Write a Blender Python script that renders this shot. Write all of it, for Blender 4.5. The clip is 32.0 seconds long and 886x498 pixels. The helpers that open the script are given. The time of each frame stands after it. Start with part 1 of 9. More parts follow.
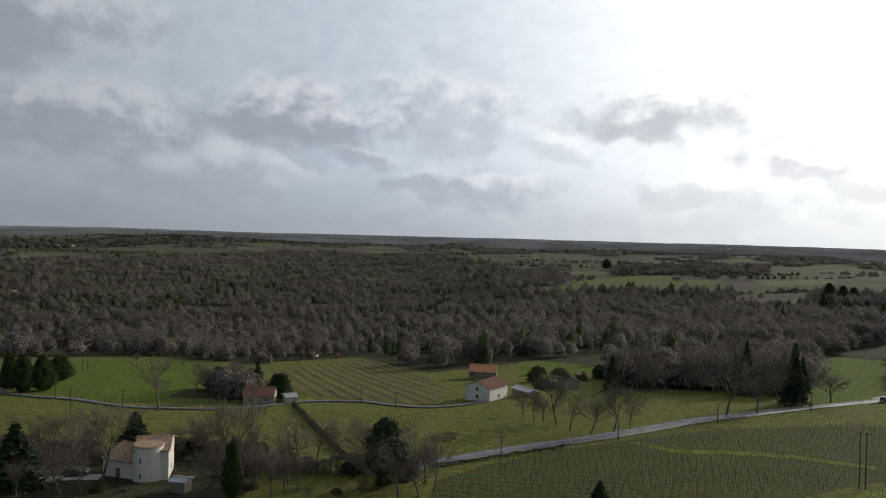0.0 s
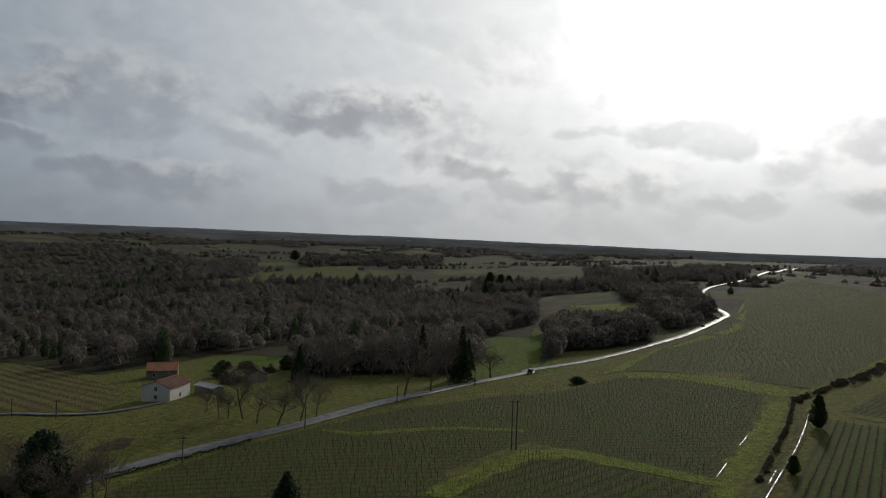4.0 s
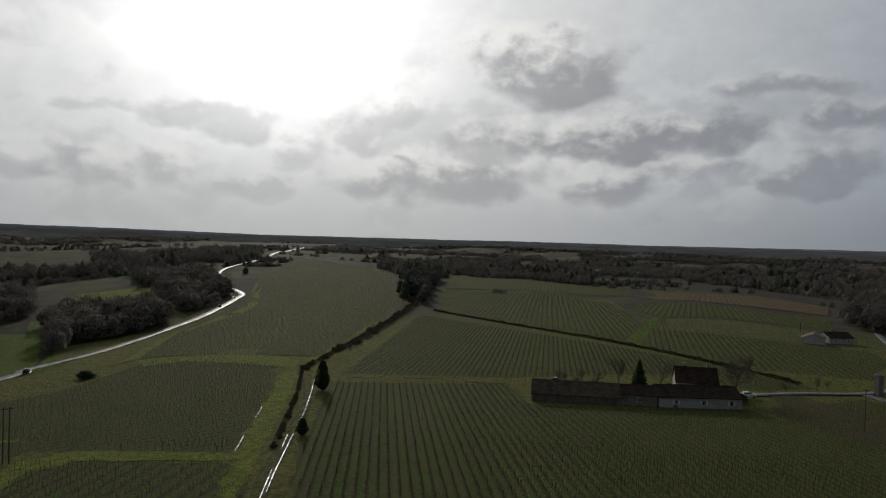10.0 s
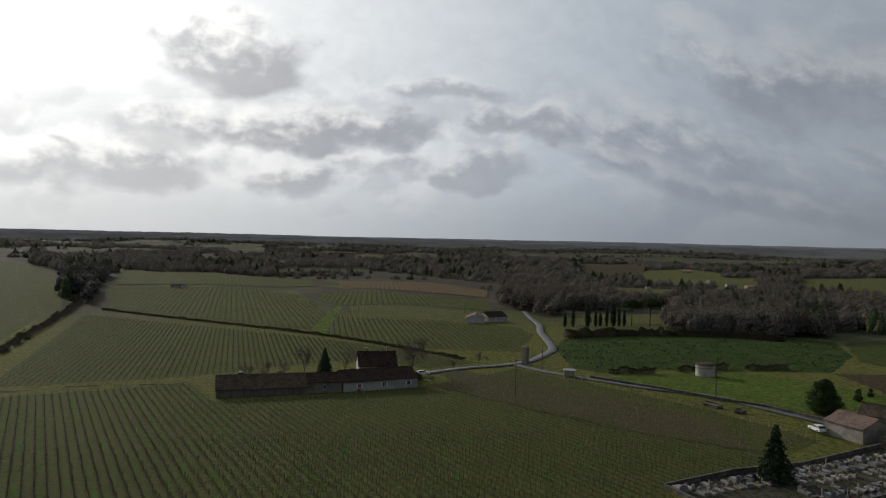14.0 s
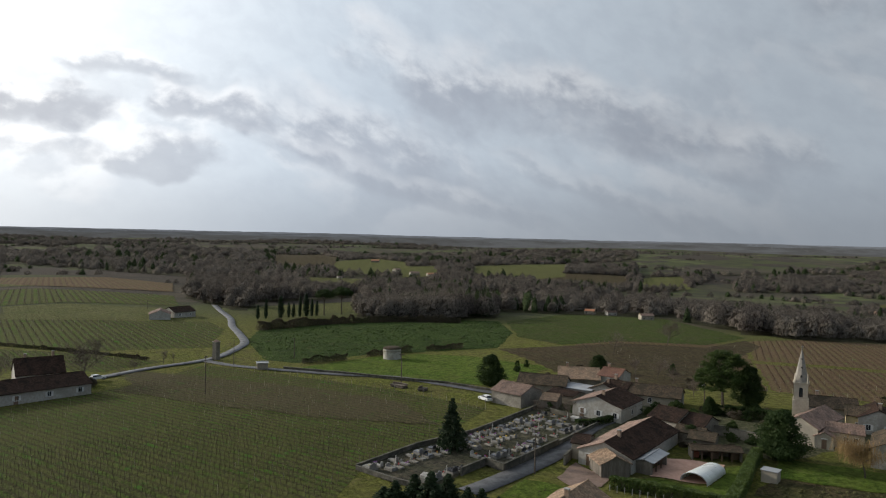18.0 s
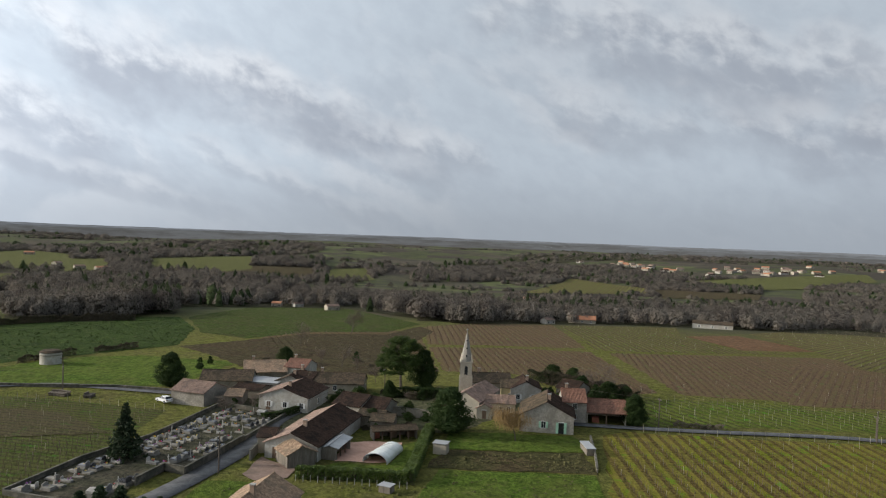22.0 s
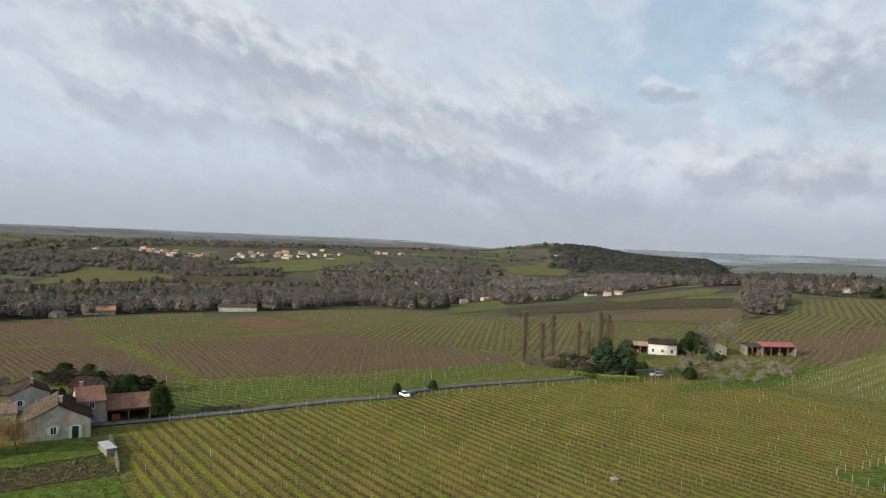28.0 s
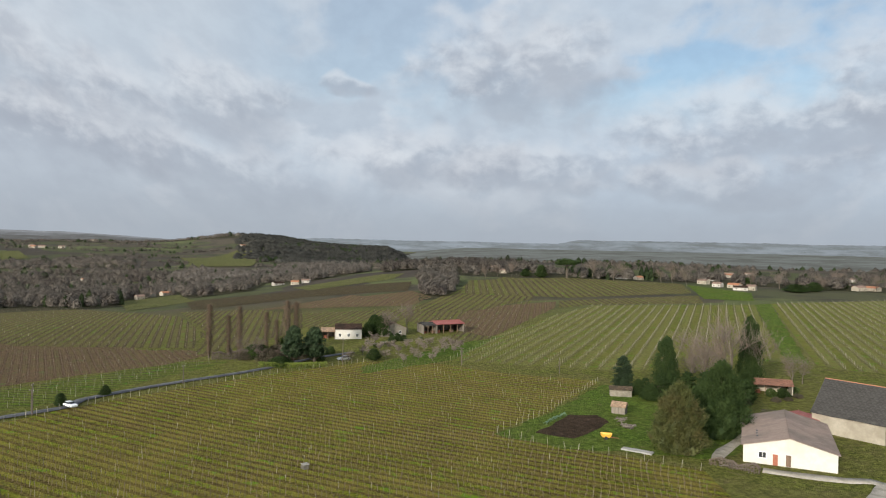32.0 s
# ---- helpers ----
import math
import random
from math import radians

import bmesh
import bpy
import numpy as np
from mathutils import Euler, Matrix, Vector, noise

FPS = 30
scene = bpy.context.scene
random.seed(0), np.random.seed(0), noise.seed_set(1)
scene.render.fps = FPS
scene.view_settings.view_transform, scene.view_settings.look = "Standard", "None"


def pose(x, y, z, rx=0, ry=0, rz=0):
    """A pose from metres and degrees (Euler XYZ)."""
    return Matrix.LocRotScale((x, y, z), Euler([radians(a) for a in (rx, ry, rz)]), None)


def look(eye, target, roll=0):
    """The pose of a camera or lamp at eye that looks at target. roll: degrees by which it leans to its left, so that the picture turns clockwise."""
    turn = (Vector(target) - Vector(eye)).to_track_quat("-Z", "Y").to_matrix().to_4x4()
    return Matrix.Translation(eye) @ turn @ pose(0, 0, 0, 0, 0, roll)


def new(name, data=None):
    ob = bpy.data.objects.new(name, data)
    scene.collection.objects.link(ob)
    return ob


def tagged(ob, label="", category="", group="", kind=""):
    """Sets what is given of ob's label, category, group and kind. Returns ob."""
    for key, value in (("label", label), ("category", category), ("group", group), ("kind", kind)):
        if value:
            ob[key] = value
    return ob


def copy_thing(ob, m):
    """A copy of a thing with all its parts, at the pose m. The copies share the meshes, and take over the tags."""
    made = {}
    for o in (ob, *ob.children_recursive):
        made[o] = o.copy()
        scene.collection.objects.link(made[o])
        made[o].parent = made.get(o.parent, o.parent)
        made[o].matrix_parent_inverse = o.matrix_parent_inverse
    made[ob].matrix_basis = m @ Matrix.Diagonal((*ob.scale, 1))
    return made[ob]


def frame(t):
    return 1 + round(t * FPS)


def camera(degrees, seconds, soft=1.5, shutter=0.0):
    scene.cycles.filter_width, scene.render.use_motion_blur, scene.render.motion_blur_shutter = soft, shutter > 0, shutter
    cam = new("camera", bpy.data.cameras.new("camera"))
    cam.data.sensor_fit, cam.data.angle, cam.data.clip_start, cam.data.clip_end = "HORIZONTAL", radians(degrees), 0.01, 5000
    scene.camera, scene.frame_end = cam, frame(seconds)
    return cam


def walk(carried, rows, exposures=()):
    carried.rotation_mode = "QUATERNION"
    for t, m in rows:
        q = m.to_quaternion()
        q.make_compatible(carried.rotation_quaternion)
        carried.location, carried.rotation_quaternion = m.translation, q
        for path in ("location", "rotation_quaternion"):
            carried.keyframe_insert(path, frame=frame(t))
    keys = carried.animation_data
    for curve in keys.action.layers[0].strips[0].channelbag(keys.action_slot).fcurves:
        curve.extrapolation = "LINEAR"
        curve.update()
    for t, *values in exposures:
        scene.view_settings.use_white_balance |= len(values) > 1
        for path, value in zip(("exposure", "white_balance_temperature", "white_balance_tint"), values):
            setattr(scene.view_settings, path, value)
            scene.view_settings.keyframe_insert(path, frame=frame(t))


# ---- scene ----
cam = camera(63.51, 32.0, soft=1.15)
# the camera hovers in one place and turns clockwise; degrees of heading, tilt and lean by time
EYE = (0.0, 0.0, 40.0)
PATH = [
    (0.0, pose(*EYE, 89.47, -1.52, -0.11)),
    (0.5, pose(*EYE, 89.48, -1.63, -3.49)),
    (1.0, pose(*EYE, 89.49, -1.78, -6.40)),
    (1.5, pose(*EYE, 89.50, -1.96, -9.77)),
    (2.0, pose(*EYE, 89.52, -2.03, -12.66)),
    (2.5, pose(*EYE, 89.53, -2.10, -15.56)),
    (3.0, pose(*EYE, 89.54, -2.07, -18.95)),
    (3.5, pose(*EYE, 89.54, -2.11, -21.82)),
    (5.5, pose(*EYE, 89.55, -1.97, -34.30)),
    (6.0, pose(*EYE, 89.52, -1.86, -37.66)),
    (6.5, pose(*EYE, 89.48, -1.72, -40.55)),
    (7.0, pose(*EYE, 89.43, -1.66, -43.42)),
    (7.5, pose(*EYE, 89.40, -1.66, -46.76)),
    (8.0, pose(*EYE, 89.40, -1.70, -49.60)),
    (8.5, pose(*EYE, 89.38, -1.66, -52.96)),
    (9.0, pose(*EYE, 89.40, -1.82, -55.79)),
    (9.5, pose(*EYE, 89.41, -1.79, -59.15)),
    (10.0, pose(*EYE, 89.39, -1.73, -62.04)),
    (10.5, pose(*EYE, 89.45, -1.70, -65.47)),
    (11.0, pose(*EYE, 89.47, -1.63, -68.35)),
    (11.5, pose(*EYE, 89.40, -1.69, -71.06)),
    (12.0, pose(*EYE, 89.46, -1.59, -74.52)),
    (12.5, pose(*EYE, 89.44, -1.56, -77.36)),
    (13.0, pose(*EYE, 89.43, -1.46, -80.70)),
    (13.5, pose(*EYE, 89.39, -1.44, -83.55)),
    (14.0, pose(*EYE, 89.37, -1.44, -86.86)),
    (14.5, pose(*EYE, 89.35, -1.45, -89.71)),
    (16.5, pose(*EYE, 89.28, -1.39, -102.06)),
    (17.0, pose(*EYE, 89.27, -1.36, -104.93)),
    (17.5, pose(*EYE, 89.26, -1.43, -108.23)),
    (18.0, pose(*EYE, 89.25, -1.44, -111.09)),
    (18.5, pose(*EYE, 89.24, -1.52, -114.40)),
    (19.0, pose(*EYE, 89.24, -1.58, -117.25)),
    (19.5, pose(*EYE, 89.25, -1.59, -120.11)),
    (20.0, pose(*EYE, 89.28, -1.73, -123.41)),
    (20.5, pose(*EYE, 89.29, -1.82, -126.26)),
    (21.0, pose(*EYE, 89.31, -1.90, -129.56)),
    (21.5, pose(*EYE, 89.35, -1.96, -132.42)),
    (22.0, pose(*EYE, 89.37, -2.07, -135.73)),
    (22.5, pose(*EYE, 89.40, -2.10, -138.59)),
    (23.0, pose(*EYE, 89.41, -2.20, -141.88)),
    (23.5, pose(*EYE, 89.43, -2.23, -144.76)),
    (24.0, pose(*EYE, 89.44, -2.28, -147.61)),
    (24.5, pose(*EYE, 89.46, -2.30, -150.92)),
    (25.0, pose(*EYE, 89.47, -2.32, -153.77)),
    (25.5, pose(*EYE, 89.49, -2.39, -157.10)),
    (27.5, pose(*EYE, 89.47, -2.29, -169.04)),
    (28.0, pose(*EYE, 89.53, -2.08, -172.43)),
    (28.5, pose(*EYE, 89.52, -1.93, -175.36)),
    (29.0, pose(*EYE, 89.48, -1.91, -178.74)),
    (29.5, pose(*EYE, 89.50, -1.78, -181.65)),
    (30.0, pose(*EYE, 89.47, -1.68, -185.02)),
    (30.5, pose(*EYE, 89.43, -1.57, -187.92)),
    (31.0, pose(*EYE, 89.44, -1.52, -191.32)),
    (31.5, pose(*EYE, 89.42, -1.40, -194.23)),
    (32.0, pose(*EYE, 89.38, -1.23, -197.13)),
]
walk(cam, PATH, exposures=[(0.0, -0.42), (3.5, -1.12), (6.0, -1.4), (9.0, -1.52), (13.0, -1.1), (16.0, -0.55), (19.0, -0.14), (23.0, 0.16), (28.0, 0.38), (32.0, 0.30)])

# ---- sky and sun ----
SUN_AZ, SUN_EL = 48.5, 17.5
sun_way = Vector((math.sin(radians(SUN_AZ)) * math.cos(radians(SUN_EL)), math.cos(radians(SUN_AZ)) * math.cos(radians(SUN_EL)), math.sin(radians(SUN_EL))))
lamp = bpy.data.lights.new("sun", "SUN")
lamp.energy, lamp.angle, lamp.color = 4.2, radians(4.0), (1.0, 0.93, 0.82)
sun = new("sun", lamp)
sun.matrix_world = look((0, 0, 300), Vector((0, 0, 300)) - sun_way)


class Nodes:
    """Short hand for building node trees."""

    def __init__(self, tree, keep=False):
        self.tree = tree
        if not keep:
            tree.nodes.clear()

    def add(self, kind, **props):
        node = self.tree.nodes.new(kind)
        for key, value in props.items():
            setattr(node, key, value)
        return node

    def link(self, a, b):
        self.tree.links.new(a, b)

    def put(self, socket, value):
        if hasattr(value, "is_linked") or hasattr(value, "links"):
            self.link(value, socket)
        else:
            socket.default_value = value

    def math(self, op, a, b=0.0, c=0.0, clamp=False):
        n = self.add("ShaderNodeMath", operation=op, use_clamp=clamp)
        for i, v in enumerate((a, b, c)):
            self.put(n.inputs[i], v)
        return n.outputs[0]

    def vmath(self, op, a, b=(0, 0, 0), scale=None):
        n = self.add("ShaderNodeVectorMath", operation=op)
        self.put(n.inputs[0], a)
        self.put(n.inputs[1], b)
        if scale is not None:
            self.put(n.inputs["Scale"], scale)
        return n.outputs["Value"] if op in ("DOT_PRODUCT", "LENGTH") else n.outputs[0]

    def noise(self, vector, scale, detail=4.0, rough=0.55, distort=0.0):
        n = self.add("ShaderNodeTexNoise")
        self.put(n.inputs["Vector"], vector)
        self.put(n.inputs["Scale"], scale)
        n.inputs["Detail"].default_value, n.inputs["Roughness"].default_value = detail, rough
        n.inputs["Distortion"].default_value = distort
        return n.outputs["Fac"], n.outputs["Color"]

    def ramp(self, fac, lo, hi, a=0.0, b=1.0, smooth=True):
        n = self.add("ShaderNodeMapRange", interpolation_type="SMOOTHSTEP" if smooth else "LINEAR")
        for i, v in enumerate((fac, lo, hi, a, b)):
            self.put(n.inputs[i], v)
        return n.outputs[0]

    def mix(self, fac, a, b, blend="MIX"):
        n = self.add("ShaderNodeMix", data_type="RGBA", blend_type=blend)
        self.put(n.inputs[0], fac)
        self.put(n.inputs[6], a if not isinstance(a, tuple) else (*a, 1.0))
        self.put(n.inputs[7], b if not isinstance(b, tuple) else (*b, 1.0))
        return n.outputs[2]


# heading, height, half width, half height (degrees) and weight of the single clouds, the far ones behind the near ones
CLOUDS = [
    (-30.0, 15.4, 7.5, 3.2, 0.60), (-27.5, 8.2, 7.5, 3.0, 0.60), (-20.0, 5.0, 7.0, 1.8, 0.30), (-0.5, 10.6, 7.0, 3.0, 0.42), (-11.6, 9.6, 8.0, 2.9, 0.95),
    (-6.5, 6.1, 2.8, 0.9, 0.55), (2.5, 4.1, 6.0, 1.1, 0.62), (9.0, 7.6, 4.0, 1.2, 0.25), (17.6, 10.2, 5.6, 2.1, 0.62), (15.2, 9.6, 3.2, 1.3, 0.5),
    (25.4, 6.2, 3.2, 1.2, 0.50), (20.0, 4.0, 5.0, 0.9, 0.35), (31.0, 4.4, 3.0, 1.1, 0.40), (36.0, 9.9, 2.4, 0.9, 0.35), (36.4, 5.0, 3.2, 1.5, 0.52), (41.0, 5.4, 2.4, 1.5, 0.45),
    (44.2, 9.4, 4.6, 1.5, 0.62), (47.0, 4.2, 4.0, 1.3, 0.45), (50.5, 6.6, 3.0, 1.6, 0.42), (56.5, 9.6, 3.8, 2.0, 0.52), (60.5, 4.9, 8.5, 1.8, 0.70), (69.3, 14.0, 6.0, 2.8, 0.85), (66.0, 8.0, 4.0, 1.6, 0.5),
    (77.0, 8.6, 8.5, 1.9, 0.82), (74.5, 4.4, 4.2, 1.7, 0.75), (83.0, 5.8, 4.0, 1.0, 0.5), (89.4, 5.4, 4.0, 1.5, 0.62), (88.0, 11.4, 5.4, 1.2, 0.60), (93.5, 9.6, 4.4, 1.4, 0.66),
]
# these lie in slanting streaks
CLOUDS_STREAKED = [
    (104.0, 7.6, 8.5, 2.6, 0.62), (111.5, 12.0, 7.0, 3.0, 0.74), (123.0, 10.2, 7.0, 2.2, 0.72), (110.0, 4.0, 13.0, 1.0, 0.40), (134.5, 6.6, 6.0, 2.0, 0.45), (126.0, 3.6, 9.0, 1.0, 0.4),
    (156.0, 14.0, 15.0, 3.6, 0.62), (149.0, 9.6, 6.0, 1.8, 0.40), (164.5, 7.6, 9.0, 2.4, 0.52), (172.0, 9.0, 6.0, 2.6, 0.48), (180.5, 10.0, 5.0, 2.8, 0.52), (177.0, 5.6, 9.0, 2.2, 0.45),
]
CLOUDS_BROKEN = [
    (199.5, 15.0, 4.4, 3.0, 0.45), (203.5, 13.2, 7.0, 4.2, 0.52), (195.0, 6.2, 7.0, 2.0, 0.50), (206.0, 5.6, 8.0, 2.0, 0.45), (222.0, 8.6, 11.0, 3.0, 0.55), (218.0, 4.6, 9.0, 1.6, 0.45), (190.0, 11.6, 1.6, 0.7, 0.5),
    (238.0, 12.0, 12.0, 4.5, 0.5), (256.0, 8.0, 12.0, 4.0, 0.5),
]
world = bpy.data.worlds.new("sky")
scene.world = world
world.use_nodes = True
w = Nodes(world.node_tree)
way = w.add("ShaderNodeTexCoord").outputs["Generated"]
xyz = w.add("ShaderNodeSeparateXYZ")
w.link(way, xyz.inputs[0])
dx, dy, dz = xyz.outputs
az = w.math("MULTIPLY", w.math("ARCTAN2", dx, dy), 57.2958)
# headings from -70 to 290 in one run
az = w.math("ADD", az, w.math("MULTIPLY", w.math("LESS_THAN", az, -70.0), 360.0))
el = w.math("MULTIPLY", w.math("ARCSINE", dz), 57.2958)


def sky_place(x, y):
    n = w.add("ShaderNodeCombineXYZ")
    w.put(n.inputs[0], x)
    w.put(n.inputs[1], y)
    return n.outputs[0]


# clouds lie flatter and closer towards the horizon; past the sun's side they run in slanting streaks
def shear(a):
    return 0.30 * min(max(a - 96.0, 0.0), 88.0)


sheared = w.math("ADD", el, w.ramp(az, 96.0, 184.0, 0.0, shear(184.0), False))
cloud_at = sky_place(az, w.math("MULTIPLY", sheared, 1.35))
warp, warpc = w.noise(cloud_at, 0.16, 3.0, 0.5)
edge, _ = w.noise(cloud_at, 0.24, 6.0, 0.50, 0.1)
fine, _ = w.noise(cloud_at, 0.5, 6.0, 0.55, 0.2)
aloft = w.vmath("ADD", cloud_at, (40.0, 7.0, 0.0))
billow, _ = w.noise(aloft, 0.085, 7.0, 0.52, 0.2)
# the same field a little nearer to the light gives the lit sides
billow_up, _ = w.noise(w.vmath("ADD", aloft, sky_place(w.ramp(az, 20.0, 78.0, 1.0, -1.0, False), 1.8)), 0.085, 7.0, 0.52, 0.2)
relief = w.math("SUBTRACT", billow, billow_up)
sep = w.add("ShaderNodeSeparateColor")
w.link(warpc, sep.inputs[0])
waz = w.math("ADD", az, w.math("MULTIPLY", w.math("SUBTRACT", sep.outputs[0], 0.5), 9.0))
wel = w.math("ADD", el, w.math("MULTIPLY", w.math("SUBTRACT", sep.outputs[1], 0.5), 5.0))
# nearness to the sun behind the veil
near_sun = w.vmath("DOT_PRODUCT", way, tuple(sun_way))
angle = w.math("MULTIPLY", w.math("ARCCOSINE", w.math("MINIMUM", near_sun, 0.99999)), 57.2958)
halo = w.ramp(angle, 58.0, 12.0, 0.0, 1.0)
sky = w.add("ShaderNodeTexSky", sky_type="NISHITA", sun_disc=False, sun_elevation=radians(SUN_EL), sun_rotation=radians(SUN_AZ))
blue = w.vmath("SCALE", sky.outputs[0], scale=0.125)
veil = w.mix(halo, (0.52, 0.59, 0.67), (0.97, 0.985, 0.985))
open_sky = w.math("MAXIMUM", w.ramp(az, 200.0, 212.0), w.math("MULTIPLY", w.ramp(az, 176.0, 190.0), 0.5))
veil = w.mix(w.math("MULTIPLY", open_sky, 0.7), veil, (0.50, 0.60, 0.715))
cover = w.math("SUBTRACT", 1.0, w.math("MULTIPLY", open_sky, w.math("MULTIPLY", w.ramp(el, 8.0, 13.0, 0.0, 0.9), w.ramp(billow, 0.60, 0.47))))
base = w.mix(cover, blue, veil)
# loose billows of the layer above: grey bodies, pale lit sides
DARK = w.mix(halo, (0.375, 0.415, 0.485), (0.47, 0.475, 0.49))
LIT = w.mix(halo, (0.70, 0.73, 0.775), (1.16, 1.145, 1.11))
body = w.math("MULTIPLY", w.ramp(w.math("ADD", billow, w.math("MULTIPLY", w.math("SUBTRACT", edge, 0.5), 0.30)), 0.47, 0.60), w.ramp(el, 19.0, 8.0, 0.35, 1.0))
base = w.mix(w.math("MULTIPLY", body, w.ramp(angle, 40.0, 100.0, 0.60, 0.42)), base, w.mix(w.ramp(relief, -0.05, 0.055), LIT, w.mix(0.45, DARK, veil)))


def lay_clouds(base, clouds, soft):
    """Lays single clouds over one another, ragged at the rim, dark below and pale along the crest."""
    tall = w.math("ADD", wel, w.math("SUBTRACT", sheared, el))
    rag = w.math("MULTIPLY", w.math("SUBTRACT", edge, 0.5), 4.2)
    crag = w.math("MULTIPLY", w.math("SUBTRACT", fine, 0.5), 2.6)
    for a, e, hw, hh, weight in clouds:
        u = w.math("DIVIDE", w.math("SUBTRACT", waz, a), hw)
        v = w.math("DIVIDE", w.math("SUBTRACT", tall, e + shear(a)), hh)
        q = w.math("ADD", w.math("MULTIPLY_ADD", u, u, w.math("MULTIPLY", v, v)), rag)
        alpha = w.ramp(q, 1.7 + soft, 0.3 - soft, 0.0, min(1.0, weight * 1.2))
        crest = w.ramp(w.math("ADD", w.math("MULTIPLY_ADD", u, 0.45 if a < 48 else -0.45, v), crag), -0.25, 0.95)
        base = w.mix(alpha, base, w.mix(w.math("MULTIPLY", crest, 0.9), DARK, LIT))
    return base


base = lay_clouds(base, CLOUDS, 0.0)
base = lay_clouds(base, CLOUDS_STREAKED, 0.5)
base = lay_clouds(base, CLOUDS_BROKEN, 0.25)
base = w.mix(1.0, base, w.mix(w.ramp(fine, 0.3, 0.7), (0.965, 0.965, 0.97), (1.035, 1.035, 1.03)), "MULTIPLY")
# the hazy foot of the sky
foot = w.ramp(el, 7.0, 0.0, 0.0, 0.8)
base = w.mix(foot, base, w.mix(halo, (0.36, 0.40, 0.455), (0.68, 0.69, 0.69)))
# the sky is brighter all round the sun's side, and the sun glows through the veil
base = w.vmath("SCALE", base, scale=w.ramp(angle, 92.0, 24.0, 0.84, 1.66))
glow = w.math("MULTIPLY", w.math("EXPONENT", w.math("DIVIDE", w.math("ADD", angle, w.math("MULTIPLY", w.math("SUBTRACT", edge, 0.5), 5.0)), -6.6)), 6.5)
glow = w.math("MULTIPLY", glow, w.ramp(el, 3.0, 15.0, 0.25, 1.0))
base = w.vmath("ADD", base, w.vmath("SCALE", (1.0, 1.0, 0.98), scale=glow))
bg = w.add("ShaderNodeBackground")
w.link(base, bg.inputs[0])
bg.inputs[1].default_value = 1.0
w.link(bg.outputs[0], w.add("ShaderNodeOutputWorld").inputs[0])


# ---- terrain ----
# height of the land by heading (degrees, clockwise) and distance from the hill top
HEADINGS = np.array([-40, -10, 20, 50, 80, 110, 140, 170, 200, 230, 275.0])
RINGS = np.array([80, 130, 230, 400, 700, 1200, 2200, 3500, 4800.0])
LAND = np.array([
    [0, 0, 0, 0, 0, 0, 0, 0, 0, 0, 0],
    [-1, -2, -1, -1, 0, 0, 0, 0, 0, 0, 0],
    [-9, -11, -7, -3, -2, -1, 0, 0, 0, 0, -2],
    [-20, -25, -20, -4, -3, -6, -6, -4, 2, 2, -5],
    [-35, -38, -32, -1, -8, -18, -22, -18, 8, 7, -8],
    [-34, -36, -25, 4, -14, -26, -32, -28, 6, 8, -10],
    [-5, -8, 0, 8, -6, -4, 0, 0, -45, -40, -12],
    [16, 18, 13, 8, 7, 9, 10, 6, -60, -60, -8],
    [0, 5, 5, 0, 0, 2, 2, -5, -30, -30, -10],
], float)


def smooth01(v):
    v = np.clip(v, 0, 1)
    return v * v * (3 - 2 * v)


# single hills: heading, distance, height, half widths across and along
HILLS = [(180.0, 2700.0, 26.0, 300.0, 400.0), (-24.0, 3300.0, 22.0, 500.0, 400.0), (196.0, 760.0, 3.0, 120.0, 120.0)]


def terrain(x, y):
    x, y = np.asarray(x, float), np.asarray(y, float)
    d = np.maximum(np.hypot(x, y), 1e-6)
    a = np.degrees(np.arctan2(x, y))
    a = np.where(a < -62.5, a + 360, a)
    heads = np.concatenate([[HEADINGS[-1] - 360], HEADINGS, [HEADINGS[0] + 360]])
    land = np.concatenate([LAND[:, -1:], LAND, LAND[:, :1]], axis=1)
    i = np.clip(np.searchsorted(heads, a) - 1, 0, len(heads) - 2)
    f = smooth01((a - heads[i]) / (heads[i + 1] - heads[i]))
    ld, lr = np.log(np.clip(d, RINGS[0], RINGS[-1])), np.log(RINGS)
    j = np.clip(np.searchsorted(lr, ld) - 1, 0, len(lr) - 2)
    g = (ld - lr[j]) / (lr[j + 1] - lr[j])

    def column(k):
        p0, p1, p2, p3 = land[np.maximum(j - 1, 0), k], land[j, k], land[j + 1, k], land[np.minimum(j + 2, len(lr) - 1), k]
        return p1 + 0.5 * g * (p2 - p0 + g * (2 * p0 - 5 * p1 + 4 * p2 - p3 + g * (3 * (p1 - p2) + p3 - p0)))

    z = column(i) * (1 - f) + column(i + 1) * f
    for head, dist, high, across, along in HILLS:
        r = radians(head)
        u = x * math.cos(r) - y * math.sin(r)
        v = x * math.sin(r) + y * math.cos(r) - dist
        z = z + high * np.exp(-((u / across) ** 2) - (v / along) ** 2)
    # the wooded bluff over the valley plain, steep at its end
    bluff = 47.0 * smooth01((a - 176.0) / 8.0) * smooth01((195.2 - a) / 2.8) * smooth01((d - 1950) / 420) * smooth01((3300 - d) / 500)
    z = z + bluff
    roll = np.clip((d - 500) / 1500, 0, 1)
    z = z + roll * (7 * np.sin(x / 310 + 1.3) * np.sin(y / 270 + 0.4) + 4 * np.sin(x / 140 - y / 190))
    return z


def ground(x, y):
    return float(terrain(x, y))
# ---- end of terrain ----

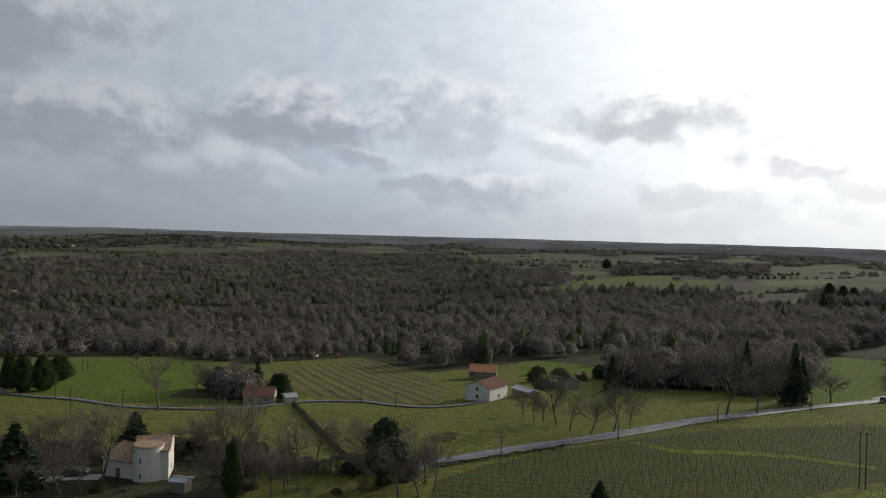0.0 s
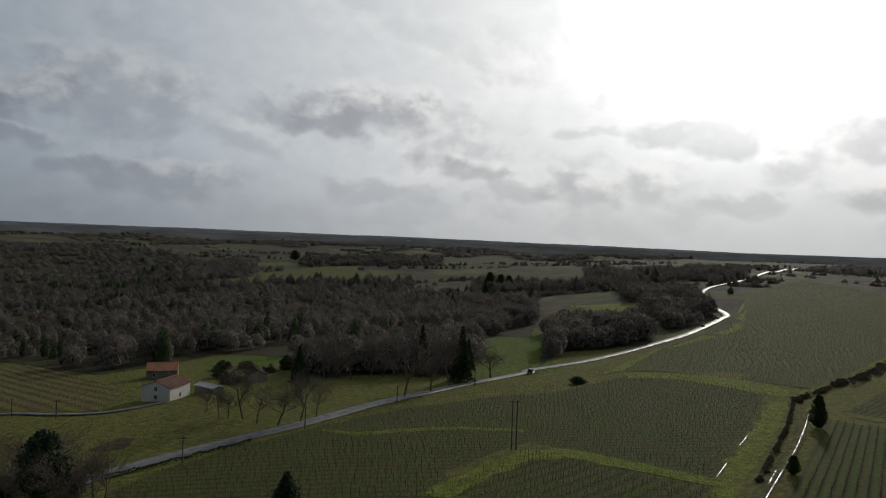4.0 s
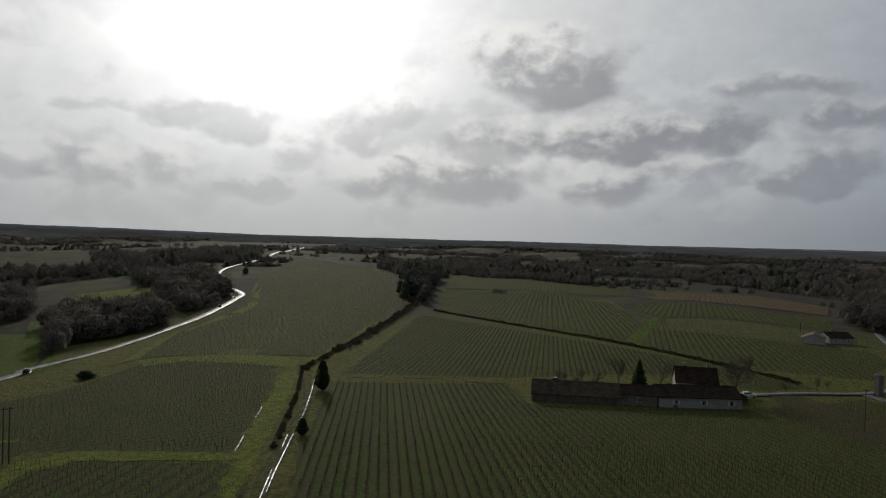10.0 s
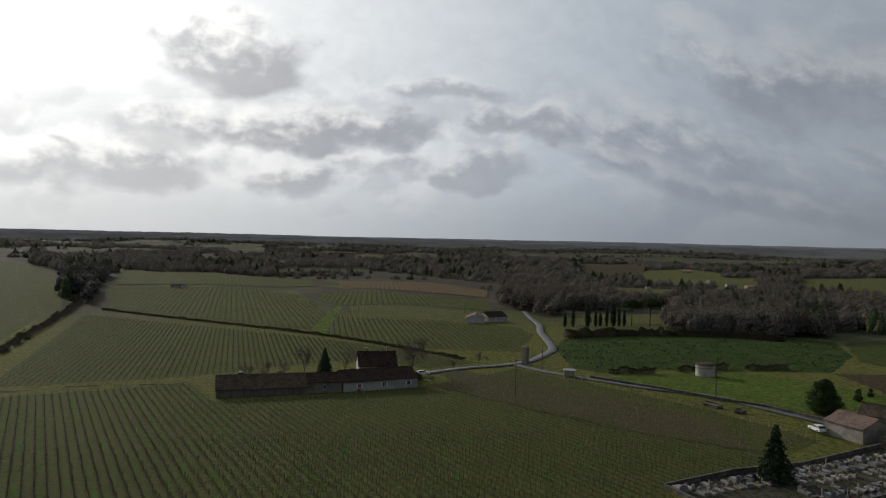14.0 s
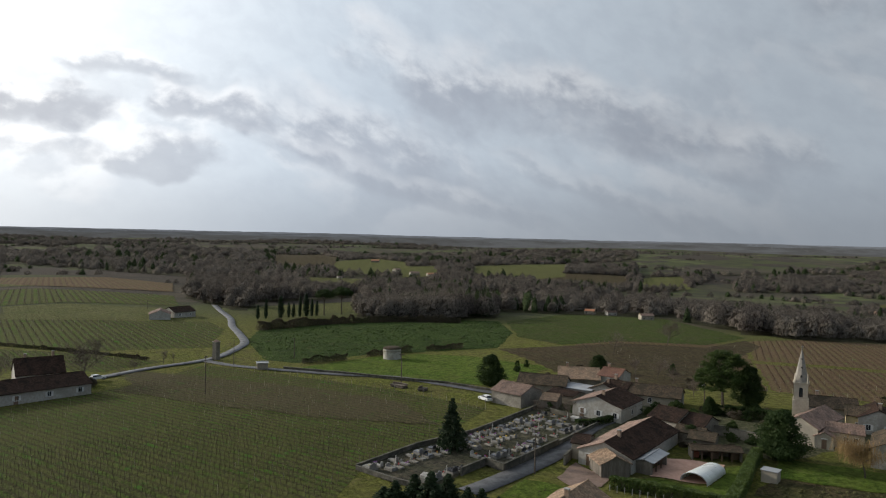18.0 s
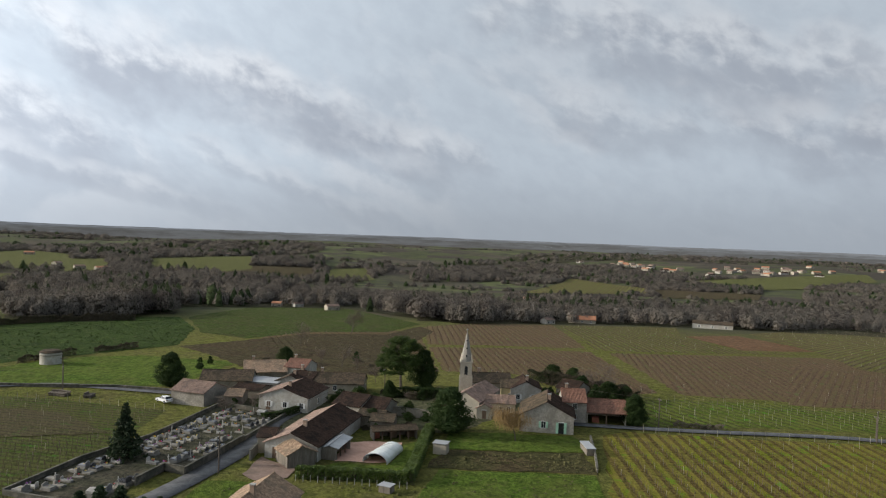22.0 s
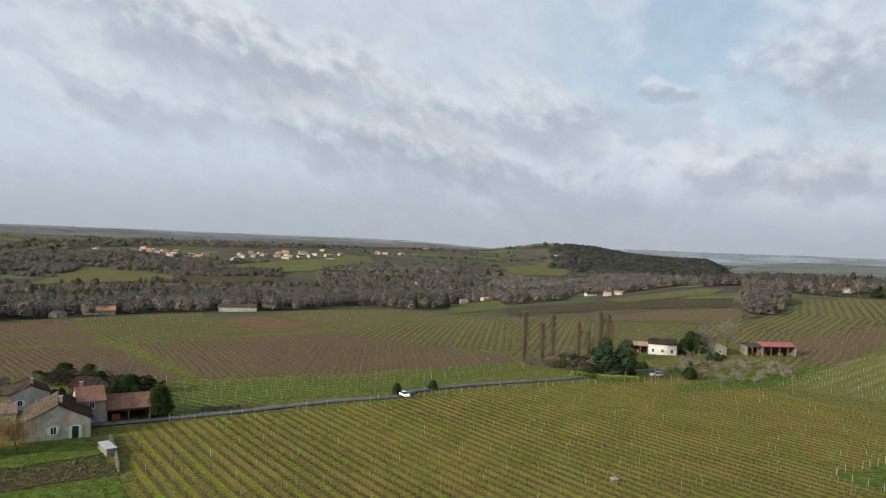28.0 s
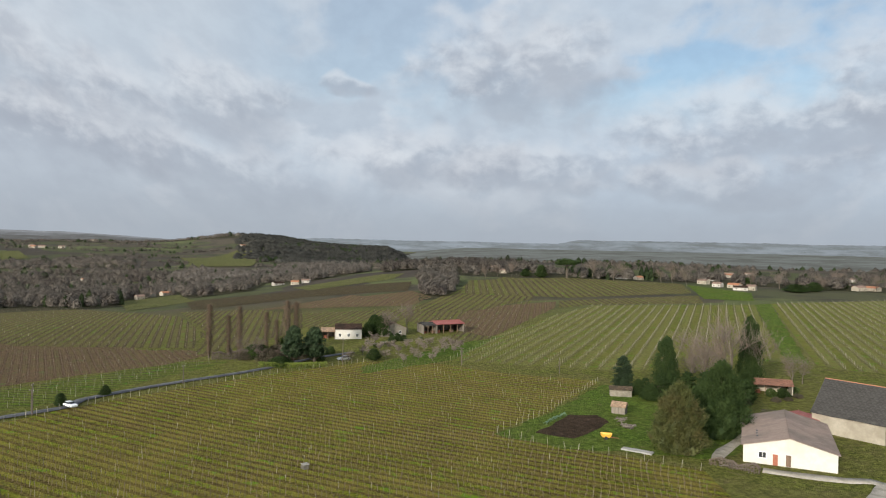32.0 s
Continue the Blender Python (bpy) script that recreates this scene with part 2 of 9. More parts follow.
# ---- materials ----
def surface(name, a, b, scale=1.0, rough=0.9, bump=0.0, c=None, big=0.15, metal=0.0, spread=0.5, island=False, stretch=None, spec=0.3, thin=0.0, gaps=0.0, mesh_size=1.0):
    """Two tones mixed by fine grain, a third in large stains, and relief from the grain; gaps open a tangle of twigs to what lies behind."""
    m = bpy.data.materials.new(name)
    m.use_nodes = True
    n = Nodes(m.node_tree)
    pos = n.add("ShaderNodeTexCoord").outputs["Object"]
    if stretch:
        mp = n.add("ShaderNodeMapping")
        mp.inputs["Scale"].default_value = stretch
        n.link(pos, mp.inputs[0])
        pos = mp.outputs[0]
    fine, _ = n.noise(pos, scale, 6.0, 0.65)
    col = n.mix(n.ramp(fine, 0.5 - spread * 0.35, 0.5 + spread * 0.35), a, b)
    wide, _ = n.noise(pos, scale * big, 4.0, 0.6, 0.4)
    col = n.mix(n.ramp(wide, 0.42, 0.68, 0.0, 0.8), col, c or tuple(v * 0.72 for v in a))
    if island:
        g = n.add("ShaderNodeNewGeometry").outputs["Random Per Island"]
        col = n.mix(1.0, col, n.mix(g, (0.65, 0.65, 0.62), (1.3, 1.28, 1.2)), "MULTIPLY")
    else:
        g = n.add("ShaderNodeObjectInfo").outputs["Random"]
        col = n.mix(1.0, col, n.mix(g, (0.88, 0.87, 0.86), (1.1, 1.1, 1.1)), "MULTIPLY")
    bsdf = n.add("ShaderNodeBsdfPrincipled")
    n.link(col, bsdf.inputs["Base Color"])
    bsdf.inputs["Metallic"].default_value = metal
    bsdf.inputs["Specular IOR Level"].default_value = spec
    n.link(n.ramp(wide, 0.3, 0.7, max(rough - 0.12, 0.03), min(rough + 0.08, 1.0)), bsdf.inputs["Roughness"])
    if bump:
        bp = n.add("ShaderNodeBump")
        bp.inputs["Strength"].default_value, bp.inputs["Distance"].default_value = bump, 0.5 / scale
        n.link(fine, bp.inputs["Height"])
        n.link(bp.outputs[0], bsdf.inputs["Normal"])
    out = bsdf.outputs[0]
    if thin:
        through_light = n.add("ShaderNodeBsdfTranslucent")
        n.link(col, through_light.inputs[0])
        blend = n.add("ShaderNodeMixShader")
        blend.inputs[0].default_value = thin
        n.link(out, blend.inputs[1])
        n.link(through_light.outputs[0], blend.inputs[2])
        out = blend.outputs[0]
    if gaps:
        tangle, _ = n.noise(pos, mesh_size, 3.0, 0.6)
        blend = n.add("ShaderNodeMixShader")
        n.link(n.ramp(tangle, 0.5 + (gaps - 0.5) * 0.35 - 0.05, 0.5 + (gaps - 0.5) * 0.35 + 0.05), blend.inputs[0])
        n.link(n.add("ShaderNodeBsdfTransparent").outputs[0], blend.inputs[1])
        n.link(out, blend.inputs[2])
        out = blend.outputs[0]
    n.link(out, n.add("ShaderNodeOutputMaterial").inputs[0])
    return m


def grass(name, a, b, c, bare=(0.14, 0.11, 0.06), worn=0.3):
    """Turf: blade tone, patch tone, large tone, and bare or withered spots."""
    m = bpy.data.materials.new(name)
    m.use_nodes = True
    n = Nodes(m.node_tree)
    pos = n.add("ShaderNodeTexCoord").outputs["Object"]
    f1, _ = n.noise(pos, 1.6, 6.0, 0.7)
    f2, _ = n.noise(pos, 0.11, 6.0, 0.62, 0.5)
    f3, _ = n.noise(pos, 0.018, 4.0, 0.6, 0.3)
    f4, _ = n.noise(pos, 0.35, 5.0, 0.6, 1.0)
    col = n.mix(n.ramp(f1, 0.36, 0.64), tuple(v * 0.72 for v in a), tuple(v * 1.22 for v in b))
    col = n.mix(n.ramp(f2, 0.38, 0.66, 0.0, 0.7), col, c)
    col = n.mix(n.ramp(f3, 0.42, 0.62, 0.0, 0.6), col, tuple(0.62 * p + 0.38 * q for p, q in zip(b, c)))
    col = n.mix(n.ramp(f4, 0.56, 0.72, 0.0, worn), col, bare)
    f6, _ = n.noise(pos, 0.6, 6.0, 0.75, 0.4)
    col = n.mix(1.0, col, n.mix(n.ramp(f6, 0.34, 0.66), (0.62, 0.64, 0.66), (1.36, 1.34, 1.28)), "MULTIPLY")
    bsdf = n.add("ShaderNodeBsdfPrincipled")
    n.link(col, bsdf.inputs["Base Color"])
    bsdf.inputs["Roughness"].default_value = 0.95
    bsdf.inputs["Specular IOR Level"].default_value = 0.03
    bp = n.add("ShaderNodeBump")
    bp.inputs["Strength"].default_value, bp.inputs["Distance"].default_value = 1.0, 0.8
    n.link(f1, bp.inputs["Height"])
    n.link(bp.outputs[0], bsdf.inputs["Normal"])
    n.link(bsdf.outputs[0], n.add("ShaderNodeOutputMaterial").inputs[0])
    return m


def rowed(name, heading, spacing, strip, between, stain, width=0.42, tilled=0.6):
    """Vineyard floor: bare or weedy strips under the vines, grass between them, along the heading of the rows."""
    m = bpy.data.materials.new(name)
    m.use_nodes = True
    n = Nodes(m.node_tree)
    pos = n.add("ShaderNodeTexCoord").outputs["Object"]
    f1, c1 = n.noise(pos, 1.3, 5.0, 0.7)
    f2, _ = n.noise(pos, 0.09, 5.0, 0.6, 0.6)
    f3, _ = n.noise(pos, 0.03, 4.0, 0.6)
    across = (math.cos(radians(heading)), -math.sin(radians(heading)), 0.0)
    s = n.vmath("DOT_PRODUCT", pos, across)
    s = n.math("ADD", s, n.math("MULTIPLY", n.math("SUBTRACT", f1, 0.5), 0.5))
    along_s = s
    lane = n.math("FLOOR", n.math("ADD", n.math("DIVIDE", s, spacing), 0.5))
    s = n.math("PINGPONG", n.math("DIVIDE", s, spacing), 0.5)
    wn = n.add("ShaderNodeTexWhiteNoise", noise_dimensions="1D")
    n.link(lane, wn.inputs["W"])
    under = n.ramp(s, width * 0.62, width * 0.38)
    soil = n.mix(n.ramp(f1, 0.36, 0.64), tuple(v * 1.3 for v in strip), tuple(v * 0.5 for v in strip))
    turf = n.mix(n.ramp(f1, 0.36, 0.64), tuple(v * 1.3 for v in between), tuple(v * 0.55 for v in between))
    # lanes are counted between the rows, so that the halves beside a row belong to two lanes
    gap = n.math("FLOOR", n.math("DIVIDE", along_s, spacing))
    every_other = n.math("PINGPONG", gap, 1.0)
    brown = n.mix(n.ramp(f1, 0.36, 0.64), tuple(p * 1.25 + q * 0.3 for p, q in zip(strip, stain)), tuple(p * 0.7 + q * 0.15 for p, q in zip(strip, stain)))
    turf = n.mix(n.ramp(wn.outputs["Value"], 0.2, 0.9, 0.0, 0.5), turf, stain)
    turf = n.mix(n.ramp(f2, 0.42, 0.62, 0.0, 0.85), turf, stain)
    f5, _ = n.noise(pos, 0.22, 6.0, 0.7, 0.8)
    turf = n.mix(n.ramp(f5, 0.54, 0.66, 0.0, 0.85), turf, tuple(v * k for v, k in zip(between, (0.8, 1.4, 0.85))))
    turf = n.mix(n.ramp(f5, 0.44, 0.33, 0.0, 0.6), turf, tuple(v * k for v, k in zip(strip, (1.5, 1.45, 1.35))))
    turf = n.mix(n.math("MULTIPLY", every_other, n.ramp(f2, 0.36, 0.6, tilled, tilled * 0.35)), turf, brown)
    col = n.mix(n.math("MULTIPLY", under, n.ramp(f3, 0.3, 0.7, 0.95, 0.55)), turf, soil)
    bsdf = n.add("ShaderNodeBsdfPrincipled")
    n.link(col, bsdf.inputs["Base Color"])
    bsdf.inputs["Roughness"].default_value = 0.93
    bsdf.inputs["Specular IOR Level"].default_value = 0.03
    bp = n.add("ShaderNodeBump")
    bp.inputs["Strength"].default_value, bp.inputs["Distance"].default_value = 1.0, 0.8
    n.link(f1, bp.inputs["Height"])
    n.link(bp.outputs[0], bsdf.inputs["Normal"])
    n.link(bsdf.outputs[0], n.add("ShaderNodeOutputMaterial").inputs[0])
    return m


GRASS = {
    "lush_grass": grass("lush_grass", (0.056, 0.100, 0.014), (0.082, 0.122, 0.021), (0.092, 0.106, 0.026), worn=0.3),
    "dry_grass": grass("dry_grass", (0.084, 0.090, 0.030), (0.114, 0.108, 0.048), (0.072, 0.084, 0.024)),
    "scrub_grass": grass("scrub_grass", (0.030, 0.054, 0.012), (0.048, 0.072, 0.018), (0.021, 0.036, 0.011), worn=0.5),
    "verge_grass": grass("verge_grass", (0.095, 0.135, 0.018), (0.135, 0.165, 0.028), (0.145, 0.145, 0.035), worn=0.25),
    "winter_crop": grass("winter_crop", (0.036, 0.056, 0.013), (0.052, 0.076, 0.017), (0.060, 0.052, 0.026), worn=0.75),
    "brown_soil": grass("brown_soil", (0.078, 0.057, 0.036), (0.060, 0.045, 0.027), (0.066, 0.060, 0.030), worn=0.2),
    "red_soil": grass("red_soil", (0.150, 0.084, 0.048), (0.120, 0.066, 0.039), (0.168, 0.108, 0.066), worn=0.2),
}


def land_material():
    """Turf on the hill; on the far slopes a patchwork of meadow, plough and vineyard plots, their colours greyed to
    stand for haze.
    """
    m = grass("open_land", (0.082, 0.098, 0.020), (0.118, 0.122, 0.030), (0.120, 0.105, 0.042), worn=0.5)
    n = Nodes(m.node_tree, keep=True)
    bsdf = next(q for q in m.node_tree.nodes if q.type == "BSDF_PRINCIPLED")
    near = bsdf.inputs["Base Color"].links[0].from_socket
    pos = n.add("ShaderNodeTexCoord").outputs["Object"]
    wob, wobc = n.noise(pos, 0.004, 3.0, 0.5)
    p = n.vmath("ADD", n.vmath("MULTIPLY", pos, (1, 1, 0)), n.vmath("SCALE", wobc, scale=90.0))
    vor = n.add("ShaderNodeTexVoronoi", feature="F1", distance="CHEBYCHEV")
    vor.inputs["Scale"].default_value = 0.0085
    n.link(p, vor.inputs["Vector"])
    sep = n.add("ShaderNodeSeparateColor")
    n.link(vor.outputs["Color"], sep.inputs[0])
    f, _ = n.noise(pos, 0.02, 6.0, 0.65)
    col = n.mix(n.ramp(sep.outputs[0], 0.30, 0.36), (0.076, 0.084, 0.040), (0.086, 0.074, 0.054))
    col = n.mix(n.ramp(sep.outputs[0], 0.55, 0.6), col, (0.068, 0.057, 0.046))
    col = n.mix(n.ramp(sep.outputs[0], 0.82, 0.88), col, (0.102, 0.114, 0.050))
    col = n.mix(n.ramp(f, 0.44, 0.64, 0.0, 0.75), col, (0.052, 0.047, 0.039))
    away = n.ramp(n.vmath("LENGTH", n.vmath("MULTIPLY", pos, (1, 1, 0))), 300.0, 520.0)
    n.link(n.mix(away, near, col), bsdf.inputs["Base Color"])
    return m


M_LAND = land_material()
M_LITTER = grass("woodland_floor", (0.045, 0.042, 0.026), (0.058, 0.05, 0.034), (0.04, 0.046, 0.02), bare=(0.05, 0.035, 0.022), worn=0.4)
M_ASPHALT = surface("wet_asphalt", (0.07, 0.07, 0.072), (0.10, 0.10, 0.102), 3.0, 0.62, 0.05, (0.04, 0.04, 0.043), spec=0.26)
M_GRAVEL = surface("gravel", (0.26, 0.23, 0.19), (0.34, 0.31, 0.26), 4.0, 0.85, 0.3, (0.18, 0.16, 0.12))
M_PUDDLE = surface("puddled_rut", (0.10, 0.09, 0.07), (0.14, 0.12, 0.09), 0.6, 0.3, 0.0, (0.08, 0.09, 0.03), big=0.6, spec=0.4)
M_BARK = surface("bark", (0.085, 0.068, 0.052), (0.13, 0.108, 0.085), 3.0, 0.95, 0.4)
M_TWIG = surface("twigs", (0.11, 0.088, 0.068), (0.155, 0.125, 0.098), 1.0, 0.95, c=(0.12, 0.085, 0.06))
M_TWIG_GREY = surface("pale_twigs", (0.15, 0.118, 0.094), (0.215, 0.175, 0.145), 1.0, 0.95)
M_NEEDLE = surface("needles", (0.018, 0.034, 0.014), (0.034, 0.055, 0.02), 0.7, 0.8, c=(0.015, 0.025, 0.012), thin=0.2)
M_LEAF = surface("evergreen_leaves", (0.022, 0.04, 0.012), (0.046, 0.07, 0.02), 0.6, 0.75, c=(0.025, 0.04, 0.012), spec=0.12, thin=0.25)
M_LEAF_LIGHT = surface("laurel_leaves", (0.030, 0.050, 0.012), (0.062, 0.086, 0.022), 0.7, 0.75, c=(0.04, 0.07, 0.015), spec=0.12)
M_LEAF_OLIVE = surface("olive_sprays", (0.040, 0.050, 0.013), (0.085, 0.092, 0.024), 0.8, 0.75, c=(0.085, 0.062, 0.022), thin=0.15)
M_WILLOW = surface("willow_shoots", (0.17, 0.105, 0.042), (0.25, 0.165, 0.068), 0.8, 0.9)
M_VINE = surface("vine_wood", (0.085, 0.064, 0.044), (0.14, 0.106, 0.072), 2.0, 0.95, island=True)
M_POST = surface("pale_stakes", (0.20, 0.185, 0.145), (0.33, 0.305, 0.245), 2.0, 0.9, island=True)


# ---- mesh helpers ----
def mesh_of(name, verts, faces, mats=(), smooth=False):
    me = bpy.data.meshes.new(name)
    verts, faces = np.asarray(verts, np.float32), np.asarray(faces, np.int32)
    k = faces.shape[1]
    me.vertices.add(len(verts))
    me.vertices.foreach_set("co", verts.ravel())
    me.loops.add(faces.size)
    me.loops.foreach_set("vertex_index", faces.ravel())
    me.polygons.add(len(faces))
    me.polygons.foreach_set("loop_start", np.arange(0, faces.size, k, dtype=np.int32))
    me.polygons.foreach_set("use_smooth", np.full(len(faces), smooth))
    me.update(calc_edges=True)
    me.validate()
    for m in mats:
        me.materials.append(m)
    return me


def scatter(template, places, turns, scales, leans=None):
    """Copies of a template (verts, faces) at places, as one array of verts and faces."""
    tv, tf = np.asarray(template[0], float), np.asarray(template[1])
    places, turns = np.asarray(places, float), np.asarray(turns, float)
    scales = np.asarray(scales, float)
    if scales.ndim == 1:
        scales = np.repeat(scales[:, None], 3, 1)
    c, s = np.cos(turns)[:, None], np.sin(turns)[:, None]
    v = tv[None] * scales[:, None, :]
    x, y = v[..., 0] * c - v[..., 1] * s, v[..., 0] * s + v[..., 1] * c
    out = np.stack([x, y, v[..., 2]], -1)
    if leans is not None:
        out[..., :2] += leans[:, None, :] * v[..., 2:3]
    out = out + places[:, None, :]
    f = tf[None] + (np.arange(len(places)) * len(tv))[:, None, None]
    return out.reshape(-1, 3), f.reshape(-1, tf.shape[1])


def join(parts):
    vs, fs, base = [], [], 0
    for v, f in parts:
        vs.append(v)
        fs.append(np.asarray(f) + base)
        base += len(v)
    return np.concatenate(vs), np.concatenate(fs)


def inside(px, py, poly):
    px, py = np.asarray(px, float), np.asarray(py, float)
    hit = np.zeros(px.shape, bool)
    for (x0, y0), (x1, y1) in zip(poly, poly[1:] + poly[:1]):
        cross = (y0 > py) != (y1 > py)
        hit ^= cross & (px < (x1 - x0) * (py - y0) / ((y1 - y0) or 1e-9) + x0)
    return hit


def edge_distance(px, py, line):
    best = np.full(np.shape(px), 1e9)
    for (x0, y0), (x1, y1) in zip(line, line[1:]):
        ex, ey = x1 - x0, y1 - y0
        t = np.clip(((px - x0) * ex + (py - y0) * ey) / (ex * ex + ey * ey + 1e-9), 0, 1)
        best = np.minimum(best, np.hypot(px - x0 - t * ex, py - y0 - t * ey))
    return best


def glide(points, step):
    """Points along a smooth line through the given ones."""
    p = [Vector(q) for q in points]
    p = [p[0] * 2 - p[1]] + p + [p[-1] * 2 - p[-2]]
    out = []
    for a, b, c, d in zip(p, p[1:], p[2:], p[3:]):
        n = max(2, int((c - b).length / step))
        for i in range(n):
            t = i / n
            out.append(0.5 * (2 * b + (c - a) * t + (2 * a - 5 * b + 4 * c - d) * t * t + (3 * b - a - 3 * c + d) * t ** 3))
    return out + [p[-2]]


# ---- the land: one sheet to the horizon ----
def land():
    radii = np.concatenate([[0.01], np.geomspace(12, 4950, 250)])
    turns = np.radians(np.arange(0, 360, 0.75))
    r, a = np.meshgrid(radii, turns, indexing="ij")
    x, y = r * np.sin(a) + 3.0, r * np.cos(a) + 2.0
    v = np.stack([x, y, terrain(x, y)], -1).reshape(-1, 3)
    n, m = r.shape
    i, j = np.meshgrid(np.arange(n - 1), np.arange(m), indexing="ij")
    j2 = (j + 1) % m
    f = np.stack([i * m + j, i * m + j2, (i + 1) * m + j2, (i + 1) * m + j], -1).reshape(-1, 4)[:, ::-1]
    ob = new("ground", mesh_of("ground", v, f, [M_LAND], True))
    return tagged(ob, "rolling winter farmland with grass and woodland floor", "ground", kind="structure")


land()


def patch(name, poly, mat, lift, label, category):
    """A field lying on the land, with its outline and an inner mesh fine enough to follow the ground."""
    from mathutils.geometry import delaunay_2d_cdt
    c = np.mean(poly, axis=0)
    size = max(np.ptp(np.array(poly)[:, 0]), np.ptp(np.array(poly)[:, 1]))
    step = max(3.0, size / 36) if size > 45 else 1.2
    rim = []
    for (x0, y0), (x1, y1) in zip(poly, poly[1:] + poly[:1]):
        n = max(1, int(math.hypot(x1 - x0, y1 - y0) / step))
        rim += [(x0 + (x1 - x0) * i / n, y0 + (y1 - y0) * i / n) for i in range(n)]
    # edges wander a little
    wander = 0.55 if size > 45 else 0.3
    rim = [(x + wander * math.sin(y * 0.83 + x * 0.31), y + wander * math.sin(x * 0.71 - y * 0.27)) for x, y in rim]
    poly = rim
    lo, hi = np.min(poly, axis=0), np.max(poly, axis=0)
    gx, gy = np.meshgrid(np.arange(lo[0], hi[0], step), np.arange(lo[1], hi[1], step))
    gx, gy = gx.ravel(), gy.ravel()
    keep = inside(gx, gy, poly) & (edge_distance(gx, gy, poly + poly[:1]) > step * 0.45)
    pts = [Vector(p) for p in rim] + [Vector(p) for p in zip(gx[keep], gy[keep])]
    rim_edges = [(i, (i + 1) % len(rim)) for i in range(len(rim))]
    vs, _, fs, *_ = delaunay_2d_cdt(pts, rim_edges, [list(range(len(rim)))], 1, 1e-4)
    vs = np.array([tuple(v) for v in vs])
    z = terrain(vs[:, 0], vs[:, 1]) + lift
    me = mesh_of(name, np.column_stack([vs, z]), [list(f) for f in fs], [mat], True)
    return tagged(new(name, me), label, category, kind="structure")


def lift_at(poly, k):
    d = np.mean(np.hypot(*np.array(poly).T))
    return 0.02 + 0.001 * k + 0.00012 * d + max(0, d - 350) * 0.0006
# fields: kind, soil, heading of the rows (degrees or None), row spacing, style, corners in plan
FIELDS, ROADS = [], {}
def field(*values):
    FIELDS.append(values)


field("vineyard", "weedy_vines", 104.1, 2.6, "a", [(-1.5, 88.0), (0.4, 124.7), (15.5, 140.7), (36.7, 155.1), (71.1, 176.0), (107.1, 187.4), (123.9, 185.2), (170.5, 206.1), (187.9, 171.1), (182.2, 157.4), (159.3, 138.3), (99.8, 96.7), (82.5, 131.5), (74.6, 127.6), (55.1, 115.2), (41.6, 85.4)])
field("vineyard", "weedy_vines", 67.4, 2.9, "a", [(77.5, 125.7), (97.0, 91.0), (86.3, 79.5), (63.9, 66.2), (47.7, 76.3), (52.3, 109.1)])
field("vineyard", "green_vines", 138.0, 2.6, "far", [(176.6, 216.7), (242.4, 268.5), (346.5, 328.0), (451.2, 411.4), (594.3, 542.5), (945.7, 749.7), (803.7, 503.2), (513.3, 310.7), (411.3, 247.7), (210.4, 162.7), (203.7, 173.4), (188.2, 205.0)])
field("vineyard", "green_vines", 57.4, 1.8, "a", [(70.5, 59.1), (107.9, 87.6), (172.7, 127.9), (198.3, 81.7), (174.6, 65.7), (187.2, 37.2), (203.0, 14.9), (237.8, -11.8), (222.8, -25.6), (181.5, -57.3), (154.8, -72.0), (133.8, -51.8), (118.6, -30.8), (86.7, -15.3), (77.3, 20.7)])
field("vineyard", "green_vines", 70.7, 1.9, "a", [(186.0, 133.4), (367.9, 209.7), (324.4, 117.8), (301.7, 73.8), (270.3, 24.5), (248.8, -0.9), (234.4, 17.4), (247.6, 44.3), (209.3, 85.1)])
field("vineyard", "green_vines", 70.5, 3, "far", [(404.2, 215.8), (561.6, 302.9), (627.1, 240.6), (643.7, 180.8), (510.0, 121.7), (401.1, 87.2), (323.7, 76.9), (361.6, 138.3)])
field("vineyard", "green_vines", 77.5, 2.6, "far", [(390.1, 78.4), (369.8, -20.5), (337.3, -25.2), (278.1, -15.7), (277.5, 20.8), (312.9, 70.4)])
field("meadow", "lush_grass", None, 2.2, "", [(401.1, 87.2), (403.4, 81.8), (307.9, 67.5), (315.9, 74.5)])
field("meadow", "dry_grass", None, 2.2, "", [(464.9, 86.0), (488.9, 56.9), (452.0, -4.2), (408.7, -16.4), (384.5, 8.2), (386.9, 69.8)])
field("meadow", "dry_grass", None, 2.2, "", [(582.4, 183.2), (633.5, 167.3), (504.0, 120.3), (511.6, 139.2)])
field("meadow", "lush_grass", None, 2.2, "", [(940.2, 340.7), (958.3, 322.5), (732.8, 243.3), (726.9, 256.3)])
field("meadow", "dry_grass", None, 2.2, "", [(736.0, 169.9), (790.8, 117.9), (706.4, 105.3), (680.4, 134.6)])
field("scrub_field", "scrub_grass", None, 2.2, "", [(295.1, -30.6), (333.1, -40.2), (396.4, -124.1), (375.5, -180.4), (308.3, -155.9), (254.6, -122.6), (248.5, -86.6), (246.9, -67.4), (233.3, -40.2), (243.2, -31.3)])
field("pasture", "lush_grass", None, 2.2, "", [(224.2, -39.5), (239.1, -65.3), (244.2, -85.1), (236.0, -101.4), (204.4, -118.3), (179.1, -85.7), (200.4, -63.2)])
field("green_crop", "winter_crop", None, 2.2, "", [(370.9, -183.6), (474.2, -293.4), (436.9, -346.4), (332.9, -294.0), (277.0, -269.4), (247.9, -219.2), (266.1, -189.0), (259.5, -152.6), (290.6, -149.9)])
